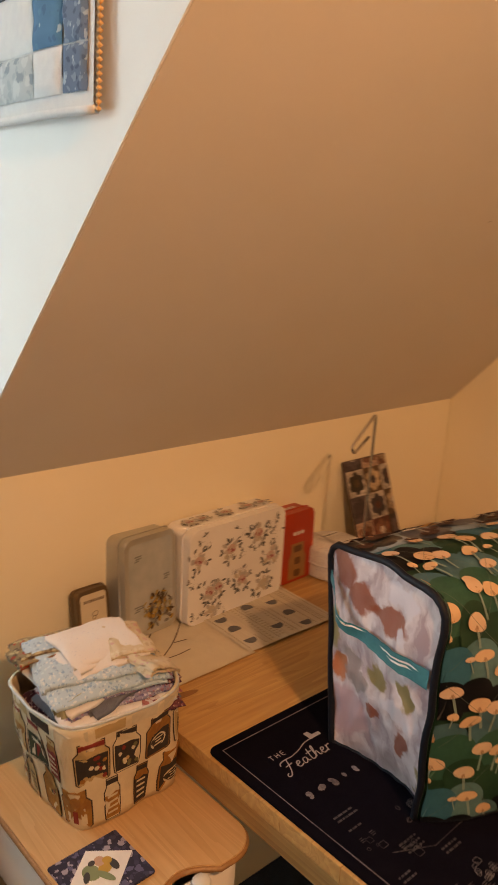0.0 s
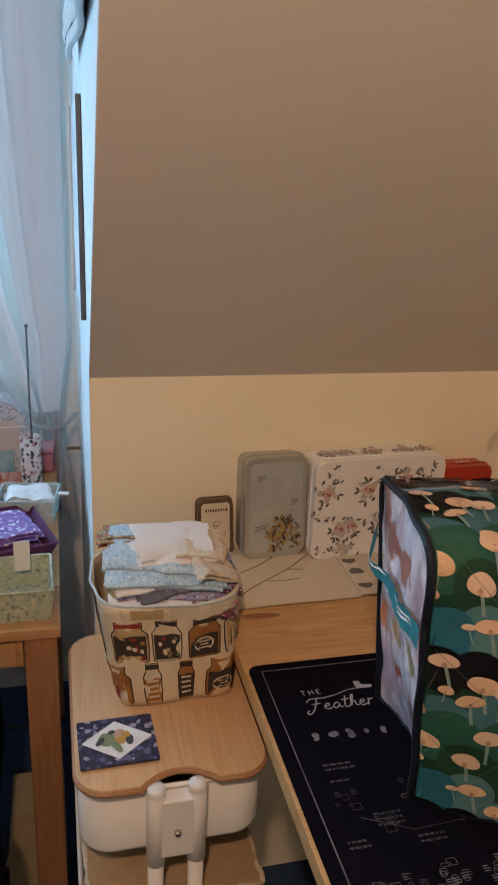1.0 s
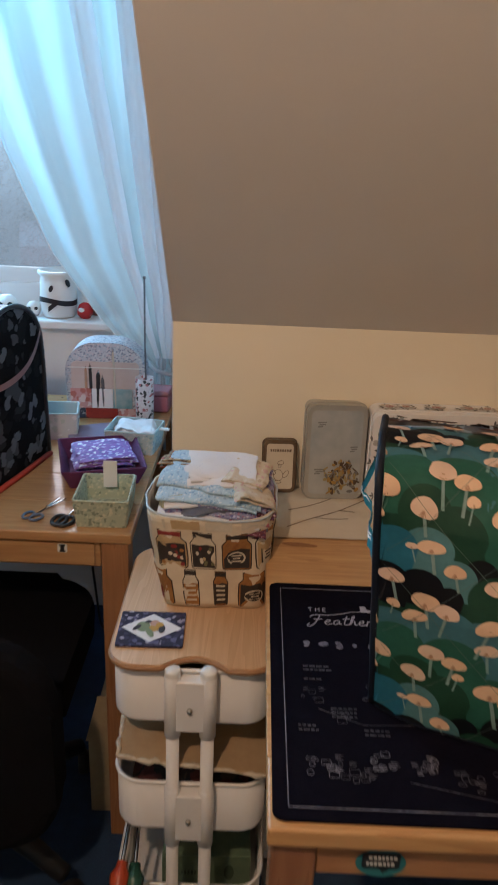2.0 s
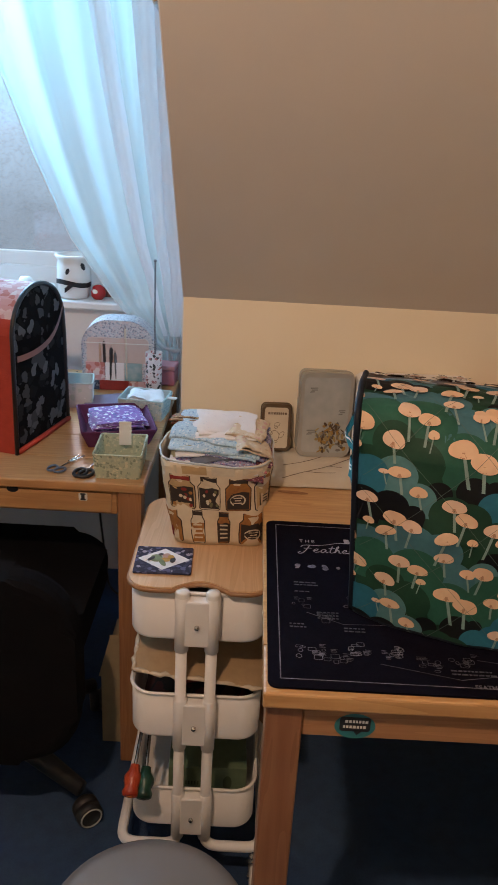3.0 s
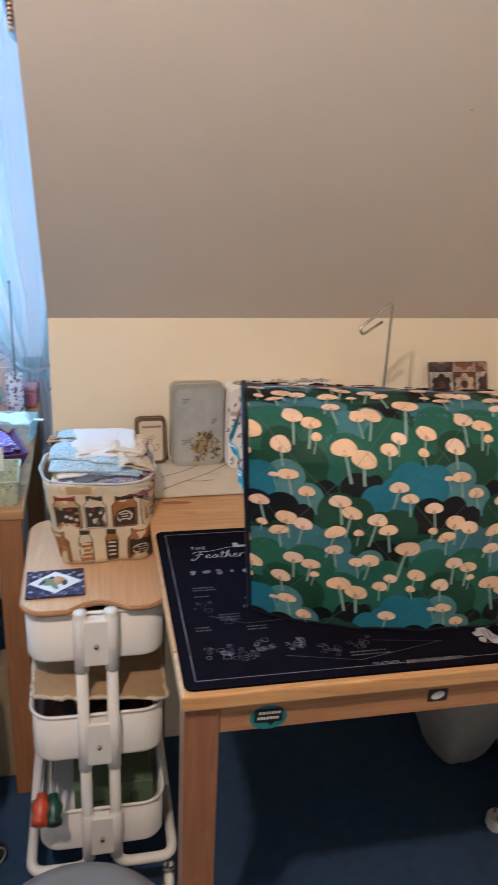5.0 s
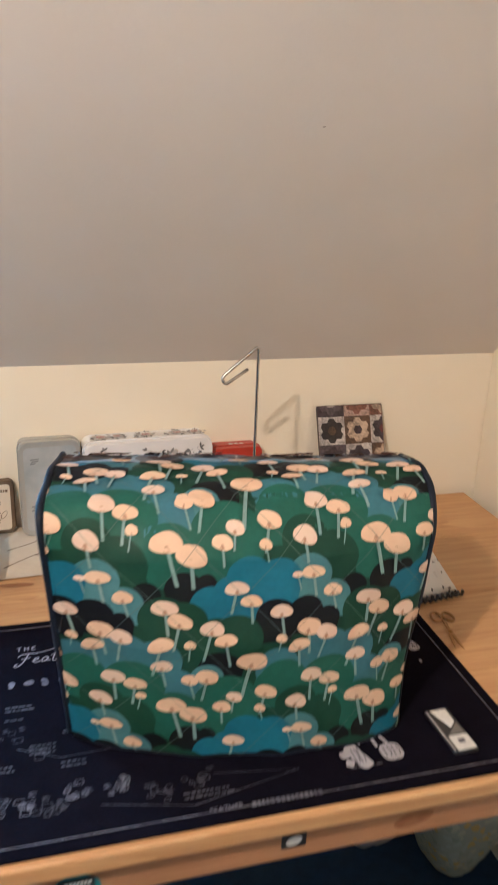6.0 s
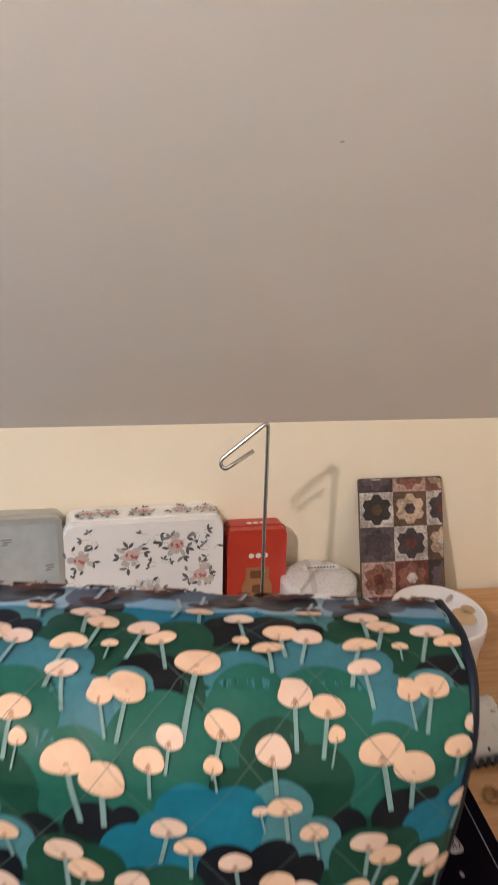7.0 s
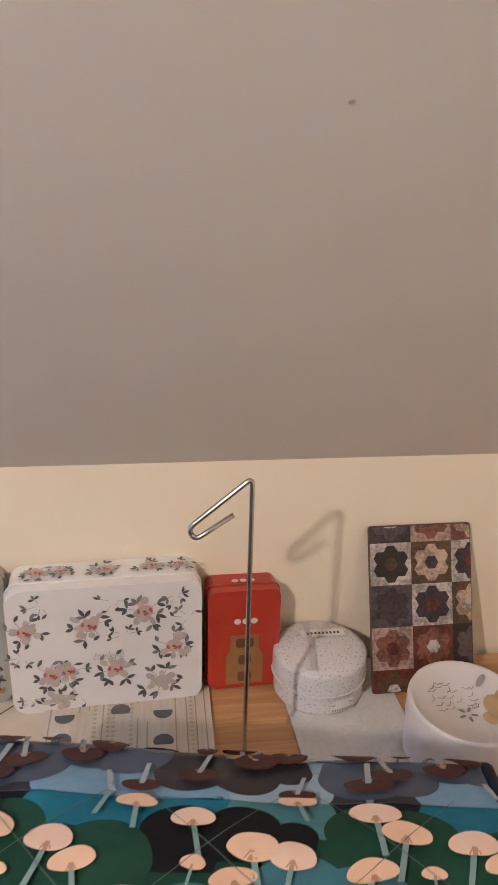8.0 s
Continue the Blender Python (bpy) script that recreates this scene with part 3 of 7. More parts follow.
for x0, y0, w, rows in ((0.225, -0.553, 0.03, 2), (0.225, -0.578, 0.022, 1), (0.255, -0.63, 0.03, 3), (0.42, -0.745, 0.05, 2), (0.29, -0.665, 0.028, 2), (0.215, -0.66, 0.02, 2), (0.62, -0.75, 0.04, 1)):
    bm = bmesh.new()
    for r in range(rows):
        x = x0
        while x < x0 + w:
            d = rng.uniform(0.003, 0.008)
            patch(bm, [(x, y0 - 0.007 * r), (x + d, y0 - 0.007 * r), (x + d, y0 - 0.007 * r + 0.0028), (x, y0 - 0.007 * r + 0.0028)], top, 0.0006)
            x += d + 0.0015
    part("text_block", bm, dim_ink, mat)
for cx, cy, n in ((0.238, -0.722, 12), (0.272, -0.726, 10), (0.300, -0.712, 12), (0.345, -0.718, 12), (0.31, -0.60, 7), (0.39, -0.735, 9), (0.262, -0.645, 6), (0.44, -0.72, 8), (0.23, -0.61, 6)):
    bm = bmesh.new()
    for k in range(n):
        px, py = cx + rng.uniform(-0.016, 0.016), cy + rng.uniform(-0.013, 0.013)
        lift = 0.0006 + 0.0001 * k
        if k % 3 == 0:
            o = rounded(rng.uniform(0.006, 0.012), rng.uniform(0.004, 0.010), 0.0015, 3, px, py)
            scribble(o + [o[0], o[1]], 0.0007, bm, top, lift)
        elif k % 3 == 1:
            o = oval(px, py, rng.uniform(0.002, 0.004), rng.uniform(0.002, 0.004), 12)
            scribble(o + [o[0], o[1]], 0.0007, bm, top, lift)
        else:
            for j in range(3):
                y_ = py + 0.0028 * j
                patch(bm, [(px, y_), (px + rng.uniform(0.005, 0.011), y_), (px + 0.006, y_ + 0.0011), (px, y_ + 0.0011)], top, lift)
    part("diagram", bm, (dim_ink, grey_ink)[n > 11], mat)
part("drawn_line", scribble([(0.24, -0.63), (0.29, -0.655), (0.40, -0.65), (0.50, -0.66)], 0.0012, bmesh.new(), top, 0.0006), dim_ink, mat)
part("drawn_line", scribble([(0.33, -0.738), (0.43, -0.762), (0.56, -0.735), (0.46, -0.72)], 0.0012, bmesh.new(), top, 0.0006), dim_ink, mat)
writing("FEATHER", 0.0095, pose(0.4630, -0.7740, mz + 0.0007), grey_ink, mat, "footer_word")
bm = bmesh.new()
x = 0.4915
while x < 0.573:
    d = rng.uniform(0.003, 0.005)
    patch(bm, [(x, -0.7785), (x + d, -0.7785), (x + d, -0.7715), (x, -0.7715)], top, 0.0006)
    x += d + 0.0016
part("footer_text", bm, grey_ink, mat)
for cx, cy, w, h, turn in ((0.636, -0.732, 0.009, 0.021, 0.35), (0.620, -0.727, 0.006, 0.006, 0.2), (0.622, -0.741, 0.005, 0.006, -0.4), (0.634, -0.708, 0.004, 0.008, 0.0), (0.646, -0.704, 0.002, 0.010, -0.2), (0.679, -0.733, 0.014, 0.014, 0.08), (0.677, -0.710, 0.002, 0.012, 0.3), (0.664, -0.712, 0.002, 0.010, 0.1), (0.805, -0.534, 0.009, 0.012, 0.2), (0.800, -0.572, 0.002, 0.003, 0.2)):
    figure = part("printed_figure", patch(bmesh.new(), [(cx + a * math.cos(turn) - b * math.sin(turn), cy + a * math.sin(turn) + b * math.cos(turn)) for a, b in rounded(w * 2, h * 2, min(w, h) * 0.7, 4)], top, 0.0006 + 0.0003 * rng.random()), heading_ink, mat)
    if w > 0.008:
        bm = bmesh.new()
        for k in range(4):
            x = cx - w * 0.6 + w * 0.4 * k
            scribble([(x, cy - h * 0.55), (x + 0.002 * (k % 2), cy), (x, cy + h * 0.6)], 0.0012, bm, top, 0.0012 + 0.0001 * k)
        part("figure_line", bm, dim_ink, figure)
card = thing("needle_pack", "small clear plastic pack with white card lying on the mat", "pack", pose(0.768, -0.717, mz + 0.0006, 0, 0, 2))
part("tray", prism(rounded(0.034, 0.080, 0.004, 4), 0.003, None, 0.0008), black_ink, card)
part("ribbed_edge", tube([(-0.0150 + 0.0008 * (i % 2), -0.036 + 0.003 * i, 0.0035) for i in range(25)], 0.0016, 6), surface("clear_grey_plastic", (0.30, 0.29, 0.30), None, 80, 0.2), card, "clear ribbed plastic edge", smooth=True)
ct = plain_plane(pose(0, 0, 0.0032))
part("card", patch(bmesh.new(), [(-0.010, 0.037), (0.013, 0.037), (0.012, 0.012), (0.001, 0.002)], ct, 0.0006), white_ink, card)
part("label", patch(bmesh.new(), rounded(0.026, 0.026, 0.002, 3, 0.002, -0.024), ct, 0.0006), white_ink, card)
part("printed_square", patch(bmesh.new(), rounded(0.009, 0.007, 0.001, 2, 0.002, -0.022), ct, 0.0010), grey_ink, card)
part("grey_card", patch(bmesh.new(), [(0.002, 0.000), (0.013, 0.010), (0.014, -0.009), (-0.008, -0.009)], ct, 0.0006), surface("grey_card", (0.16, 0.15, 0.14), None, 80, 0.5), card)

# ---- machine cover ----
CW, CD, CH = 0.440, 0.19, 0.310
COVER = pose(0.310, -0.622, mz + 0.001)
# plan of the cover: left and right ends of its front and back, at the hem and at the top
FRONT_LOW, FRONT_TOP, BACK_LOW, BACK_TOP = ((-0.004, 0.010), (0.398, -0.060)), ((-0.029, -0.008), (0.428, -0.045)), ((0.027, 0.175), (0.455, 0.110)), ((0.008, 0.194), (0.450, 0.112))


def cover_plan(u, q, h):
    ends = []
    for k in (0, 1):
        low = [FRONT_LOW[k][i] * (1 - q) + BACK_LOW[k][i] * q for i in (0, 1)]
        high = [FRONT_TOP[k][i] * (1 - q) + BACK_TOP[k][i] * q for i in (0, 1)]
        ends.append([low[i] * (1 - h) + high[i] * h for i in (0, 1)])
    waist = 0.007 * u * math.sin(math.pi * min(1, max(0, h / 0.6)))
    return [ends[0][i] * (1 - u) + ends[1][i] * u - (waist if i == 0 else 0) for i in (0, 1)]


profile = [(0.0, 0.0), (0.0, CH - 0.062)]
for i in range(1, 41):
    a = radians(90 * i / 40)
    profile.append((0.062 - 0.062 * math.cos(a), CH - 0.062 + 0.062 * math.sin(a)))
for i in range(1, 5):
    profile.append((0.062 + 0.060 * i / 4, CH + 0.003 * math.sin(math.pi * i / 4)))
for i in range(1, 6):
    profile.append((0.122 + (CD - 0.142) * i / 5, CH - 0.010 * i / 5))
for i in range(1, 6):
    a = radians(90 * i / 5)
    profile.append((CD - 0.02 + 0.02 * math.sin(a), CH - 0.010 - 0.02 + 0.02 * math.cos(a)))
profile.append((CD, 0.0))
lengths = [0.0]
for (a, b), (c, d) in zip(profile, profile[1:]):
    lengths.append(lengths[-1] + math.hypot(c - a, d - b))
S_ALL = lengths[-1]
S_RIDGE = CH - 0.062 + 0.062 * radians(90) + 0.063


def cover_section(u, s):
    """Depth and height of the cover's cross-section; its front shoulder is squarer at the near end."""
    d = float(np.interp(s, lengths, [p[0] for p in profile]))
    z = float(np.interp(s, lengths, [p[1] for p in profile]))
    turned = min(max((s - CH + 0.062) / (0.062 * radians(90)), 0), 1)
    square = 0.011 * max(0, 1 - 2.2 * u) ** 2 * math.sin(math.pi * turned) ** 2
    return d - square, z + square


def cover_base(x, s):
    u = min(max(x / CW, 0), 1)
    d, z = cover_section(u, s)
    out = 0.052 * math.sin(math.pi * u) ** 0.6 * float(np.interp(z, (0, 0.15, 0.25, CH), (1, 0.95, 0.55, 0))) if d < 0.08 else 0.0
    wave = 0.0022 * noise.noise((x * 11, s * 11, 0.3)) + 0.004 * noise.noise((x * 5 + 3, s * 6, 1.7)) * u * (1 - u) * 4
    # quilted diamonds between stitch lines
    puff = 0.0030 * math.sin((x + s) * math.pi / 0.105) ** 2 * math.sin((x - s) * math.pi / 0.105) ** 2
    px, py = cover_plan(u, d / CD, z / CH)
    return Vector((px, py - (out + puff) * (1 if s < CH else 0) + wave, z + (puff if CH - 0.03 <= s < CH + 0.15 else 0)))


def cover_at(x, s, lift=0.0):
    x, s = min(max(x, 0.0035), CW - 0.0035), min(max(s, 0.001), S_ALL - 0.001)
    p = cover_base(x, s)
    if lift:
        e = 0.004
        n = (cover_base(x + e, s) - cover_base(x - e, s)).cross(cover_base(x, s + e) - cover_base(x, s - e)).normalized()
        p = p + n * lift
    return p


def cloth(name, a, b=None, gloss=0.20):
    m = surface(name, a, b, 150, 0.62, 0.10, 1500, coat=gloss)
    shader = m.node_tree.nodes["Principled BSDF"]
    shader.inputs["Coat Roughness"].default_value, shader.inputs["Specular IOR Level"].default_value = 0.40, 0.12
    return m


hill_green, hill_dark, hill_teal, hill_blue, hill_black = cloth("green_print", (0.018, 0.096, 0.068)), cloth("dark_green_print", (0.010, 0.047, 0.027)), cloth("teal_cloth_print", (0.050, 0.150, 0.190)), cloth("blue_cloth_print", (0.018, 0.130, 0.200)), cloth("navy_print", (0.003, 0.0035, 0.006))
hill_mist = cloth("misty_teal_print", (0.074, 0.190, 0.215))
cap_print, stem_print, gill_print = surface("mushroom_cap_print", (0.68, 0.47, 0.31), (0.62, 0.40, 0.26), 90, 0.6, 0.1, 900), cloth("mushroom_stem_print", (0.20, 0.30, 0.29)), cloth("mushroom_gill_print", (0.060, 0.022, 0.018))
line_print = cloth("gill_line_print", (0.42, 0.24, 0.15))
cover = thing("machine_cover", "quilted mushroom-print cover over a small sewing machine", "cover", COVER)
# past the ridge the cloth's grazing sheen is put into paler, bluer hill colours
sheen_hills = [cloth("sheen_hill_%s" % n, (1.5 * c[0], 1.65 * c[1], 1.8 * c[2]), None, 0.8) for n, c in (("mid", (0.165, 0.215, 0.25)), ("dark", (0.040, 0.048, 0.066)), ("pale", (0.23, 0.285, 0.33)), ("blue", (0.12, 0.19, 0.25)), ("black", (0.012, 0.010, 0.012)), ("mist", (0.20, 0.25, 0.29)))]
bm = sheet(lambda u, v: cover_base(u * CW, v * S_ALL), 88, 130)
bm.faces.ensure_lookup_table()
for k, face in enumerate(bm.faces):
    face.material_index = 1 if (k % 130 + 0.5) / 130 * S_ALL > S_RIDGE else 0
part("shell", bm, [hill_dark, sheen_hills[0]], cover, "green quilted cotton with a toadstool print", smooth=True)
# print: rolling hills and toadstools, in a repeat of 0.2365 by 0.196 m; places and widths in millimetres
TU, TV, PX = 0.2365, 0.196, 0.001
HILLS = ((58, 48, 28, 4), (-6, -85, 30, 1), (17, -85, 25, 1), (52, -107, 27, 1), (75, -108, 31, 1), (104, 52, 23, 1), (-110, 51, 27, 2), (-51, 63, 33, 2), (-17, 60, 31, 2), (4, 24, 30, 2), (42, 38, 21, 5), (-101, 33, 29, 0), (-44, 24, 38, 0), (67, 2, 42, 0), (127, 25, 27, 0), (5, -11, 33, 0), (-82, -1, 27, 1), (-51, -21, 31, 1), (18, -50, 23, 4), (-24, -55, 16, 4), (42, -41, 11, 4), (-112, -40, 25, 3), (-78, -39, 27, 5), (-49, -66, 22, 5), (90, -37, 26, 3), (118, -42, 26, 3), (45, -66, 23, 3), (74, -60, 29, 3), (-116, -85, 25, 4), (-82, -81, 22, 4), (-54, -90, 15, 4))
CAPS = ((-76, -99, 31), (-54, 90, 26), (-86, 77, 28), (-11, 83, 31), (-10, 55, 27), (22, 38, 20), (42, 41, 29), (-5, -70, 32), (11, -86, 30), (22, 83, 15), (47, -95, 29), (63, 88, 27), (95, 60, 39), (-66, 36, 29), (-41, 28, 29), (-35, 12, 14), (-83, 2, 29), (0, 0, 38), (26, -13, 36), (-93, -36, 13), (-74, -35, 29), (-50, -58, 24), (-111, -77, 27), (128, 87, 15), (61, -1, 24), (76, 12, 21), (115, 18, 29), (108, -4, 16), (75, -49, 29), (91, -64, 26))
OX, OS = 0.127, 0.2667
bm_h, bm_m = bmesh.new(), bmesh.new()


def on_cloth(x, s, over):
    """A place of the print, kept within the seams; past the ridge the cloth runs the other way."""
    x, s = min(max(x, 0.0035), CW - 0.0035), min(s, S_RIDGE)
    return (x, 2 * S_RIDGE - s) if over else (x, s)


def hill(x, s, r, over):
    return [on_cloth(px, ps if ps > s else s - 1.1 * r * min(1, 4 * (1 - abs(px - x) / r)), over) for px, ps in oval(x, s, r, r * 0.95, 60)]


GAP = 0.00011
deepest = 0
for over in (0, 1):
    laid = []
    hills = [(OX + hx * PX + iu * TU, OS + hy * PX - iv * TV, r * PX, colour) for iu in range(-2, 3) for iv in range(-3, 3) for hx, hy, r, colour in HILLS]
    for x, s, r, colour in sorted(hills, key=lambda h: -h[1]):
        if not (-r < x < CW + r and -r < s < S_RIDGE + r) or (over and s < S_RIDGE - 0.14):
            continue
        level = 1 + max([k for a, b, q, k in laid if math.hypot(a - x, b - s) < q + r], default=0)
        laid.append((x, s, r, level))
        deepest = max(deepest, level)
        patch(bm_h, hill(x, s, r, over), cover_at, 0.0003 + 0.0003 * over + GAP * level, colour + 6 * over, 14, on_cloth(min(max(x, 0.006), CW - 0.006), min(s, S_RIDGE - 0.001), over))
PRINT = 0.0003 + GAP * (deepest + 1)
for over in (0, 1):
    for iu in range(-2, 3):
        for iv in range(-3, 3):
            for k, (cx, cy, w) in enumerate(CAPS):
                x, s, w = OX + cx * PX + iu * TU, OS + cy * PX - iv * TV, w * PX * 0.97
                if not (-0.4 * w < x < CW + 0.4 * w and 0.01 < s < S_RIDGE + 0.2 * w) or (over and s < S_RIDGE - 0.12):
                    continue
                rr = random.Random(k * 7 + 1)
                turn, h = rr.uniform(-0.25, 0.25), w * rr.uniform(0.27, 0.36)
                lean, length = rr.uniform(-0.25, 0.25), w * rr.uniform(0.9, 1.35)
                own = 0.000006 * k
                stem = [on_cloth(x + lean * length * t - 0.06 * w, s - length * t, over) for t in (0, 0.35, 0.7, 1)] + [on_cloth(x + lean * length * t + 0.06 * w, s - length * t, over) for t in (1, 0.7, 0.35, 0)]
                patch(bm_m, stem, cover_at, PRINT + own * 0.2 + 0.0004 * over, 5 * over)
                cap = []
                for i in range(24):
                    a = TAU * i / 24
                    ex, es = 0.5 * w * math.cos(a), h * math.sin(a) * (1.15 if math.sin(a) > 0 else 0.75) * (1 + 0.05 * math.sin(3 * a + k))
                    cap.append(on_cloth(x + ex * math.cos(turn) - es * math.sin(turn), s + ex * math.sin(turn) + es * math.cos(turn), over))
                patch(bm_m, cap, cover_at, PRINT + 0.00012 + own, (1, 4)[k % 3 == 1] if not over else 2, 3, on_cloth(x, s, over))
                for i in (-1, 0, 1) if w > 0.02 else (0,):
                    a = turn - 1.57 + i * 0.5
                    scribble([on_cloth(x + 0.03 * w * math.cos(a), s + 0.03 * w * math.sin(a), over), on_cloth(x + h * 0.72 * math.cos(a), s + h * 0.72 * math.sin(a), over)], 0.0009 if i else 0.10 * w, bm_m, cover_at, PRINT + 0.00018 + own, 3)
hills_ob = part("hill_print", bm_h, [hill_green, hill_dark, hill_teal, hill_blue, hill_black, hill_mist] + sheen_hills, cover, "green, teal and navy hill print, paler on top for painted sheen", smooth=True)
caps_ob = part("toadstool_print", bm_m, [stem_print, cap_print, gill_print, line_print, surface("pale_cap_print", (0.66, 0.49, 0.37), (0.62, 0.43, 0.32), 90, 0.6, 0.1, 900), cloth("pale_stem_print", (0.34, 0.38, 0.40))], cover, "peach toadstool print", smooth=True)
hills_ob["kind"] = caps_ob["kind"] = "stuff"
# stitch lines of the quilting
bm = bmesh.new()
for k in range(-7, 9):
    for sign in (1, -1):
        pts = []
        for i in range(90):
            s = S_RIDGE * i / 89
            x = sign * s + k * 0.105
            if 0.006 < x < CW - 0.006:
                pts.append((x, s))
        if len(pts) > 2:
            scribble(pts, 0.0005, bm, cover_at, PRINT + 0.0005)
part("stitching", bm, cloth("pale_thread", (0.10, 0.14, 0.13)), cover)
# side panels, crumpled and shiny, and their piping
film_lilac, nodes, links, bsdf = start_material("abstract_film_print")
coord = nodes.new("ShaderNodeTexCoord")
brush = nodes.new("ShaderNodeTexNoise")
brush.inputs["Scale"].default_value, brush.inputs["Detail"].default_value = 26, 5
links.new(coord.outputs["Object"], brush.inputs["Vector"])
smear = nodes.new("ShaderNodeVectorMath")
smear.operation, smear.inputs[1].default_value = "MULTIPLY_ADD", (0.0, 0.05, 0.065)
links.new(brush.outputs["Color"], smear.inputs[0])
links.new(coord.outputs["Object"], smear.inputs[2])
streak = nodes.new("ShaderNodeTexNoise")
streak.inputs["Scale"].default_value, streak.inputs["Detail"].default_value = 1.0, 5
stretch = nodes.new("ShaderNodeMapping")
stretch.inputs["Scale"].default_value = (20, 60, 17)
links.new(smear.outputs[0], stretch.inputs["Vector"])
links.new(stretch.outputs[0], streak.inputs["Vector"])
ground = nodes.new("ShaderNodeValToRGB")
ground.color_ramp.elements[0].position, ground.color_ramp.elements[0].color = 0.34, (0.46, 0.34, 0.40, 1)
ground.color_ramp.elements[1].position, ground.color_ramp.elements[1].color = 0.62, (0.80, 0.72, 0.78, 1)
links.new(streak.outputs[0], ground.inputs[0])
colour = ground.outputs[0]
INKS = ((0.36, 0.075, 0.035), (0.60, 0.15, 0.04), (0.34, 0.25, 0.08), (0.36, 0.29, 0.30), (0.60, 0.38, 0.44), (0.74, 0.70, 0.80))
# blotches of the print: how far back, how high, half sizes, colour
BLOTS = ((0.86, 0.90, 0.16, 0.09, 0), (0.66, 0.80, 0.17, 0.075, 0), (0.40, 0.78, 0.20, 0.065, 0), (0.30, 0.90, 0.14, 0.05, 5), (0.27, 0.74, 0.06, 0.045, 5), (0.94, 0.60, 0.06, 0.12, 2), (0.50, 0.52, 0.10, 0.06, 2), (0.22, 0.51, 0.055, 0.06, 2), (0.74, 0.51, 0.12, 0.06, 3), (0.90, 0.42, 0.12, 0.065, 1), (0.70, 0.41, 0.13, 0.06, 3), (0.80, 0.22, 0.25, 0.13, 4), (0.26, 0.25, 0.07, 0.085, 0), (0.50, 0.285, 0.06, 0.03, 0), (0.10, 0.09, 0.06, 0.10, 2), (0.30, 0.40, 0.17, 0.06, 5))
for q, h, rq, rh, ink in BLOTS:
    place, spread_, far, soft_edge, mix = nodes.new("ShaderNodeVectorMath"), nodes.new("ShaderNodeVectorMath"), nodes.new("ShaderNodeVectorMath"), nodes.new("ShaderNodeMapRange"), nodes.new("ShaderNodeMix")
    place.operation, place.inputs[1].default_value = "SUBTRACT", (0, 0.185 * q + 0.025, CH * h + 0.0325)
    spread_.operation, spread_.inputs[1].default_value = "MULTIPLY", (0, 1 / (0.185 * rq), 1 / (CH * rh))
    far.operation = "LENGTH"
    links.new(smear.outputs[0], place.inputs[0])
    links.new(place.outputs[0], spread_.inputs[0])
    links.new(spread_.outputs[0], far.inputs[0])
    soft_edge.inputs["From Min"].default_value, soft_edge.inputs["From Max"].default_value, soft_edge.inputs["To Min"].default_value, soft_edge.inputs["To Max"].default_value = 0.80, 1.05, 0.88, 0.0
    links.new(far.outputs["Value"], soft_edge.inputs["Value"])
    mix.data_type = "RGBA"
    mix.inputs["B"].default_value = (*INKS[ink], 1)
    links.new(soft_edge.outputs[0], mix.inputs["Factor"])
    links.new(colour, mix.inputs["A"])
    colour = mix.outputs["Result"]
links.new(colour, bsdf.inputs["Base Color"])
bsdf.inputs["Roughness"].default_value, bsdf.inputs["Coat Weight"].default_value, bsdf.inputs["Coat Roughness"].default_value = 0.45, 0.8, 0.22
crease = nodes.new("ShaderNodeTexNoise")
crease.noise_type = "RIDGED_MULTIFRACTAL"
crease.inputs["Scale"].default_value, crease.inputs["Detail"].default_value = 16, 3
links.new(coord.outputs["Object"], crease.inputs["Vector"])
relief = nodes.new("ShaderNodeBump")
relief.inputs["Strength"].default_value, relief.inputs["Distance"].default_value = 0.8, 0.006
links.new(crease.outputs[0], relief.inputs["Height"])
links.new(relief.outputs[0], bsdf.inputs["Normal"])
links.new(relief.outputs[0], bsdf.inputs["Coat Normal"])
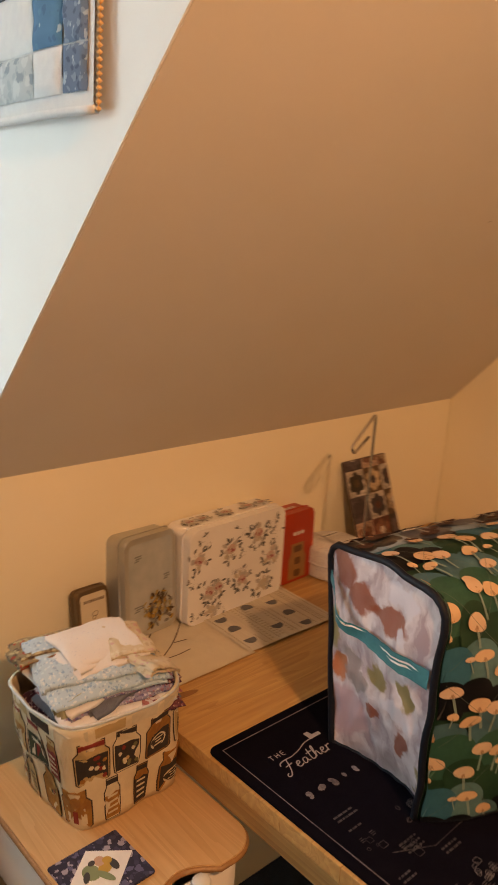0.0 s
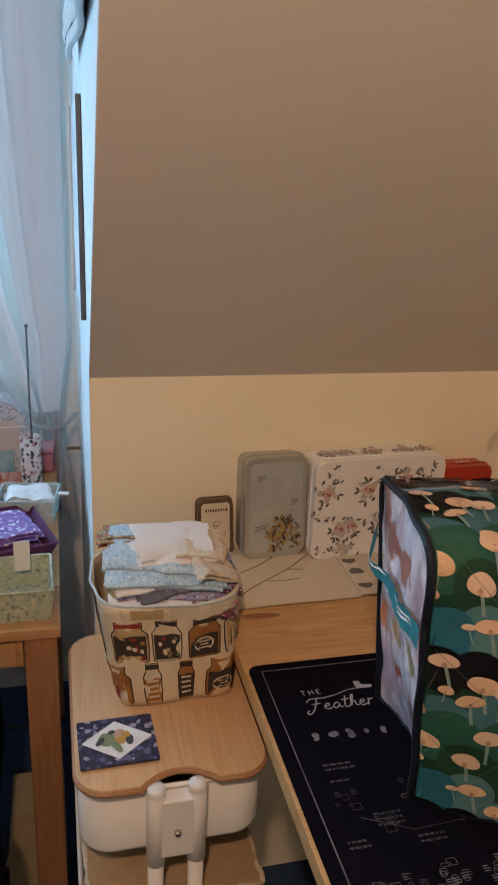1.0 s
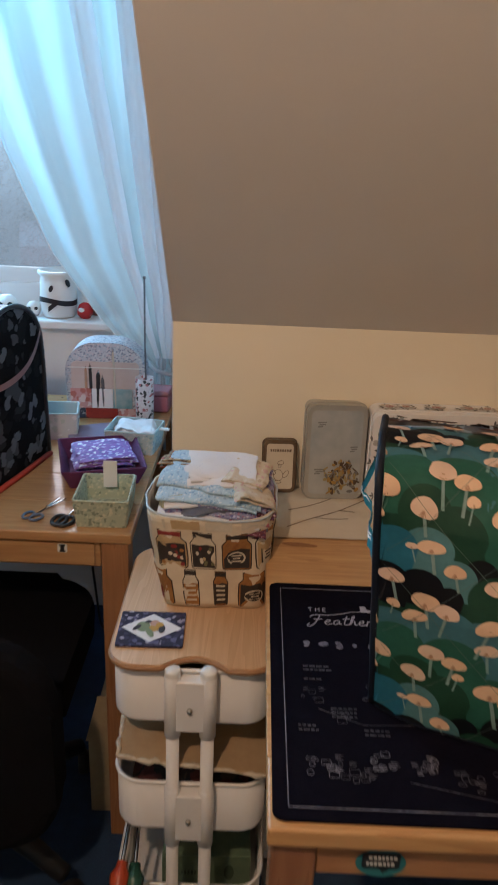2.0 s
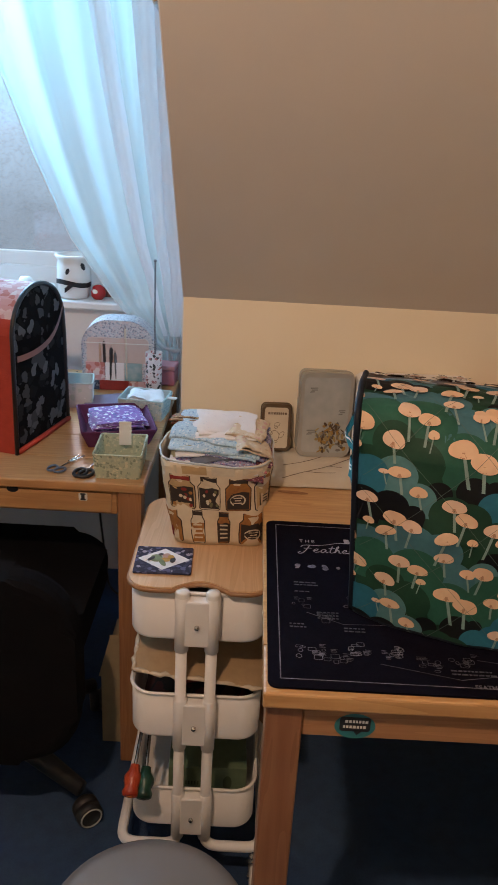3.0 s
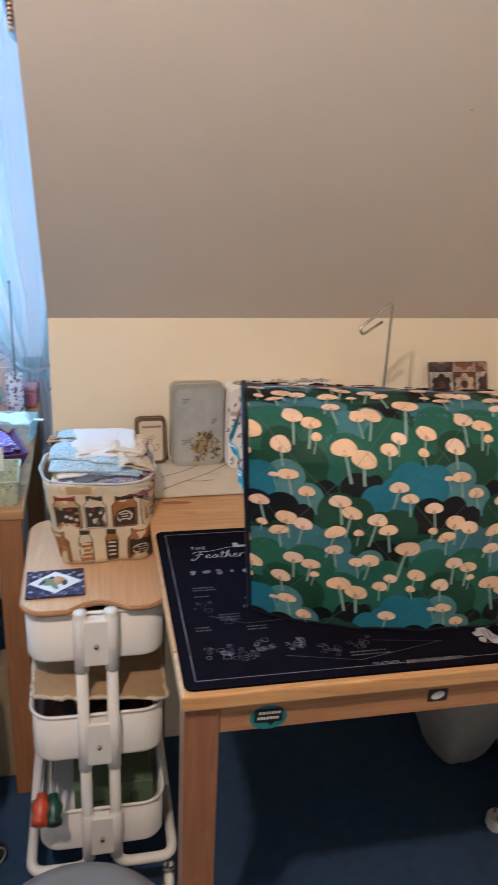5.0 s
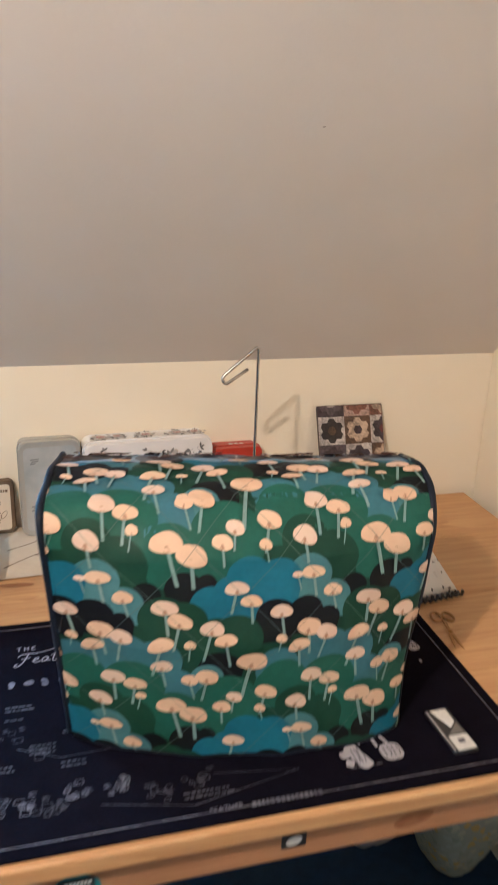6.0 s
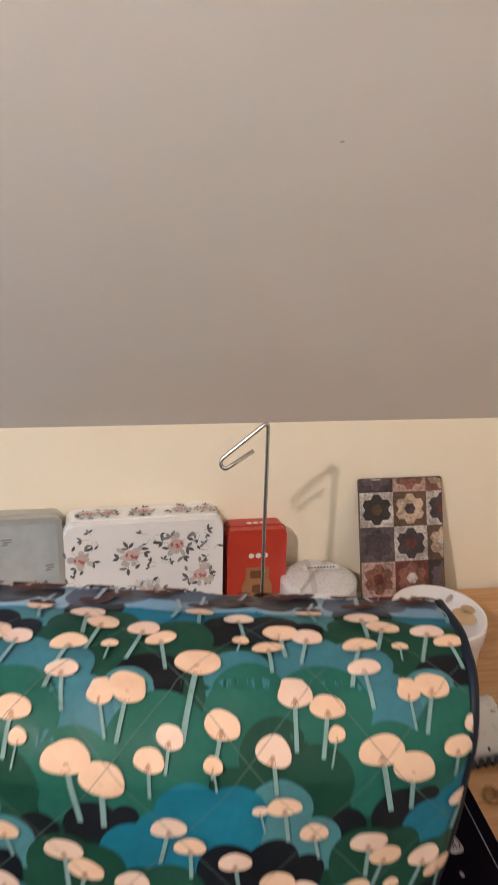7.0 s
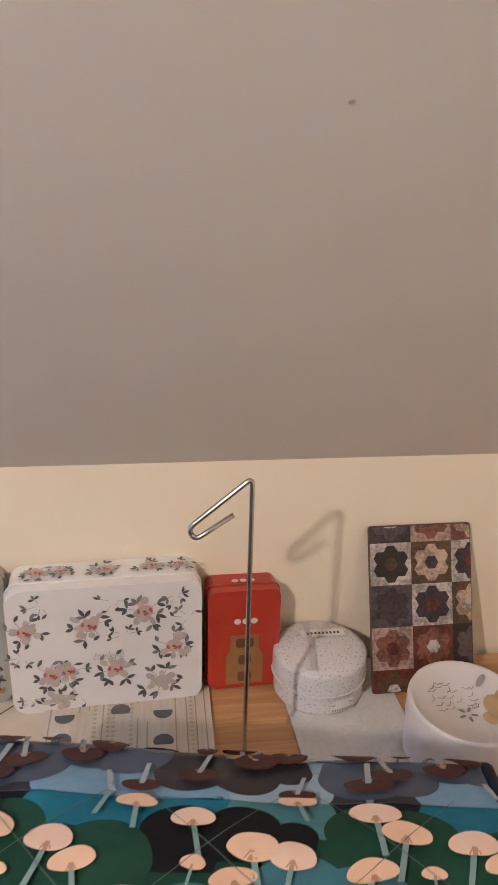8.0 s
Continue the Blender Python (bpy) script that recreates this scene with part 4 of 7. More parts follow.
for x, out in ((0.0, -1), (CW, 1)):
    def panel_at(q, h, lift=0.0):
        px, py = cover_plan(x / CW, q, h)
        rim = max(abs(2 * q - 1), abs(2 * h - 1))
        bulge = 0.006 * (1 - rim * rim) - 0.030 * (2.3 * min(1, max(0, q)) ** 0.4 * (1 - min(1, max(0, q)))) * max(0, 1 - 1.6 * h) ** 2
        ridge = 0.5 - abs(noise.noise((q * 3.1 + 4, h * 4.2, out)))
        ridge2 = 0.5 - abs(noise.noise((q * 6 + h * 3, h * 5 - q * 4, 2 + out)))
        return Vector((px + out * (bulge + 0.010 * ridge * ridge + 0.006 * ridge2 - 0.003 + lift), py, CH * h))

    edge = [(d / CD, z / CH) for d, z in [cover_section(x / CW, S_ALL * i / 90) for i in range(91)]]
    rim_pts = edge + [(1 - i / 20, 0.0) for i in range(1, 20)]
    panel = part("side_panel", patch(bmesh.new(), rim_pts, panel_at, 0.0, 0, 22, (0.5, 0.45)), film_lilac, cover, "crumpled abstract pink, rust and lilac print", smooth=True)
    part("piping", tube([cover_base(x, S_ALL * i / 60) + Vector((out * 0.001, 0, 0)) for i in range(61)], 0.0046, 8), cloth("navy_binding", (0.008, 0.012, 0.022)), cover, "navy binding", smooth=True)
    part("lower_binding", tube([panel_at(i / 24, 0.0) for i in range(25)], 0.0026, 8), cloth("navy_binding_side", (0.008, 0.012, 0.022)), cover, "navy binding", smooth=True)

    def strap(u, v):
        h = float(np.interp(u, (0, 0.3, 0.74, 0.84, 0.93, 1), (0.655, 0.655, 0.675, 0.70, 0.78, 0.83))) + 0.085 * (v - 0.5) * (1 - 0.40 * u)
        p = panel_at(0.03 + 0.94 * u, h)
        return p + Vector((out * (0.0055 + 0.0015 * math.sin(math.pi * u) + 0.016 * math.exp(-((u - 0.80) / 0.11) ** 2) + 0.001 * math.sin(v * 3 + u * 7)), 0, 0))

    b3 = sheet(strap, 26, 4)
    strap_ob = part("strap", b3, cloth("turquoise_strap", (0.015, 0.23, 0.28)), cover, "turquoise carrying strap with white brush marks", smooth=True)
    b3 = bmesh.new()
    for u0, v0, u1, v1 in ((0.10, 0.75, 0.42, 0.62), (0.16, 0.55, 0.34, 0.42), (0.60, 0.9, 0.80, 0.7)):
        scribble([(u0 + (u1 - u0) * i / 8, v0 + (v1 - v0) * i / 8) for i in range(9)], 0.10, b3, lambda u, v, lift: strap(u, min(max(v, 0), 1)) + Vector((out * lift, 0, 0)), 0.0008)
    part("brush_mark", b3, cloth_white, strap_ob)
bm = tube([cover_at(CW * i / 40, 0.002, 0.0005) for i in range(41)], 0.004, 8)
part("hem_binding", bm, cloth("navy_binding_low", (0.008, 0.012, 0.022)), cover, "navy binding", smooth=True)

# ---- rolling trolley ----
trolley = thing("utility_trolley", "white three-tier metal trolley with a wooden lid", "trolley")
CXT, FRONT, BACK = 0.075, -0.442, -0.122
TWD = 0.238


def tray_shape(z0, z1):
    """A tray with round corners, an open top, a rolled rim and a thin floor."""
    cy, dep = (FRONT + BACK) / 2, BACK - FRONT
    bm = bmesh.new()
    loops = []
    for inset, z in ((0.006, z0), (0.0015, z0 + 0.0015), (0.0, z0 + 0.005), (0.0, z0 + 0.008), (0.0, z1), (0.0025, z1 + 0.001), (0.0025, z0 + 0.008), (0.007, z0 + 0.004)):
        loops.append([bm.verts.new((x, y, z)) for x, y in rounded(TWD - 2 * inset, dep - 2 * inset, 0.042 - inset, 8, CXT, cy)])
    n = len(loops[0])
    for a, b in zip(loops, loops[1:]):
        for i in range(n):
            bm.faces.new((a[i], a[(i + 1) % n], b[(i + 1) % n], b[i]))
    bm.faces.new(loops[0][::-1])
    bm.faces.new(loops[-1])
    return bm


mesh_grey = surface("white_wire_mesh", (0.62, 0.61, 0.59), (0.40, 0.40, 0.39), 500, 0.5)
for z0, z1 in ((0.550, 0.648), (0.334, 0.434), (0.116, 0.214)):
    tray = part("tray", tray_shape(z0, z1), white_steel, trolley, smooth=True)
    rim = [(x, y, z1) for x, y in rounded(TWD + 0.002, BACK - FRONT + 0.002, 0.043, 8, CXT, (FRONT + BACK) / 2)]
    part("rim", tube(rim, 0.0032, 8, True), white_steel, tray, smooth=True)
    for y in (FRONT - 0.013, BACK + 0.013):
        b2 = box(CXT - 0.022, CXT + 0.022, y - 0.011, y + 0.011, z0 + 0.004, z1 - 0.004, 0.003)
        part("bracket", b2, white_steel, tray)
        for x in (CXT - 0.026, CXT + 0.026):
            sleeve = lathe([(0.0104, z0 - 0.010), (0.0122, z0 - 0.009), (0.0126, z1 + 0.001), (0.0104, z1 + 0.003)], 20, pose(x, y, 0))
            part("sleeve", sleeve, white_steel, tray, smooth=True)
    part("bolt", lathe([(0.0, 0.006), (0.003, 0.0055), (0.0045, 0.003), (0.0045, 0.0), (0.0, 0.0)], 14, pose(CXT, FRONT - 0.0242, (z0 + z1) / 2 - 0.004, 90, 0, 0)), steel, tray, "steel cap bolt", smooth=True)
for y, s in ((FRONT - 0.013, -1), (BACK + 0.013, 1)):
    for x, side in ((CXT - 0.026, -1), (CXT + 0.026, 1)):
        ends = [(x, y, 0.652), (x, y, 0.084), (CXT + side * 0.136, y, 0.084), (CXT + side * 0.136, (FRONT + BACK) / 2, 0.084)]
        tb = tube(bend(ends, 0.030, 6), 0.0102, 14)
        part("post", tb, white_steel, trolley, smooth=True)
        part("post_cap", lathe([(0.0122, 0.0), (0.0122, 0.009), (0.0105, 0.0118), (0.0, 0.0125)], 18, pose(x, y, 0.648)), white_plastic, trolley, smooth=True)
        wx, wy = CXT + side * 0.128, y + (0.012 if s < 0 else -0.03)
        caster = part("caster", lathe([(0.009, 0.078), (0.009, 0.055), (0.013, 0.053), (0.013, 0.044), (0.0, 0.044)], 14, pose(wx, wy, 0)), steel, trolley, smooth=True)
        fork = box(wx - 0.0125, wx - 0.0105, wy - 0.012, wy + 0.010, -0.008, 0.044, 0.0008)
        box(wx + 0.0105, wx + 0.0125, wy - 0.012, wy + 0.010, -0.008, 0.044, 0.0008, bm=fork)
        box(wx - 0.0125, wx + 0.0125, wy - 0.014, wy + 0.012, 0.040, 0.045, 0.0008, bm=fork)
        part("fork", fork, steel, caster)
        wheel_at = pose(wx, wy - 0.008, FLOOR + 0.032, 0, 90, 0)
        part("wheel", lathe([(0.0, -0.009), (0.024, -0.009), (0.030, -0.007), (0.032, 0.0), (0.030, 0.007), (0.024, 0.009), (0.0, 0.009)], 28, wheel_at), white_plastic, caster, smooth=True)
        part("hub", lathe([(0.0, -0.0135), (0.006, -0.0135), (0.006, 0.0135), (0.0, 0.0135)], 14, wheel_at), steel, caster, smooth=True)
# wooden lid with a finger notch
w, d = 0.243, 0.338
outline = []
for x, y in rounded(w, d, 0.040, 8, CXT, -0.287):
    outline.append((x, y))
notch = []
for i in range(15):
    t = i / 14
    x = CXT + 0.005 - 0.050 + 0.100 * t
    notch.append((x, -0.287 - d / 2 + 0.025 * math.sin(math.pi * t) ** 0.9))
outline = [p for p in outline]
k = [i for i in range(len(outline)) if outline[i][0] < CXT and outline[i][1] < -0.287 - d / 2 + 1e-3][-1]
outline = outline[:k + 1] + notch + outline[k + 1:]
lid = thing("trolley_lid", "beech wooden tray lid with a finger notch on the trolley", "lid", pose(0, 0, 0))
part("board", prism(outline, 0.0125, pose(0, 0, 0.6525), 0.0015), beech, lid)
part("edge_band", tube([(x, y, 0.6585) for x, y in outline], 0.0042, 8, True), wood("lid_edge_wood", (0.40, 0.21, 0.095), (0.30, 0.15, 0.065), "X"), lid, "darker wooden edge", smooth=True)
LZ = 0.6655
# contents
kraft = surface("kraft_cardboard", (0.42, 0.29, 0.16), (0.36, 0.24, 0.13), 90, 0.8, 0.2, 500)
plastic_film = surface("crinkled_clear_wrap", (0.68, 0.60, 0.48), (0.42, 0.33, 0.22), 70, 0.25, 0.8, 200)
parcel = thing("cardboard_sheet", "brown cardboard parcel in crinkled clear wrap lying on the middle tray", "parcel", pose(0.078, -0.33, 0.482, 7, 8, 2))
part("card", box(-0.118, 0.118, -0.118, 0.19, 0, 0.008, 0.002), kraft, parcel)
for pts in ([(-0.118, -0.118, 0.004), (0.118, -0.118, 0.004)], [(-0.118, -0.118, 0.004), (-0.118, 0.18, 0.004)], [(0.118, -0.118, 0.004), (0.118, 0.18, 0.004)]):
    a, b = Vector(pts[0]), Vector(pts[1])
    rr = random.Random(5)
    part("wrap_edge", tube([a.lerp(b, i / 24) + Vector((rr.uniform(-.002, .002), rr.uniform(-.002, .002), rr.uniform(-.001, .004))) for i in range(25)], [rr.uniform(0.0028, 0.0052) for i in range(25)], 7), plastic_film, parcel, "crinkled clear plastic wrap", smooth=True)
red_cloth = surface("red_cloth", (0.30, 0.03, 0.02), (0.20, 0.02, 0.015), 90, 0.8, 0.3, 600)
# added heap: its dark colour gives the tray's shaded inside, with some red
bundle = thing("cloth_bundle", "dark brown and red heap added to make the middle tray's inside dark", "cloth", pose(CXT, -0.285, 0.3385))
def bundled(u, v):
    a, b = (u - 0.5) * 0.215, (v - 0.5) * 0.285
    edge_ = min(1, 9 * min(u, 1 - u, v, 1 - v))
    return Vector((a, b, (0.058 + 0.022 * noise.noise((a * 22, b * 22, 2)) + 0.008 * noise.noise((a * 60, b * 60, 5))) * edge_ ** 0.5))
part("folds", sheet(bundled, 36, 44), speckled("tray_dark_cloth", (0.020, 0.012, 0.010), [(0.09, 0.02, 0.015), (0.03, 0.018, 0.012), (0.012, 0.01, 0.012), (0.07, 0.045, 0.03)], 40, 0.85, 0.6), bundle, smooth=True)
roll = thing("cloth_roll", "small roll of red cloth in the middle tray", "cloth", pose(0.085, -0.345, 0.410, 0, 0, 18))
part("roll", tube([(-0.06, 0, 0), (-0.03, 0.004, 0.002), (0.03, 0.002, 0), (0.07, -0.004, 0)], [0.018, 0.021, 0.02, 0.017], 14), red_cloth, roll, smooth=True)
for k, (x, colour, dark, name) in enumerate(((-0.034, (0.52, 0.075, 0.02), (0.30, 0.03, 0.012), "red and orange screwdriver handle sticking out of the trolley's bottom tray"), (-0.010, (0.015, 0.09, 0.055), (0.008, 0.02, 0.016), "dark green screwdriver handle sticking out of the trolley's bottom tray"))):
    m = pose(x, -0.506 + 0.004 * k, 0.252 - 0.008 * k, -60, 0, -4 + 5 * k)
    driver = thing("screwdriver", name, "screwdriver", m, "screwdrivers")
    body = lathe([(0.0, 0.0), (0.010, 0.0), (0.0145, 0.002), (0.0160, 0.009), (0.0125, 0.017), (0.0160, 0.026), (0.0165, 0.036), (0.010, 0.046), (0.0085, 0.056), (0.0, 0.056)], 8)
    part("handle", body, surface("handle_%s" % ("red", "green")[k], colour, dark, 50, 0.35), driver, smooth=True)
    part("end_cap", lathe([(0.0, -0.001), (0.006, -0.0005), (0.0066, 0.002), (0.0, 0.003)], 14), surface("cap_%s" % ("orange", "ring")[k], ((0.7, 0.2, 0.05), (0.02, 0.02, 0.02))[k], None, 50, 0.4), driver, smooth=True)
    part("shaft", lathe([(0.0032, 0.052), (0.0032, 0.15), (0.0, 0.15)], 10), steel, driver, smooth=True)
pack_green = surface("green_packaging", (0.14, 0.20, 0.12), (0.09, 0.14, 0.085), 50, 0.5)
carton = thing("carton", "dull green printed carton in the trolley's bottom tray", "box", pose(0.098, -0.30, 0.139, 0, 0, 2))
part("box", box(-0.078, 0.078, -0.07, 0.05, -0.014, 0.056, 0.002), pack_green, carton)
ff = plain_plane(Matrix(((1, 0, 0, 0), (0, 0, -1, -0.07), (0, 1, 0, 0), (0, 0, 0, 1))))
carton_ink = surface("dark_green_ink", (0.04, 0.07, 0.035), None, 60, 0.6)
for i in range(5):
    part("printed_bar", patch(bmesh.new(), [(-0.045 + 0.006 * i, 0.012), (-0.0415 + 0.006 * i, 0.012), (-0.0415 + 0.006 * i, 0.022), (-0.045 + 0.006 * i, 0.022)], ff, 0.0006), carton_ink, carton)
part("printed_leaf", patch(bmesh.new(), oval(0.04, 0.018, 0.009, 0.018, 14), ff, 0.0006), carton_ink, carton)
black_net = thing("tool_pouch", "black mesh pouch behind the carton in the bottom tray", "pouch", pose(0.075, -0.17, 0.125))
part("pouch", box(-0.085, 0.085, -0.03, 0.03, 0, 0.085, 0.012, 3), black_plastic, black_net)

# ---- on the trolley lid ----
rug = thing("mug_rug", "small patchwork mat with a white diamond on navy floral cloth", "mat", pose(0.008, -0.374, LZ, 0, 0, 1.5))
navy_floral = speckled("navy_floral", (0.018, 0.02, 0.05), [(0.10, 0.10, 0.20), (0.04, 0.04, 0.09), (0.32, 0.30, 0.40), (0.03, 0.03, 0.07)], 120, 0.85, 0.5)
part("backing", prism(rounded(0.100, 0.088, 0.003, 3), 0.0042, None, 0.001), navy_floral, rug)
rt = plain_plane(pose(0, 0, 0.0042))
part("diamond", patch(bmesh.new(), [(-0.046, 0.0), (0.0, -0.036), (0.046, 0.0), (0.0, 0.036)], rt, 0.0006), cloth_white, rug, "white quilted diamond")
motif_inks = [surface("ink_green", (0.20, 0.27, 0.16), None, 80, 0.8), surface("ink_gold", (0.50, 0.30, 0.07), None, 80, 0.8), surface("ink_pink", (0.55, 0.35, 0.28), None, 80, 0.8), surface("ink_dark", (0.05, 0.05, 0.06), None, 80, 0.8)]
for i, (x, y, rx, ry) in enumerate(((-0.013, 0.002, 0.011, 0.013), (0.004, -0.002, 0.009, 0.008), (0.004, 0.011, 0.008, 0.007), (0.016, -0.004, 0.010, 0.005), (-0.002, -0.013, 0.014, 0.005), (-0.022, -0.002, 0.004, 0.009), (0.012, 0.006, 0.006, 0.006), (-0.006, 0.013, 0.005, 0.004))):
    part("motif", patch(bmesh.new(), oval(x, y, rx, ry, 14, i * 0.5), rt, 0.0010 + 0.0002 * i), motif_inks[(0, 1, 2, 3, 0, 3, 1, 3)[i]], rug)

basket = thing("fabric_basket", "cream fabric basket printed with jars, full of folded cloth", "basket", pose(0.098, -0.228, LZ, 0, 0, 2))
canvas = surface("cream_canvas", (0.70, 0.60, 0.44), (0.62, 0.51, 0.36), 80, 0.85, 0.4, 900)


def basket_wall(a, z, lift=0.0):
    """Outline of the basket at angle a (in turns) and height z."""
    t = z / 0.165
    w, dd = 0.086 + 0.016 * t, 0.078 + 0.015 * t
    c, s = math.cos(TAU * a), math.sin(TAU * a)
    n = 6.0 - 2.4 * t
    r = 1.0 / ((abs(c) ** n + abs(s) ** n) ** (1 / n))
    wob = 1 + 0.050 * noise.noise((c * 2.2, s * 2.2, t * 2.5)) + 0.022 * noise.noise((c * 6, s * 6, t * 5)) + 0.012 * math.sin(TAU * a * 5 + t * 3)
    return Vector(((w * r * wob + lift) * c - 0.010 * t, (dd * r * wob + lift) * s, z))


bm = bmesh.new()
rings = []
for k in range(15):
    rings.append([bm.verts.new(basket_wall(i / 64, 0.165 * k / 14)) for i in range(64)])
for k in range(14, 2, -1):
    rings.append([bm.verts.new(basket_wall(i / 64, 0.165 * k / 14 - 0.001, -0.004)) for i in range(64)])
for a, b in zip(rings, rings[1:]):
    for i in range(64):
        bm.faces.new((a[i], a[(i + 1) % 64], b[(i + 1) % 64], b[i]))
bm.faces.new(rings[0][::-1])
bm.faces.new(rings[-1])
part("wall", bm, canvas, basket, smooth=True)
part("rim_binding", tube([basket_wall(i / 64, 0.166 + 0.004 * math.sin(TAU * i / 32)) for i in range(64)], 0.0020, 8, True), surface("pale_blue_binding", (0.56, 0.60, 0.62), None, 100, 0.8), basket, "pale binding", smooth=True)
jar_cols = [surface("jar_amber", (0.40, 0.19, 0.045), (0.26, 0.10, 0.025), 120, 0.8), surface("jar_green", (0.045, 0.065, 0.03), (0.02, 0.03, 0.018), 120, 0.8), surface("jar_red", (0.26, 0.025, 0.018), None, 120, 0.8), surface("jar_olive", (0.16, 0.15, 0.07), None, 120, 0.8), surface("jar_dark", (0.035, 0.025, 0.02), None, 120, 0.8), surface("jar_tan", (0.52, 0.36, 0.18), None, 120, 0.8)]
label_col = surface("jar_label", (0.66, 0.58, 0.44), None, 120, 0.8)


def on_basket(a, b, lift=0.0):
    return basket_wall(a, b, lift)


rng = random.Random(12)
jar_bm = bmesh.new()
count = 13
for row, z0 in enumerate((0.004, 0.075, 0.146)):
    for i in range(count):
        a = (i + 0.5 * (row % 2) + rng.uniform(-0.06, 0.06)) / count
        slim = rng.random() < 0.28
        hw, hh = (0.020 if slim else 0.0345) * rng.uniform(0.94, 1.04), 0.0685 * rng.uniform(0.96, 1.02)
        if row == 2:
            hh = 0.018
        colour, second = rng.choice((0, 0, 5, 4, 4, 4, 2, 3, 1, 0)), rng.choice((2, 4, 4, 0, 5))

        def jp(u, v):
            return (a + hw * u, z0 + hh * v)

        if row == 2:
            patch(jar_bm, [jp(x, y) for x, y in ((-0.9, 0), (0.9, 0), (0.9, 0.9), (-0.9, 0.9))], on_basket, 0.0008, rng.choice((0, 4, 2, 5, 6)), 1)
            continue
        shape = [(-0.96, 0.04), (-0.8, 0), (0.8, 0), (0.96, 0.04), (1, 0.3), (1, 0.70), (0.72, 0.82), (0.72, 1), (-0.72, 1), (-0.72, 0.82), (-1, 0.70), (-1, 0.3)]
        patch(jar_bm, [jp(x, y) for x, y in shape], on_basket, 0.0006, 7, 2)
        patch(jar_bm, [jp((0.86 if slim else 0.925) * x, 0.5 + 0.965 * (y - 0.5)) for x, y in shape], on_basket, 0.0009, rng.choice((8, 5, 6, 0)), 2)
        fill = rng.uniform(0.56, 0.76)
        patch(jar_bm, [jp(-0.84, 0.05), jp(0.84, 0.05), jp(0.86, fill), jp(0.3, fill + 0.03), jp(-0.3, fill - 0.02), jp(-0.86, fill + 0.01)], on_basket, 0.0012, colour, 2)
        patch(jar_bm, [jp(-0.66, 0.85), jp(0.66, 0.85), jp(0.66, 0.97), jp(-0.66, 0.97)], on_basket, 0.0012, second, 1)
        style = rng.random()
        pale = 6 if colour in (0, 1, 2, 3, 4) else 4
        if slim:
            for k in range(4):
                y = 0.16 + 0.13 * k
                patch(jar_bm, [jp(-0.6, y), jp(0.6, y), jp(0.6, y + 0.05), jp(-0.6, y + 0.05)], on_basket, 0.0015, pale, 1)
        elif style < 0.45:
            badge_ = [(-1, -1), (1, -1), (1, 1), (-1, 1)] if style < 0.2 else oval(0, 0, 1, 1, 14)
            patch(jar_bm, [jp(0.62 * x, 0.33 + 0.19 * y) for x, y in badge_], on_basket, 0.0015, pale, 1)
            patch(jar_bm, [jp(0.50 * x, 0.33 + 0.15 * y) for x, y in badge_], on_basket, 0.0017, colour if style > 0.3 else 8, 1)
            for k in range(3):
                y = 0.23 + 0.08 * k
                patch(jar_bm, [jp(-0.34 + 0.1 * (k % 2), y), jp(0.34 - 0.08 * (k % 2), y), jp(0.34 - 0.08 * (k % 2), y + 0.035), jp(-0.34 + 0.1 * (k % 2), y + 0.035)], on_basket, 0.0020, 7 if style <= 0.3 else pale, 1)
        elif style < 0.72:
            for k in range(3):
                x = -0.5 + 0.5 * k
                patch(jar_bm, [jp(x - 0.16, 0.12), jp(x + 0.16, 0.12), jp(x + 0.16, 0.38 + 0.06 * (k % 2)), jp(x - 0.16, 0.38 + 0.06 * (k % 2))], on_basket, 0.0015, (pale, 2, pale)[k], 1)
            patch(jar_bm, [jp(-0.6, 0.46), jp(0.6, 0.46), jp(0.6, 0.53), jp(-0.6, 0.53)], on_basket, 0.0015, pale, 1)
        else:
            for k in range(14):
                x, y = rng.uniform(-0.7, 0.7), rng.uniform(0.10, fill - 0.04)
                patch(jar_bm, [jp(x + 0.15 * math.cos(a_), y + 0.055 * math.sin(a_)) for a_ in (0, 1, 2, 3, 4, 5)], on_basket, 0.0015 + 0.00004 * k, rng.choice((0, 5, 6, 4, 3, 2)), 1)
part("jar_print", jar_bm, jar_cols + [label_col, surface("jar_outline", (0.040, 0.022, 0.014), None, 120, 0.8), surface("jar_glass", (0.66, 0.57, 0.42), (0.54, 0.44, 0.30), 90, 0.8)], basket, "printed jars and bottles in brown, green and red")
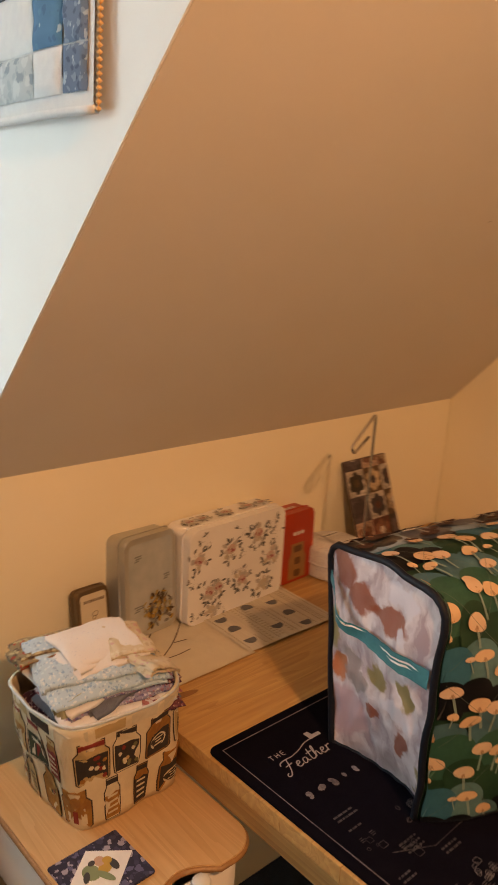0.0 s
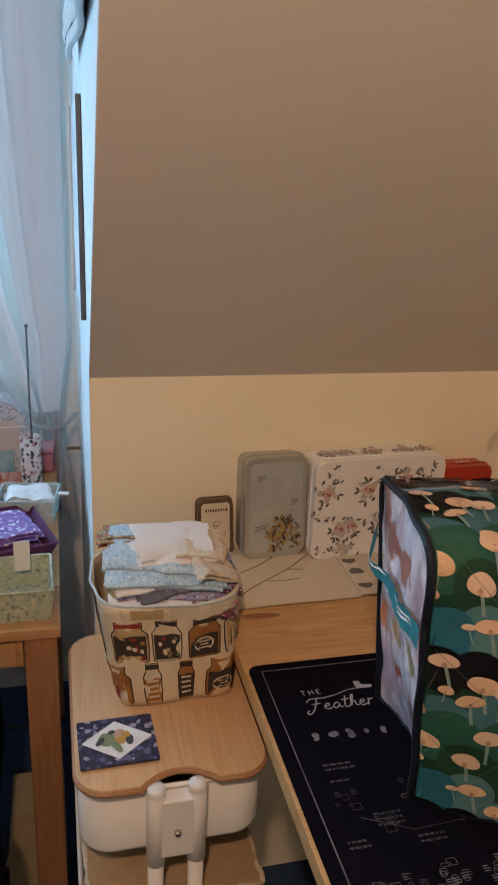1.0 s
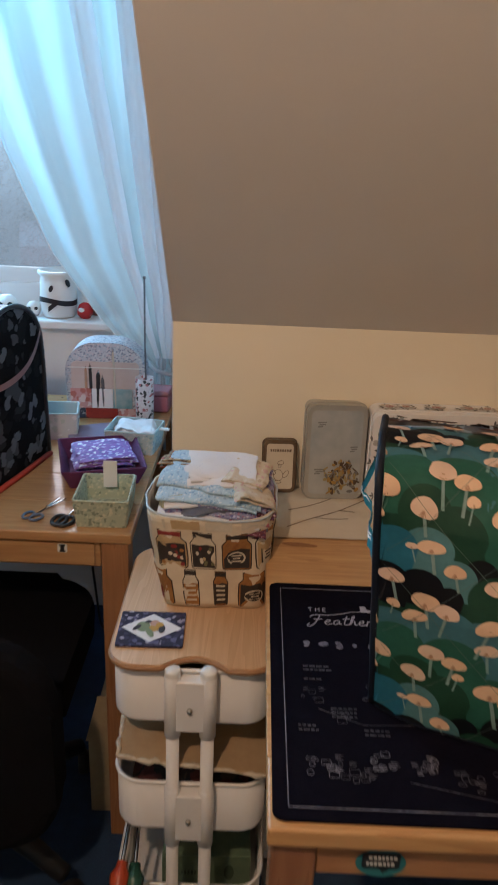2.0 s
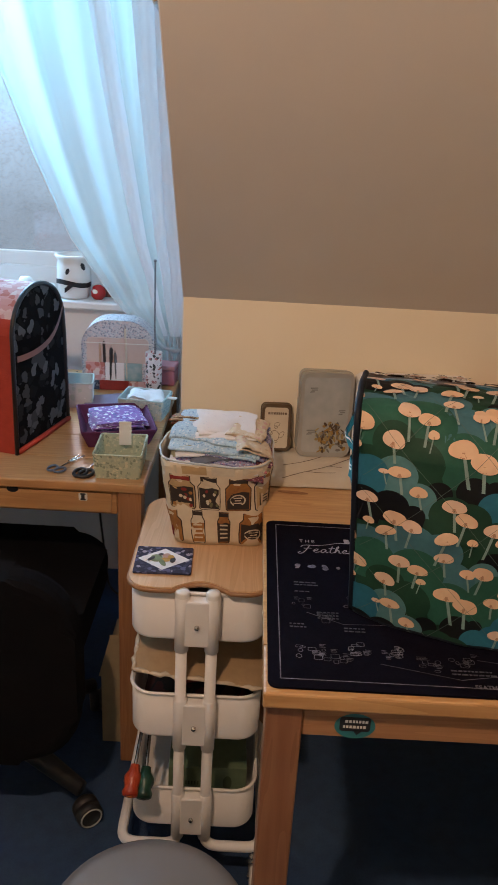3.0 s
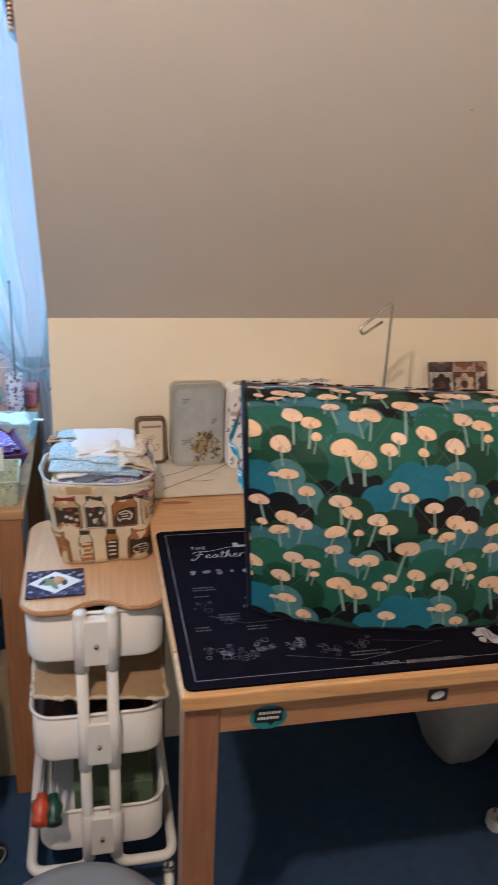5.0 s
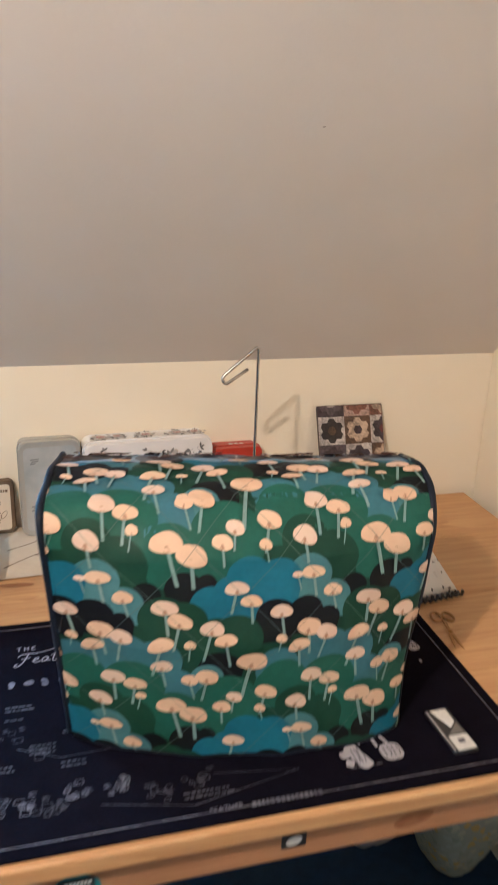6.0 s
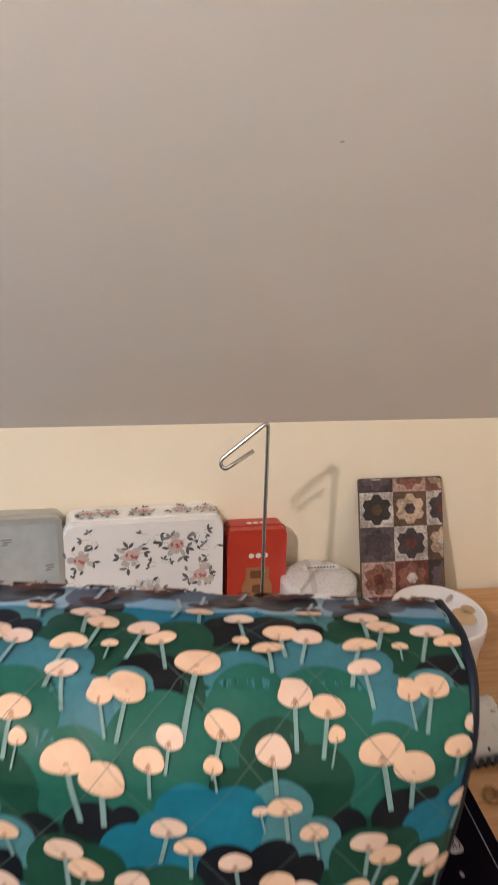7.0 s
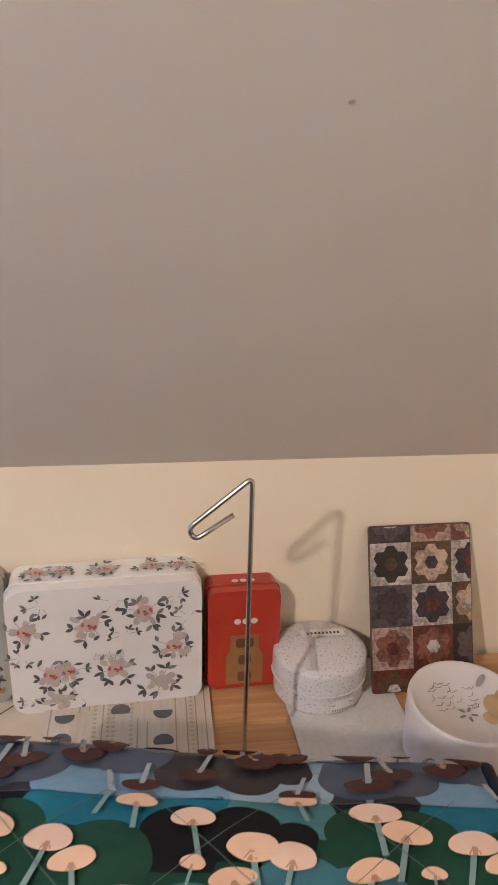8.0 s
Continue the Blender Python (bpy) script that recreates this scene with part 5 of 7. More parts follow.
fold_cols = [speckled("fold_white", (0.74, 0.73, 0.74), [(0.70, 0.66, 0.68), (0.76, 0.76, 0.78), (0.56, 0.60, 0.68), (0.74, 0.73, 0.74), (0.66, 0.64, 0.68)], 240, 0.85, 0.20), speckled("fold_blue", (0.40, 0.56, 0.68), [(0.22, 0.38, 0.56), (0.50, 0.66, 0.76), (0.62, 0.68, 0.72), (0.30, 0.42, 0.56)], 190, 0.85, 0.4), speckled("fold_plum", (0.14, 0.035, 0.05), [(0.26, 0.10, 0.12), (0.06, 0.03, 0.08), (0.50, 0.34, 0.36), (0.10, 0.025, 0.035)], 260, 0.85, 0.5), speckled("fold_lilac", (0.28, 0.27, 0.42), [(0.52, 0.52, 0.64), (0.14, 0.13, 0.30), (0.36, 0.20, 0.30)], 240, 0.85, 0.5), speckled("fold_brown", (0.26, 0.17, 0.09), [(0.45, 0.33, 0.18), (0.12, 0.07, 0.04), (0.40, 0.05, 0.03)], 140, 0.85, 0.5), speckled("fold_cream", (0.62, 0.53, 0.40), [(0.52, 0.42, 0.30), (0.60, 0.40, 0.36), (0.66, 0.60, 0.50)], 110, 0.85, 0.4), speckled("fold_rose", (0.36, 0.12, 0.13), [(0.58, 0.42, 0.42), (0.24, 0.07, 0.08), (0.56, 0.50, 0.52)], 120, 0.85, 0.5), surface("fold_slate", (0.10, 0.11, 0.15), (0.16, 0.17, 0.21), 80, 0.85, 0.4, 600), surface("fold_striped", (0.52, 0.50, 0.30), (0.20, 0.20, 0.16), 55, 0.85, 0.3, 600, stretch=(5, 0.1, 0.1))]


def folded(material, m, w, d, h, seed, label, puff=0.5, droop=0.0):
    """A folded piece of cloth: doubled layers with round folds in front and uneven edges that sag."""
    ob = thing("folded_cloth", label, "cloth", m, "cloth in the basket")
    layers = max(2, int(h / 0.0034))
    rr = random.Random(seed)
    for k in range(layers):
        z0, step = h * k / layers, h / layers
        dx, dy, sw, tw = rr.uniform(-0.007, 0.007), rr.uniform(-0.007, 0.007), rr.uniform(0.92, 1.05), rr.uniform(-0.07, 0.07)

        def f(u, v):
            # v runs round the fold: 0 to 0.5 is the lower leaf, 0.5 the fold in front, 0.5 to 1 the upper leaf
            back = abs(v - 0.5) * 2
            x, y = (u - 0.5) * w * sw + dx, (back - 0.5) * d * sw + dy
            x, y = x - tw * y, y + tw * x
            open_ = min(1, back / 0.08)
            half = step * 0.46 * math.sin(open_ * math.pi / 2) * (1 if v > 0.5 else -1)
            rumple = 0.006 * puff * noise.noise((x * 24 + seed, y * 24, 0.4 * k)) + 0.0030 * puff * noise.noise((x * 75 + seed, y * 75, k * 0.7))
            side = max(0, abs(u - 0.5) - 0.36)
            sag = droop * max(0, 0.45 - back) ** 2 * 0.25 + 0.30 * puff * side * side
            return Vector((x + 0.005 * noise.noise((y * 35, k, seed)), y + 0.006 * noise.noise((x * 28, k + 5, seed)), z0 + step * 0.5 + half + rumple - sag))
        part("layer", sheet(f, 30, 40), material, ob, smooth=True)
    return ob


BX, BY, BZ = 0.090, -0.228, LZ
# colour, width, depth, thickness, x, y, turn, tip, puff, droop
LOWER = ((5, 0.150, 0.130, 0.010, 0.0, 0.0, 3, 0, 0.4, 0), (7, 0.150, 0.130, 0.010, 0.004, -0.006, 2, 2, 0.5, 0), (4, 0.155, 0.125, 0.010, 0.004, -0.008, 4, 3, 0.6, 0), (2, 0.158, 0.130, 0.011, 0.006, -0.008, -3, 4, 0.7, 0), (6, 0.150, 0.120, 0.007, 0.010, -0.012, 8, 5, 0.8, 0))
UPPER = tuple((c, w_, d_, 0.0050, x_, -0.024 + 0.0034 * n, turn, 7 + 0.2 * n, 0.45 - 0.015 * n, 0.12) for n, (c, w_, d_, x_, turn) in enumerate(((7, 0.156, 0.122, 0.006, 4), (2, 0.152, 0.124, 0.014, 1), (6, 0.150, 0.118, 0.012, 8), (0, 0.158, 0.120, 0.008, -3), (2, 0.148, 0.116, 0.020, 6), (3, 0.156, 0.114, 0.010, -6), (7, 0.146, 0.110, 0.022, 9), (3, 0.166, 0.112, 0.016, -2), (0, 0.152, 0.106, 0.002, 3), (1, 0.160, 0.108, -0.006, -7), (1, 0.150, 0.100, 0.004, 5), (1, 0.142, 0.098, -0.010, -10), (0, 0.128, 0.088, 0.006, -3), (0, 0.112, 0.078, 0.014, 5))))
CLOTHS = ("white printed", "light blue", "plum printed", "lilac printed", "brown printed", "cream printed", "rose printed", "slate grey", "olive striped")
level = 0.108
for n, (c, w_, d_, h_, x_, y_, turn, tip, puff, droop) in enumerate(LOWER + UPPER):
    folded(fold_cols[c], pose(BX + x_, BY + y_, BZ + level, tip, (-1) ** n * 2.5 - 1, turn), w_, d_, h_, n + 1, "%s cloth folded in the fabric basket's pile" % CLOTHS[c], puff, droop)
    level += h_ * 0.82
folded(fold_cols[5], pose(BX + 0.066, BY - 0.010, BZ + 0.178, 6, 22, 14), 0.070, 0.095, 0.008, 31, "tan printed cloth scrap at the side of the basket's pile", 0.9)
folded(fold_cols[8], pose(BX - 0.066, BY - 0.040, BZ + 0.150, 70, 0, 10), 0.040, 0.05, 0.010, 37, "olive striped cloth tucked into the basket beside the pile", 0.6)
folded(fold_cols[4], pose(BX - 0.014, BY + 0.058, BZ + 0.187, -6, 0, -6), 0.150, 0.060, 0.014, 43, "brown printed cloth folded behind the basket's pile", 0.4)
folded(fold_cols[5], pose(BX + 0.056, BY + 0.016, BZ + 0.196, 8, 8, -8), 0.070, 0.080, 0.006, 47, "cream printed cloth near the top of the basket's pile", 0.5)

# ---- along the low wall: paper, tins, board, dish ----
paper_cream = surface("cream_paper", (0.66, 0.57, 0.43), (0.60, 0.51, 0.38), 30, 0.8, 0.3, 90)
paper_white = surface("lace_white_paper", (0.72, 0.70, 0.68), (0.62, 0.60, 0.58), 160, 0.85, 0.6, 400)
brown_ink, slate_ink = surface("brown_ink", (0.16, 0.10, 0.06), None, 90, 0.8), surface("slate_ink", (0.13, 0.13, 0.14), None, 90, 0.8)


def wavy(w, d, seed, nu=24, nv=16, amp=0.0012):
    """A sheet of paper lying with slight waves: corner at the origin, w along x and d along y."""
    return lambda a, b, lift=0.0: Vector((a, b, 0.0018 + amp * (1 + noise.noise((a * 14 + seed, b * 14, seed))) + lift))


def paper_sheet(name, label, m, w, d, material, seed):
    ob = thing(name, label, "paper", m, "paper on the table")
    f = wavy(w, d, seed)
    bm = sheet(lambda u, v: f(u * w, v * d), 24, 16)
    sheet(lambda u, v: f(u * w, v * d) - Vector((0, 0, 0.0009)), 24, 16, bm)
    part("sheet", bm, material, ob, smooth=True)
    return ob, f


TT = TZ
ob, f = paper_sheet("pattern_paper", "cream paper with brown branch lines on the table", pose(0.176, -0.212, TT, 0, 0, 1.0), 0.232, 0.195, paper_cream, 2.0)
bm = bmesh.new()
for line in ([(0.045, 0.10), (0.085, 0.12), (0.12, 0.145), (0.15, 0.175)], [(0.04, 0.035), (0.09, 0.075), (0.14, 0.105), (0.19, 0.15), (0.215, 0.18)], [(0.09, 0.075), (0.12, 0.07), (0.15, 0.072)], [(0.14, 0.105), (0.165, 0.10)]):
    scribble([(p.x, p.y) for p in bend([(x, y, 0) for x, y in line], 0.03, 5)], 0.0022, bm, f, 0.0007)
part("printed_branch", bm, brown_ink, ob)
ob, f = paper_sheet("pattern_paper", "cream printed paper with rows of dark cups on the table", pose(0.398, -0.205, TT + 0.0022, 0, 0, -1.0), 0.212, 0.188, surface("striped_paper", (0.66, 0.60, 0.50), (0.54, 0.47, 0.38), 40, 0.8, 0.2, 200, stretch=(6, 0.4, 1)), 5.0)
for x, y, half in ((0.026, 0.150, 0), (0.026, 0.112, 1), (0.026, 0.07, 0), (0.026, 0.03, 1), (0.096, 0.118, 0), (0.098, 0.04, 1), (0.148, 0.152, 0), (0.150, 0.112, 1), (0.15, 0.06, 0), (0.15, 0.02, 1)):
    bm = bmesh.new()
    pts = oval(x, y, 0.0125, 0.0125, 20)
    pts = [(px, min(py, y + 0.003)) if half else (px, max(py, y - 0.006)) for px, py in pts]
    patch(bm, pts, f, 0.0008)
    part("printed_cup", bm, slate_ink, ob)
tan_ink = surface("tan_ink", (0.42, 0.33, 0.22), None, 90, 0.8)
for x in (0.008, 0.044, 0.056, 0.074, 0.118, 0.130, 0.166, 0.180, 0.192, 0.204):
    part("printed_line", scribble([(x, 0.006), (x, 0.182)], 0.0016, bmesh.new(), f, 0.0006), tan_ink, ob)
lace_ink = surface("beige_ink", (0.52, 0.44, 0.33), None, 90, 0.8)
for x in (0.064, 0.081, 0.088, 0.110, 0.186):
    bm = bmesh.new()
    for i in range(22):
        patch(bm, oval(x, 0.012 + 0.0078 * i, 0.0028, 0.0026, 8), f, 0.0006)
    ob_line = part("lace_line", bm, lace_ink, ob)
    ob_line["kind"] = "stuff"
ob, f = paper_sheet("lace_cloth", "white lacy paper under the round tin on the table", pose(0.715, -0.215, TT, 0, 0, 2.0), 0.150, 0.20, paper_white, 9.0)


def tin_box(name, label, m, w, h, d, body_mat, lid_h, r, front_mat=None):
    """An upright rectangular tin: body, deeper lid at the front with a rolled edge."""
    ob = thing(name, label, "tin", m, "tins by the wall")
    stand = Matrix(((1, 0, 0, 0), (0, 0, -1, 0), (0, 1, 0, h / 2), (0, 0, 0, 1)))
    part("body", prism(rounded(w, h, r, 7), d - lid_h, pose(0, d, 0) @ stand, 0.0015), body_mat, ob, smooth=False)
    part("lid", prism(rounded(w + 0.002, h + 0.002, r, 7), lid_h, pose(0, lid_h, 0.001) @ stand, 0.003, 3), front_mat or body_mat, ob)
    rim = [(x, lid_h + 0.0005, z + h / 2 + 0.001) for x, z in rounded(w + 0.0035, h + 0.0035, r + 0.001, 7)]
    part("rolled_edge", tube(rim, 0.0013, 6, True), front_mat or body_mat, ob, smooth=True)
    face = plain_plane(Matrix(((1, 0, 0, 0), (0, 0, -1, 0.0), (0, 1, 0, 0), (0, 0, 0, 1))))
    return ob, face


tin_dull = surface("dull_tin", (0.48, 0.47, 0.43), (0.40, 0.40, 0.37), 25, 0.33, 0.05, 300, metal=0.35)
tin_bronze = surface("bronze_tin_edge", (0.20, 0.14, 0.085), (0.15, 0.10, 0.06), 25, 0.4, metal=0.5)
tin_cream = surface("cream_tin_print", (0.70, 0.62, 0.48), (0.64, 0.55, 0.42), 40, 0.4)
ob, face = tin_box("storybook_tin", "small cream tin with a bronze edge and a drawing", pose(0.203, -0.040, TT + 0.004, -8, 0, 3), 0.060, 0.099, 0.024, tin_bronze, 0.012, 0.009)
part("label", patch(bmesh.new(), rounded(0.050, 0.087, 0.006, 5, 0, 0.0505), face, 0.0006), tin_cream, ob)
bm = bmesh.new()
x = -0.018
while x < 0.018:
    w_ = random.Random(int(x * 9000) + 99).uniform(0.002, 0.0045)
    patch(bm, [(x, 0.079), (x + w_, 0.079), (x + w_, 0.084), (x, 0.084)], face, 0.001)
    x += w_ + 0.0015
for x, y, rx, ry, k in ((0.002, 0.058, 0.006, 0.004, 0.3), (0.0, 0.052, 0.003, 0.003, 0), (-0.002, 0.034, 0.009, 0.011, 0.2), (0.012, 0.036, 0.004, 0.008, -0.6), (-0.012, 0.040, 0.004, 0.006, 0.7), (-0.003, 0.021, 0.007, 0.003, 0)):
    o = oval(x, y, rx, ry, 14, k)
    scribble(o + [o[0]], 0.0009, bm, face, 0.001)
part("drawing", bm, brown_ink, ob)
tin_blue = surface("faded_blue_tin_print", (0.52, 0.54, 0.53), (0.36, 0.40, 0.41), 34, 0.30, 0.03, 300, metal=0.15)
ob, face = tin_box("picture_tin", "grey-blue tin with a faded picture of a small animal", pose(0.303, -0.058, TT + 0.004, -4, 0, 4), 0.108, 0.178, 0.056, tin_dull, 0.016, 0.014)
part("label", patch(bmesh.new(), rounded(0.094, 0.160, 0.009, 5, 0, 0.090), face, 0.0006), tin_blue, ob)
bm = bmesh.new()
rng = random.Random(3)
for i in range(120):
    patch(bm, oval(0.010 + rng.gauss(0, 0.016), 0.046 + rng.gauss(0, 0.014), rng.uniform(0.002, 0.0085), rng.uniform(0.0012, 0.0035), 8, rng.random() * 3), face, 0.0010 + 0.00003 * i, i % 4)
part("animal_print", bm, [surface("ink_ochre", (0.42, 0.25, 0.06), None, 90, 0.5), surface("ink_umber", (0.10, 0.06, 0.03), None, 90, 0.5), surface("ink_straw", (0.42, 0.33, 0.14), None, 90, 0.5), surface("ink_ash", (0.20, 0.20, 0.19), None, 90, 0.5)], ob)
faded_ink = surface("faded_ink", (0.25, 0.26, 0.26), None, 60, 0.5)
for name, x0, y0, wide in (("caption", -0.036, 0.146, 0.016), ("caption", -0.038, 0.056, 0.019), ("caption", 0.026, 0.100, 0.014)):
    bm = bmesh.new()
    for i in range(3):
        x1 = x0 + wide * (0.15 if i == 1 else 0.0)
        patch(bm, [(x1, y0 - 0.004 * i), (x1 + wide * (1 - 0.18 * i), y0 - 0.004 * i + 0.001), (x1 + wide * (1 - 0.2 * i), y0 - 0.004 * i + 0.0034), (x1 + 0.001, y0 - 0.004 * i + 0.0028)], face, 0.0011)
    part(name, bm, faded_ink, ob)

# rose tin
tin_white = surface("white_enamel_tin", (0.83, 0.82, 0.82), (0.79, 0.78, 0.78), 30, 0.3)
ob, face = tin_box("rose_tin", "white tin box printed with pink roses and grey leaves", pose(0.482, -0.074, TT + 0.002, -0.5, 0, 2.5), 0.238, 0.178, 0.068, tin_white, 0.018, 0.016)
rose_inks = [surface("rose_pink", (0.46, 0.15, 0.16), (0.36, 0.09, 0.10), 150, 0.45), surface("rose_blush", (0.66, 0.47, 0.43), None, 150, 0.45), surface("leaf_slate", (0.11, 0.115, 0.12), None, 150, 0.45), surface("petal_grey", (0.52, 0.50, 0.49), None, 150, 0.45), surface("rose_heart", (0.30, 0.07, 0.08), None, 150, 0.45), surface("petal_cream", (0.60, 0.53, 0.45), None, 150, 0.45), surface("leaf_grey", (0.24, 0.24, 0.25), None, 150, 0.45), surface("petal_shell", (0.64, 0.56, 0.54), None, 150, 0.45)]


def leaf(x, y, long, wide, turn):
    pts = [(long * t, wide * math.sin(math.pi * t)) for t in (0, 0.2, 0.45, 0.7, 0.9, 1)] + [(long * t, -wide * math.sin(math.pi * t)) for t in (0.9, 0.7, 0.45, 0.2)]
    return [(x + p * math.cos(turn) - q * math.sin(turn), y + p * math.sin(turn) + q * math.cos(turn)) for p, q in pts]


def bouquet(bm, f, cx, cy, s, rng, colour):
    """A printed rose with paler roses beside it, twigs and dark leaves; colour 2 gives leaves only, 3 a pale rose."""
    lift = 0.0006
    first = rng.random() * TAU
    for i in range(4 if colour == 2 else 6):
        a = first + TAU * i / 6 + rng.uniform(-0.3, 0.3)
        r = s * rng.uniform(0.7, 1.5)
        x, y = cx + r * math.cos(a), cy + r * math.sin(a) * 0.85
        scribble([(cx + 0.4 * (x - cx), cy + 0.4 * (y - cy)), (x, y)], 0.0005, bm, f, lift - 0.0001, 6)
        for k in range(rng.choice((1, 2, 3))):
            patch(bm, leaf(x, y, s * rng.uniform(0.55, 0.85), s * 0.15, a + (k - 1) * 1.1 + rng.uniform(-0.3, 0.3)), f, lift + 0.00004 * k, (2, 2, 6)[rng.randrange(3)])
    if colour == 2:
        return
    for i in range(9):
        a = rng.random() * TAU
        r = s * rng.uniform(0.5, 1.15)
        patch(bm, oval(cx + r * math.cos(a), cy + r * 0.8 * math.sin(a), s * rng.uniform(0.25, 0.42), s * rng.uniform(0.18, 0.3), 9, a), f, lift + 0.0002 + 0.00003 * i, (3, 5, 3, 7)[i % 4])
    core = (0, 1) if colour != 3 else (3, 5)
    patch(bm, oval(cx, cy, s * 0.60, s * 0.54, 14), f, lift + 0.0006, core[1])
    for i in range(9):
        a = TAU * i / 4.5 + rng.random()
        r = s * (0.42 if i < 5 else 0.22)
        patch(bm, oval(cx + r * math.cos(a), cy + r * math.sin(a), s * 0.20, s * 0.11, 8, a + 1.57), f, lift + 0.0007 + 0.00003 * i, core[i % 2] if i % 3 else 5)
    patch(bm, oval(cx, cy, s * 0.13, s * 0.10, 8), f, lift + 0.0011, 4 if colour != 3 else 3)


rng = random.Random(21)
for cx, cy, s, c in ((-0.099, 0.114, 0.013, 0), (-0.021, 0.117, 0.0145, 0), (0.048, 0.130, 0.0145, 0), (0.104, 0.117, 0.011, 2), (0.084, 0.080, 0.0145, 0), (-0.071, 0.053, 0.0135, 0), (-0.049, 0.057, 0.012, 0), (0.009, 0.054, 0.014, 0), (-0.064, 0.019, 0.012, 3), (-0.039, 0.021, 0.012, 2), (0.068, 0.031, 0.0145, 3), (0.010, 0.146, 0.010, 2), (0.086, 0.149, 0.010, 2), (-0.077, 0.147, 0.010, 2), (-0.099, 0.020, 0.009, 2), (-0.104, 0.080, 0.010, 2), (0.022, 0.100, 0.009, 2)):
    bm = bmesh.new()
    bouquet(bm, face, cx, cy * 1.085, s * 1.24, rng, c)
    part("rose", bm, rose_inks, ob)
tin_top = plain_plane(Matrix(((1, 0, 0, 0), (0, 1, 0, 0), (0, 0, 1, 0.1792), (0, 0, 0, 1))))
for cx, s in ((-0.085, 0.012), (-0.055, 0.010), (0.0, 0.012), (0.06, 0.011), (0.095, 0.010)):
    bm = bmesh.new()
    bouquet(bm, tin_top, cx, 0.044, s * 1.15, rng, 0)
    part("rose", bm, rose_inks, ob)
bm = bmesh.new()
for i in range(9):
    x = -0.016 + 0.0042 * i
    scribble([(x, 0.078), (x + 0.0018, 0.083 + 0.003 * (i % 4 == 0)), (x + 0.0032, 0.078)], 0.0008, bm, face, 0.0007)
scribble([(-0.018, 0.0755), (0.020, 0.0765)], 0.0006, bm, face, 0.0007)
part("faint_mark", bm, surface("lilac_grey_ink", (0.42, 0.40, 0.44), None, 60, 0.5), ob)

# red tin
tin_red = surface("red_enamel_tin", (0.46, 0.045, 0.020), (0.36, 0.03, 0.014), 20, 0.28, 0.03, 200)
ob, face = tin_box("red_tin", "red enamelled tin with a gold panel", pose(0.659, -0.054, TT + 0.003, -2, 0, 2), 0.094, 0.146, 0.050, tin_red, 0.016, 0.010)
part("panel", patch(bmesh.new(), [(-0.024, 0.006), (0.026, 0.006), (0.026, 0.050), (0.020, 0.062), (0.020, 0.082), (-0.018, 0.082), (-0.018, 0.062), (-0.024, 0.050)], face, 0.0006), surface("gold_print", (0.36, 0.19, 0.07), (0.26, 0.12, 0.045), 30, 0.35), ob, "dull gold printed panel")
dark_gold = surface("dark_gold_ink", (0.14, 0.06, 0.025), None, 60, 0.5)
for x in (-0.009, 0.002, 0.013):
    part("mark", patch(bmesh.new(), oval(x, 0.103, 0.0046, 0.0044, 16), face, 0.0008), white_ink, ob)
for y, rx, ry in ((0.018, 0.009, 0.0075), (0.044, 0.0085, 0.0075), (0.070, 0.012, 0.007)):
    part("panel_mark", patch(bmesh.new(), rounded(2 * rx, 2 * ry, 0.004, 4, 0.001, y), face, 0.0012), dark_gold, ob)
topf = plain_plane(Matrix(((1, 0, 0, 0), (0, 1, 0, 0.018), (0, 0, 1, 0.1468), (0, 0, 0, 1))))
for x in (-0.009, 0.002, 0.013):
    part("mark_on_top", patch(bmesh.new(), oval(x, 0.01, 0.0046, 0.0044, 16), topf, 0.0008), white_ink, ob)

# round dotted tin
dotted = speckled("dotted_tin_print", (0.70, 0.69, 0.70), [(0.50, 0.48, 0.55), (0.58, 0.50, 0.52), (0.45, 0.45, 0.52)], 230, 0.4, 0.30, 0.02)
ob = thing("round_tin", "round white dotted tin with a ribbon and a label", "tin", pose(0.760, -0.062, TT + 0.003))
part("body", lathe([(0.0, 0.0), (0.058, 0.0), (0.060, 0.003), (0.060, 0.050), (0.0, 0.050)], 48), dotted, ob, smooth=False)
part("lid", lathe([(0.0625, 0.030), (0.0625, 0.058), (0.061, 0.063), (0.052, 0.067), (0.0, 0.069)], 48), dotted, ob, smooth=True)
part("lid_edge", tube([(0.063 * math.cos(TAU * i / 48), 0.063 * math.sin(TAU * i / 48), 0.031) for i in range(48)], 0.0012, 6, True), dotted, ob, smooth=True)
round_face = lambda a, b, lift=0.0: Vector(((0.0630 + lift) * math.sin(a), -(0.0630 + lift) * math.cos(a), b))
bm = bmesh.new()
patch(bm, [(0.02, 0.008), (0.20, 0.008), (0.42, 0.008), (0.60, 0.008), (0.55, 0.024), (0.40, 0.026), (0.20, 0.026), (0.06, 0.024)], round_face, 0.0012, 0)
for i in range(10):
    scribble([(0.08 + 0.05 * i, 0.011), (0.10 + 0.05 * i, 0.011)], 0.003, bm, round_face, 0.0018, 1)
scribble([(0.06, 0.0185), (0.55, 0.0185)], 0.0012, bm, round_face, 0.0018, 1)
part("label", bm, [tin_white, slate_ink], ob, "pale printed label")
lid_face = plain_plane(pose(0, 0, 0.0695))
bm = patch(bmesh.new(), rounded(0.060, 0.016, 0.003, 3, 0.008, 0.022), lid_face, 0.0006, 0)
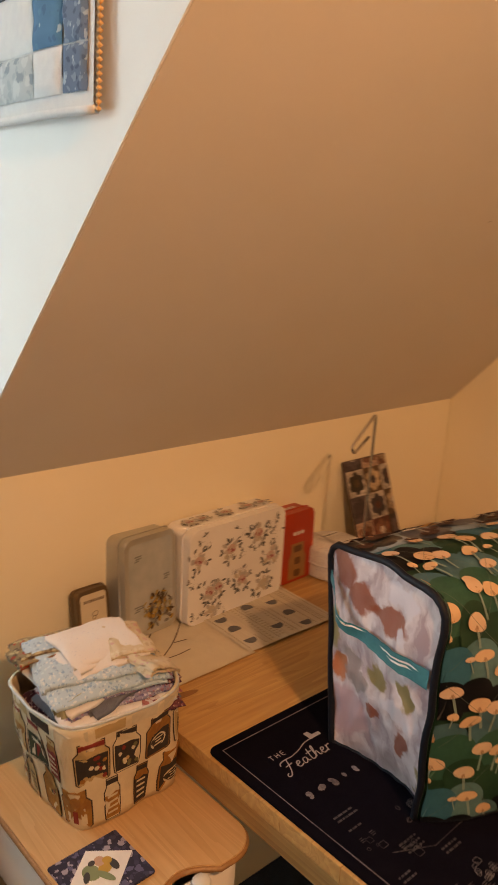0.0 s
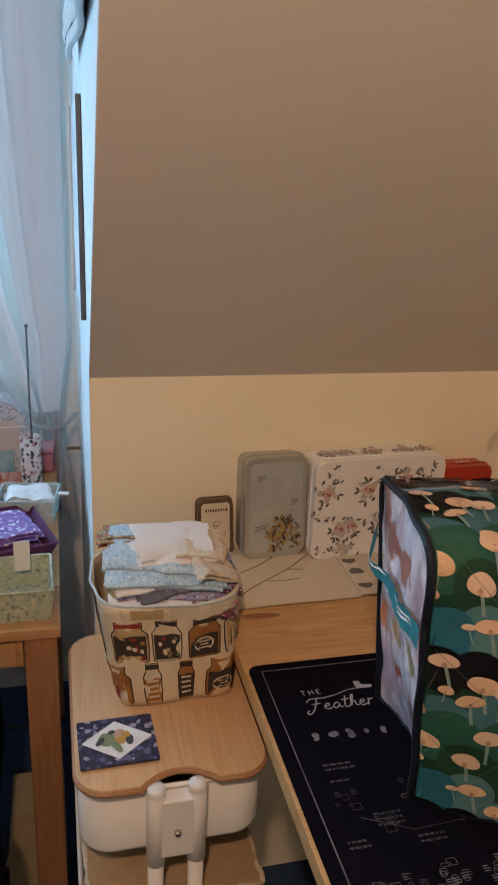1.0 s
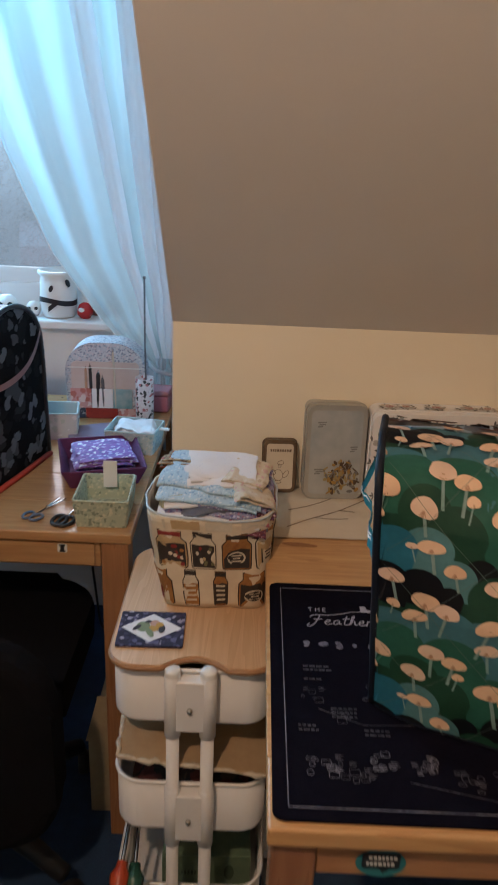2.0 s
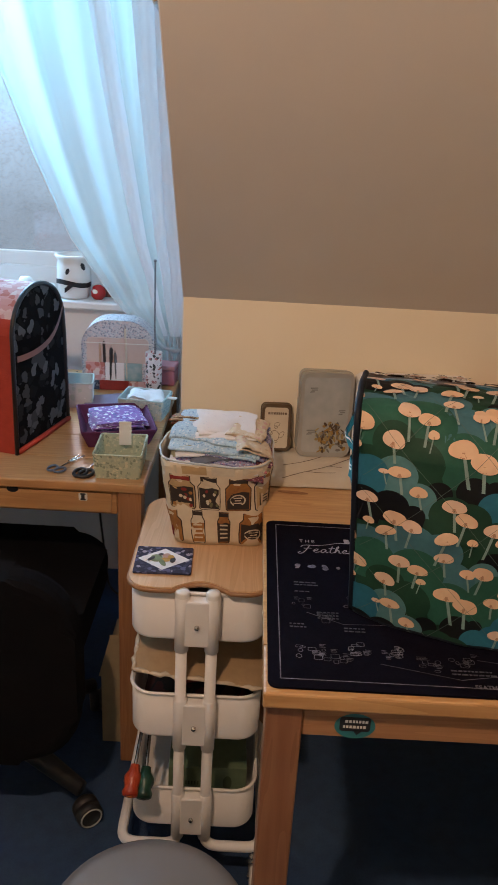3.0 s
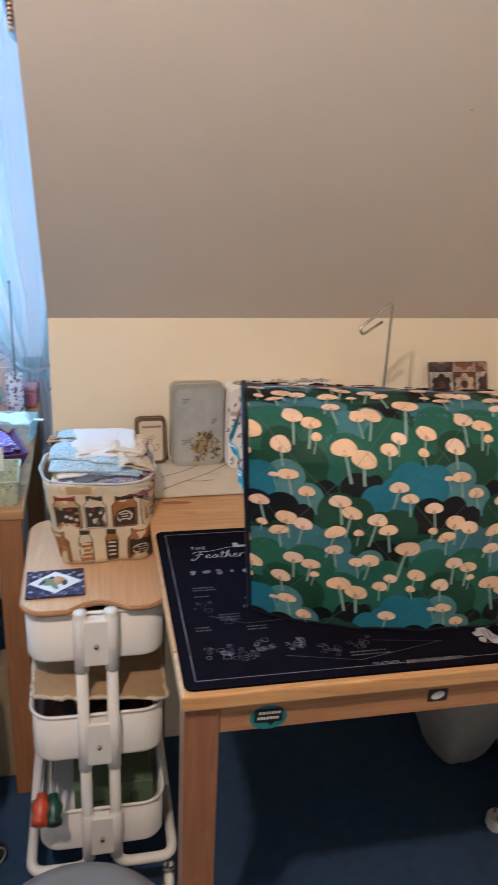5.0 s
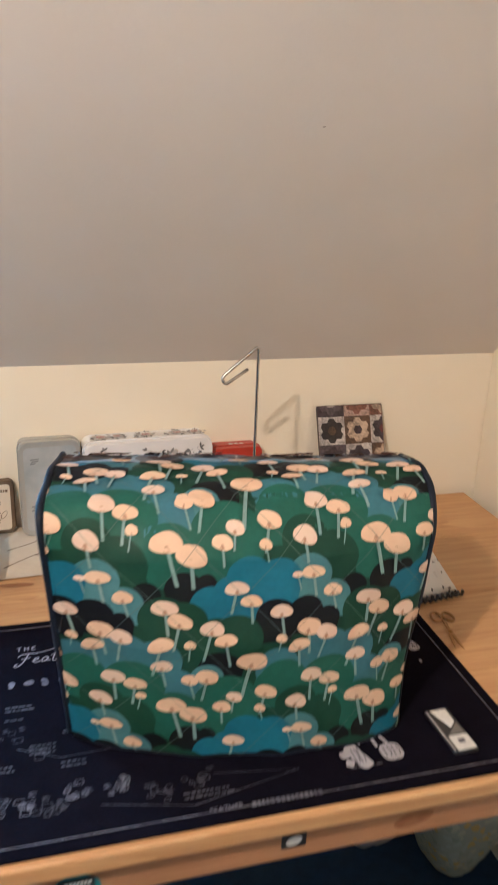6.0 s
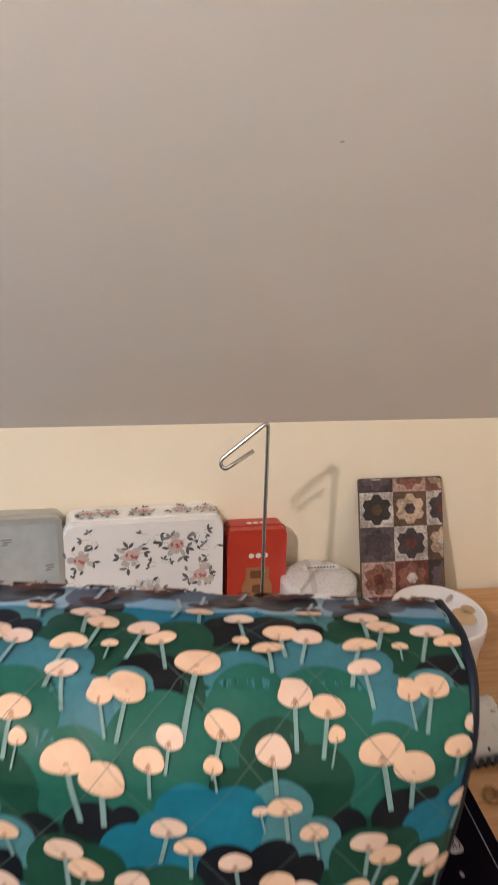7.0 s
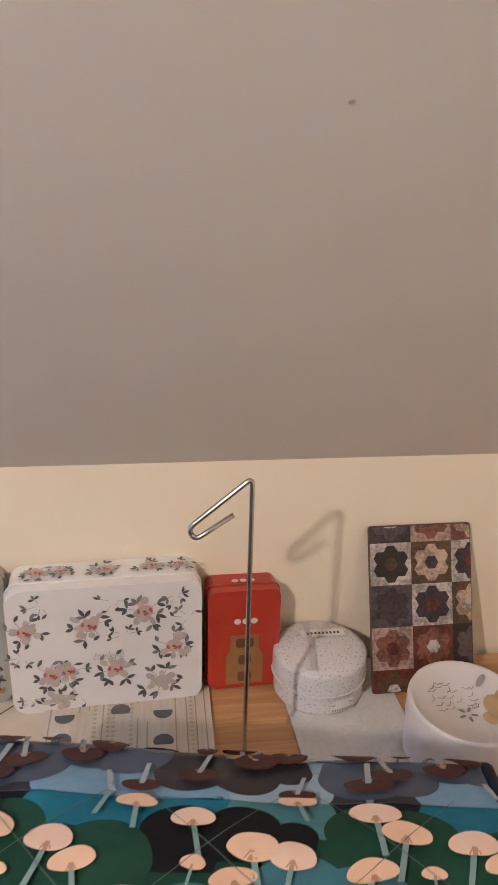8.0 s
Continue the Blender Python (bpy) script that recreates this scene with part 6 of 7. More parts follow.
for i in range(9):
    patch(bm, [(-0.014 + 0.0052 * i, 0.0185), (-0.011 + 0.0052 * i, 0.0185), (-0.011 + 0.0052 * i, 0.0235), (-0.014 + 0.0052 * i, 0.0235)], lid_face, 0.001, 1)
part("top_label", bm, [tin_white, slate_ink], ob, "pale printed label")
part("ribbon", scribble([(-0.012, 0.05), (-0.012, 0.0), (-0.020, -0.055)], 0.008, bmesh.new(), lid_face, 0.0008), surface("lilac_ribbon", (0.58, 0.56, 0.60), None, 60, 0.5), ob, "pale lilac ribbon")

# quilt-pattern board leaning on the wall
ob = thing("picture_board", "printed board of hexagon-flower patchwork leaning on the wall", "board", pose(0.902, -0.088, TT + 0.004, -21.5, 0, 0.5))
BW, BH = 0.144, 0.226
part("board", prism(rounded(BW, BH, 0.004, 3, 0, BH / 2), 0.004, Matrix(((1, 0, 0, 0), (0, 0, -1, 0.004), (0, 1, 0, 0), (0, 0, 0, 1))), 0.0006), surface("board_brown", (0.10, 0.065, 0.05), None, 40, 0.5), ob)
face = plain_plane(Matrix(((1, 0, 0, 0), (0, 0, -1, 0.0), (0, 1, 0, 0), (0, 0, 0, 1))))
quilt_inks = [surface("ink_%d" % i, c, tuple(v * 0.42 for v in c), 190, 0.5, spread=(0.42, 0.58)) for i, c in enumerate(((0.60, 0.54, 0.50), (0.030, 0.020, 0.018), (0.12, 0.065, 0.035), (0.56, 0.42, 0.30), (0.10, 0.075, 0.085), (0.055, 0.035, 0.045), (0.50, 0.34, 0.28), (0.14, 0.030, 0.024), (0.24, 0.10, 0.065)))]
cells = (((5, 4), (6, 8), (8, 3)), ((0, 1), (2, 3), (0, 5)), ((4, 5), (0, 5), (2, 3)), ((6, 8), (7, 8), (1, 4)), ((7, 2), (7, 8), (2, 1)))
cs = 0.057
for r, row in enumerate(cells):
    for c, (ground, flower) in enumerate(row):
        x0, y1 = -BW / 2 + 0.0015 + c * cs, BH - 0.0015 + (cs - 0.022) - r * cs
        x1, y0 = min(x0 + cs, BW / 2 - 0.0015), max(y1 - cs, 0.0015)
        ya = min(y1, BH - 0.0015)
        square = part("patch_square", patch(bmesh.new(), [(x0, y0), (x1, y0), (x1, ya), (x0, ya)], face, 0.0006), quilt_inks[ground], ob)
        fx, fy = x0 + cs / 2, y1 - cs / 2
        for k in range(7):
            a = TAU * k / 6 + 0.52
            px, py = (fx, fy) if k == 6 else (fx + 0.0165 * math.cos(a), fy + 0.0165 * math.sin(a))
            pts = [(min(max(px + 0.0098 * math.cos(TAU * j / 6), x0), x1), min(max(py + 0.0098 * math.sin(TAU * j / 6), y0), ya)) for j in range(6)]
            area = sum(p[0] * q[1] - p[1] * q[0] for p, q in zip(pts, pts[1:] + pts[:1]))
            if abs(area) > 1e-6:
                part("hexagon", patch(bmesh.new(), pts, face, 0.0011 + (0.0002 if k == 6 else 0.00002 * k)), quilt_inks[(0, 2, 5, 7)[(r + c) % 4] if k == 6 else flower], square)

# round dish-tin with a hare
ob = thing("round_tin", "round white tin with a grey hare on its lid", "tin", pose(0.906, -0.196, TT + 0.001, 3, 2, 0))
china = surface("white_china_print", (0.74, 0.71, 0.71), (0.68, 0.65, 0.66), 25, 0.35)
part("body", lathe([(0.0, 0.0), (0.064, 0.0), (0.067, 0.003), (0.068, 0.066), (0.0, 0.066)], 48), china, ob)
part("lid", lathe([(0.0705, 0.050), (0.0712, 0.076), (0.0695, 0.081), (0.066, 0.080), (0.064, 0.0765), (0.0, 0.0765)], 48), china, ob, smooth=True)
face = plain_plane(pose(0, 0, 0.0765, 0, 0, -12))
bm = bmesh.new()
rng = random.Random(8)
for i in range(26):
    x, y = rng.uniform(-0.05, 0.005), rng.uniform(-0.02, 0.03)
    a = rng.uniform(-0.6, 0.9)
    scribble([(x, y), (x + 0.006 * math.cos(a), y + 0.006 * math.sin(a)), (x + 0.012 * math.cos(a + 0.5), y + 0.012 * math.sin(a + 0.5))], 0.0011, bm, face, 0.0006 + 0.00003 * i, i % 2)
for x, y, rx, ry, t in ((0.036, -0.004, 0.018, 0.022, 0.2), (0.046, 0.016, 0.011, 0.012, 0), (0.022, -0.024, 0.008, 0.010, 0.5)):
    patch(bm, oval(x, y, rx, ry, 16, t), face, 0.0016, 2)
patch(bm, oval(0.022, 0.040, 0.004, 0.014, 12, -0.5), face, 0.0019, 1)
for i in range(5):
    a = TAU * i / 5
    patch(bm, oval(-0.004 + 0.008 * math.cos(a), -0.022 + 0.008 * math.sin(a), 0.0045, 0.002, 8, a), face, 0.0021, 0)
part("hare_print", bm, [surface("ink_soft_grey", (0.24, 0.23, 0.24), None, 60, 0.5), surface("ink_mid_grey", (0.44, 0.42, 0.44), None, 60, 0.5), surface("ink_sand", (0.55, 0.40, 0.22), None, 60, 0.5)], ob)

# hook stand behind the cover
ob = thing("hook_stand", "bright steel wire stand with a bent hook", "stand", pose(0.637, -0.231, TZ + 0.0006))
part("base", lathe([(0.0, 0.0), (0.045, 0.0), (0.046, 0.003), (0.044, 0.006), (0.0, 0.007)], 32), steel, ob, smooth=True)
H = 1.138 - TZ
part("wire", tube([(0, 0, 0.006)] + bend([(0, 0, 0.05), (0.0, 0, H), (-0.062, -0.004, H - 0.050), (-0.056, -0.006, H - 0.062), (-0.018, -0.004, H - 0.037)], 0.008, 5), 0.0026, 10), steel, ob, smooth=True)

# pyramid pouch and small scissors
lace = speckled("white_lace_print", (0.70, 0.67, 0.63), [(0.05, 0.04, 0.04), (0.62, 0.58, 0.54), (0.70, 0.67, 0.63), (0.66, 0.62, 0.58)], 85, 0.8, 0.32)
ob = thing("pyramid_pouch", "white pyramid-shaped fabric pouch with a black trim", "pouch", pose(0.902, -0.385, TZ + 0.0005, 0, 0, 8))
bm = bmesh.new()
base = [bm.verts.new(p) for p in ((-0.052, -0.036, 0.0), (0.050, -0.034, 0.0), (0.054, 0.040, 0.0), (-0.05, 0.042, 0.0))]
tip = [bm.verts.new(p) for p in ((-0.014, 0.0, 0.076), (0.004, 0.002, 0.078))]
bm.faces.new(base[::-1])
bm.faces.new((base[0], base[1], tip[1], tip[0]))
bm.faces.new((base[1], base[2], tip[1]))
bm.faces.new((base[2], base[3], tip[0], tip[1]))
bm.faces.new((base[3], base[0], tip[0]))
bmesh.ops.subdivide_edges(bm, edges=bm.edges[:], cuts=3, use_grid_fill=True, smooth=0.35)
bmesh.ops.bevel(bm, geom=[e for e in bm.edges if e.calc_face_angle(0) > 0.5], offset=0.003, segments=2, affect="EDGES")
part("body", bm, lace, ob, smooth=True)
trim = [(-0.053 + 0.104 * i / 40, -0.0385 + 0.003 * math.sin(i * 1.6), 0.007 + 0.004 * math.cos(i * 1.6)) for i in range(41)]
part("trim", tube(trim, 0.0028, 6), black_ink, ob, "black scalloped trim", smooth=True)


def scissors(name, label, m, length, blade_mat, handle_mat):
    ob = thing(name, label, "scissors", m, "scissors")
    for s in (1, -1):
        z = 0.0015 + 0.0016 * (s > 0)
        arm = [(s * 0.0035, -0.004), (s * 0.0075, -length * 0.28), (s * 0.011, -length * 0.33), (s * 0.006, -length * 0.26), (-s * 0.001, 0.004), (-s * 0.0015, length * 0.40), (s * 0.0004, length * 0.46), (s * 0.004, length * 0.08)]
        part("blade", prism(arm if s > 0 else arm[::-1], 0.0014, pose(0, 0, z - 0.0007, 0, 0, -s * 9)), blade_mat, ob)
        c, sn = math.cos(radians(-s * 9)), math.sin(radians(-s * 9))
        cx, cy = s * 0.016, -length * 0.40
        ring = [((cx + length * 0.085 * math.cos(TAU * i / 20)) * c - (cy + length * 0.13 * math.sin(TAU * i / 20)) * sn, (cx + length * 0.085 * math.cos(TAU * i / 20)) * sn + (cy + length * 0.13 * math.sin(TAU * i / 20)) * c, 0.0035) for i in range(20)]
        part("handle", tube(ring, length * 0.024, 8, True), handle_mat, ob, smooth=True)
    part("pivot", lathe([(0.0, 0.0062), (0.003, 0.0058), (0.003, 0.0), (0.0, 0.0)], 10), blade_mat, ob)
    return ob


brass = surface("antique_brass", (0.46, 0.27, 0.10), (0.30, 0.16, 0.06), 60, 0.4, metal=0.8)
scissors("scissors", "small antique brass embroidery scissors on the table", pose(0.881, -0.512, TZ + 0.0004, 0, 0, 170), 0.095, brass, brass)

# ---- under the table ----
bag_plastic = surface("cloudy_plastic", (0.36, 0.35, 0.34), (0.30, 0.29, 0.29), 20, 0.5, 0.3, 60)
ob = thing("storage_bag", "cloudy white plastic bag of wadding under the table", "bag", pose(0.965, -0.15, FLOOR))


def blob(rx, ry, h, seed, n=48, k=28, sharp=2.6):
    bm = bmesh.new()
    rings = []
    for j in range(k + 1):
        t = j / k
        ring = []
        for i in range(n):
            a = TAU * i / n
            c, s = math.cos(a), math.sin(a)
            r = (math.sin(math.pi * min(0.98, 0.06 + 0.90 * t)) ** 0.45) / ((abs(c) ** sharp + abs(s) ** sharp) ** (1 / sharp))
            wob = 1 + 0.13 * noise.noise((c * 1.7 + seed, s * 1.7, t * 2.2)) + 0.06 * abs(noise.noise((c * 4 + seed, s * 4, t * 5))) + 0.03 * noise.noise((c * 9 + seed, s * 9, t * 10))
            ring.append(bm.verts.new((rx * r * wob * c, ry * r * wob * s, h * t)))
        rings.append(ring)
    for a, b in zip(rings, rings[1:]):
        for i in range(n):
            bm.faces.new((a[i], a[(i + 1) % n], b[(i + 1) % n], b[i]))
    bm.faces.new(rings[0][::-1])
    bm.faces.new(rings[-1])
    return bm


part("sack", blob(0.105, 0.11, 0.36, 2.0), bag_plastic, ob, smooth=True)
part("knot", tube([(0, 0, 0.35), (0.01, 0.0, 0.38), (-0.01, 0.01, 0.41)], [0.02, 0.008, 0.018], 10), bag_plastic, ob, smooth=True)
sage = speckled("sage_print", (0.30, 0.32, 0.26), [(0.40, 0.38, 0.28), (0.24, 0.28, 0.22), (0.46, 0.33, 0.12), (0.33, 0.35, 0.30)], 60, 0.7, 0.45)
ob = thing("tote_bag", "slumped sage printed bag under the table", "bag", pose(1.115, -0.27, FLOOR, 0, 0, 12))
part("sack", blob(0.095, 0.10, 0.40, 6.0), sage, ob, smooth=True)
part("handle", tube(bend([(-0.06, -0.05, 0.38), (-0.05, -0.07, 0.47), (0.05, -0.07, 0.47), (0.06, -0.05, 0.38)], 0.03), 0.007, 8), sage, ob, smooth=True)
ob = thing("mains_plug", "white mains plug with its cable on the carpet", "plug", pose(0.957, -0.400, FLOOR, 0, 0, 20))
part("body", prism(rounded(0.046, 0.046, 0.014, 6), 0.030, pose(0, 0, 0.004), 0.006, 3), white_plastic, ob)
for x, y in ((0.0, 0.012), (-0.011, -0.008), (0.011, -0.008)):
    part("pin", box(x - 0.002, x + 0.002, y - 0.003, y + 0.003, 0.033, 0.046, 0.0006), brass, ob)
part("cable", tube(bend([(0.02, 0.0, 0.015), (0.05, 0.012, 0.012), (0.11, 0.010, 0.006), (0.19, -0.05, 0.006), (0.26, -0.09, 0.006)], 0.03), 0.0045, 8), white_plastic, ob, smooth=True)

# ---- cheek wall: quilt and picture ----
q_inks = [surface("q_white", (0.70, 0.70, 0.70), (0.62, 0.62, 0.64), 90, 0.9, 0.4, 700), speckled("q_blue", (0.03, 0.17, 0.30), [(0.28, 0.42, 0.50), (0.025, 0.13, 0.25), (0.035, 0.20, 0.33), (0.03, 0.16, 0.28)], 75, 0.9, 0.3), speckled("q_navy_sprig", (0.10, 0.16, 0.25), [(0.32, 0.40, 0.48), (0.06, 0.10, 0.17), (0.18, 0.26, 0.35)], 130, 0.9, 0.4), speckled("q_grey_sprig", (0.42, 0.46, 0.48), [(0.24, 0.30, 0.34), (0.50, 0.54, 0.55), (0.34, 0.40, 0.43)], 90, 0.9, 0.5), speckled("q_black", (0.05, 0.055, 0.07), [(0.09, 0.09, 0.11), (0.04, 0.045, 0.06)], 40, 0.9, 0.6)]
quilt = thing("wall_quilt", "small blue and white patchwork quilt hanging on the white wall", "quilt", pose(-0.003, 0, 0))
QY0, QY1, QZ0, QZ1 = -0.385, 0.10, 1.532, 2.06
QW, QH = QY1 - QY0, QZ1 - QZ0


def quilt_at(u, v, lift=0.0):
    """u runs from the window side to the room side, v from the hem upwards."""
    y, z = QY1 - u * QW, QZ0 + v * QH
    curl = 0.005 * (1 - v) ** 3 * (1 - u) + 0.004 * math.sin(u * 9 + v * 2) * (1 - v)
    return Vector((-0.010 - curl - lift, y, z - 0.010 * (1 - u) ** 2 * (1 - v)))


bm = sheet(lambda u, v: quilt_at(u, v), 30, 30)
sheet(lambda u, v: quilt_at(u, v, -0.007), 30, 30, bm)
part("backing", bm, q_inks[0], quilt, smooth=True)
across = (0.02, 0.12, 0.22, 0.42, 0.53, 0.78, 0.90, 0.985)
upward = (0.028, 0.108, 0.212, 0.33, 0.45, 0.60, 0.78, 0.97)
cols, rows = len(across) - 1, 7
for c in range(cols):
    for r in range(rows):
        if c == cols - 1:
            mat_i = 2
        elif c == cols - 2:
            mat_i = (0, 1)[r % 2]
        elif c == cols - 3:
            mat_i = (3, 0, 4, 0, 3, 4, 0)[r]
        else:
            mat_i = (0, 1, 3, 0, 2, 4)[(r * 5 + c * 3) % 6]
        u0, u1 = across[c], across[c + 1]
        v0, v1 = upward[r], upward[r + 1]
        g = 0.0012
        part("patch", sheet(lambda u, v: quilt_at(u0 + g + (u1 - u0 - 2 * g) * u, v0 + g + (v1 - v0 - 2 * g) * v, 0.0012 + 0.0025 * (min(u, 1 - u, v, 1 - v) > 0.01) + 0.002 * noise.noise((u * 2 + c * 5, v * 3, r))), 8, 8), q_inks[mat_i], quilt, smooth=True)
edge = [quilt_at(i / 30, 0.0, -0.003) for i in range(31)]
part("hem_binding", tube(edge, 0.0045, 8), q_inks[0], quilt, "white quilt binding", smooth=True)
bm = bmesh.new()
for i in range(92):
    p = quilt_at(1.0, i / 91, -0.003)
    merge(bm, lathe([(0.0, -0.003), (0.0034, 0.0), (0.0, 0.003)], 8, Matrix.Translation(p + Vector((0, -0.004, 0)))))
part("pompom_trim", bm, surface("orange_trim", (0.72, 0.42, 0.20), None, 80, 0.9), quilt, "orange picot trim", smooth=True)
quilt.children[-1]["kind"] = "stuff"
pic = thing("framed_print", "narrow dark framed print hanging on the white wall", "picture", pose(-0.0025, 0, 0))
FY0, FY1, FZ0, FZ1 = 0.040, 0.36, 1.142, 1.472
frame_dark = surface("dark_frame_wood", (0.10, 0.11, 0.13), (0.05, 0.055, 0.065), 60, 0.5)
part("frame_side", box(-0.008, 0.0, FY0, FY0 + 0.0045, FZ0, FZ1, 0.001), frame_dark, pic)
part("frame_side", box(-0.011, 0.0, FY1 - 0.014, FY1, FZ0, FZ1, 0.001), surface("pale_frame_wood", (0.6, 0.6, 0.6), None, 40, 0.5), pic)
part("print_sheet", box(-0.007, -0.002, FY0 + 0.0050, FY1 - 0.0145, FZ0 + 0.002, FZ1 - 0.002), speckled("faded_print", (0.60, 0.62, 0.64), [(0.50, 0.53, 0.56), (0.66, 0.67, 0.68), (0.42, 0.45, 0.50)], 22, 0.6, 0.5), pic)

# ---- a scuff on the sloping ceiling ----
sx, sy = 0.671, -0.379
nrm = Vector((0, -RISE, -1)).normalized()
e2 = Vector((0, -1, RISE)).normalized()
slope_face = lambda a, b, lift=0.0: Vector((sx, sy, KNEE - RISE * sy)) + Vector((a, 0, 0)) + e2 * b + nrm * lift
scuff = part("scuff_mark", patch(bmesh.new(), oval(0, 0, 0.0024, 0.0016, 12, 0.3), slope_face, 0.0006), surface("grey_scuff", (0.46, 0.41, 0.37), None, 60, 0.8), bpy.data.objects["ceiling_slope_east"])

# ---- desk in the dormer ----
desk = thing("desk", "old pine desk with a drawer standing in the dormer", "desk")
DX1, DX0, DY0, DY1, DZ = -0.060, -1.20, -0.142, 0.62, 0.700
pine_old = wood("old_pine", (0.54, 0.31, 0.14), (0.40, 0.20, 0.08), "X", rough=0.30)
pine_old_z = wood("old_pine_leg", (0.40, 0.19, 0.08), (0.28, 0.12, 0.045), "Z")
for i in range(6):
    y0, y1 = DY0 + (DY1 - DY0) * i / 6, DY0 + (DY1 - DY0) * (i + 1) / 6
    part("top_plank", box(DX0, DX1, y0 + 0.0002, y1 - 0.0002, DZ - 0.020, DZ - 0.0003 * (i % 2), 0.003 if i == 0 else 0.0008), pine_old, desk)
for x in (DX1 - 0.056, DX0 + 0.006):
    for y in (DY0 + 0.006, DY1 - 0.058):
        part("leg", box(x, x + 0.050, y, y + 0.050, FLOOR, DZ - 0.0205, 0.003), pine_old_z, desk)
part("apron", box(DX0 + 0.058, DX1 - 0.058, DY0 + 0.014, DY0 + 0.034, DZ - 0.076, DZ - 0.0205, 0.002), pine_old, desk)
part("apron", box(DX1 - 0.045, DX1 - 0.024, DY0 + 0.058, DY1 - 0.06, DZ - 0.076, DZ - 0.0205, 0.002), pine_old, desk)
part("apron", box(DX0 + 0.058, DX1 - 0.058, DY1 - 0.05, DY1 - 0.03, DZ - 0.076, DZ - 0.0205, 0.002), pine_old, desk)
dfront = plain_plane(Matrix(((1, 0, 0, 0), (0, 0, -1, DY0 + 0.014), (0, 1, 0, 0), (0, 0, 0, 1))))
drawer = part("drawer", box(-0.62, -0.128, DY0 + 0.008, DY0 + 0.0135, DZ - 0.070, DZ - 0.027, 0.0015), pine_old, desk)
part("finger_hole", patch(bmesh.new(), oval(-0.330, 0.674, 0.012, 0.008, 18), dfront, 0.0068), black_ink, desk)
reel = thing("sticker", "small cotton-reel sticker on the desk's drawer", "sticker")
bm = patch(bmesh.new(), rounded(0.018, 0.018, 0.003, 3, -0.186, 0.664), dfront, 0.0068, 0)
for z, w in ((0.670, 0.011), (0.658, 0.011)):
    patch(bm, rounded(w, 0.004, 0.001, 2, -0.186, z), dfront, 0.0074, 1)
patch(bm, rounded(0.007, 0.010, 0.001, 2, -0.186, 0.664), dfront, 0.0076, 1)
part("print", bm, [white_ink, black_ink], reel)

# red machine cover on the desk
red_quilt = surface("red_quilted_cloth", (0.42, 0.045, 0.02), (0.33, 0.03, 0.014), 60, 0.7, 0.4, 400)
black_floral = speckled("black_floral_cloth", (0.004, 0.004, 0.005), [(0.055, 0.055, 0.058), (0.02, 0.02, 0.021), (0.10, 0.10, 0.105), (0.008, 0.008, 0.009)], 34, 1.0, 0.50)
black_floral.node_tree.nodes["Principled BSDF"].inputs["Specular IOR Level"].default_value = 0.1
pink_top = speckled("pink_printed_cloth", (0.52, 0.28, 0.28), [(0.60, 0.42, 0.42), (0.42, 0.14, 0.12), (0.62, 0.52, 0.52)], 55, 0.8, 0.5)
ob = thing("machine_cover", "red quilted machine cover with a black floral side on the desk", "cover", pose(-0.352, -0.022, DZ, 0, 0, -14))
RW, RD, RH = 0.40, 0.235, 0.350


def arch(n=22):
    pts = [(0.0, 0.0), (0.006, RH * 0.62)]
    for i in range(1, n):
        a = math.pi * (1 - i / n)
        pts.append((RD * 0.5 + RD * 0.475 * math.cos(a), RH * 0.66 + RH * 0.34 * math.sin(a) ** 0.75))
    return pts + [(RD - 0.004, RH * 0.62), (RD, 0.0)]


pts = arch()
bm = bmesh.new()
left = [bm.verts.new((-RW, y, z)) for y, z in pts]
right = [bm.verts.new((-0.001, y, z)) for y, z in pts]
for i in range(len(pts) - 1):
    bm.faces.new((left[i], right[i], right[i + 1], left[i + 1])).material_index = 0 if pts[i][1] < RH * 0.80 else 1
bm.faces.new(left)
part("shell", bm, [red_quilt, pink_top], ob, smooth=False)
bm = bmesh.new()
mid = bm.verts.new((0.008, RD * 0.5, RH * 0.45))
ring = [bm.verts.new((0.0, y, z)) for y, z in pts]
for i in range(len(pts)):
    bm.faces.new((mid, ring[i], ring[(i + 1) % len(pts)]))
bmesh.ops.subdivide_edges(bm, edges=bm.edges[:], cuts=2, use_grid_fill=True)
part("side_panel", bm, black_floral, ob, "black and grey floral side", smooth=True)
part("piping", tube([(0.001, y, z) for y, z in pts], 0.005, 8), black_ink, ob, smooth=True)
part("bottom_trim", tube([(0.004, 0.0, 0.006), (0.006, RD * 0.5, 0.006), (0.004, RD, 0.006)], 0.006, 8), red_quilt, ob, smooth=True)
part("strap", sheet(lambda u, v: Vector((0.006 + 0.018 * math.sin(math.pi * u), 0.015 + u * (RD - 0.03), RH * 0.58 + 0.013 * v + 0.075 * u * u)), 14, 2), surface("taupe_strap", (0.22, 0.11, 0.10), None, 60, 0.8), ob, smooth=True)


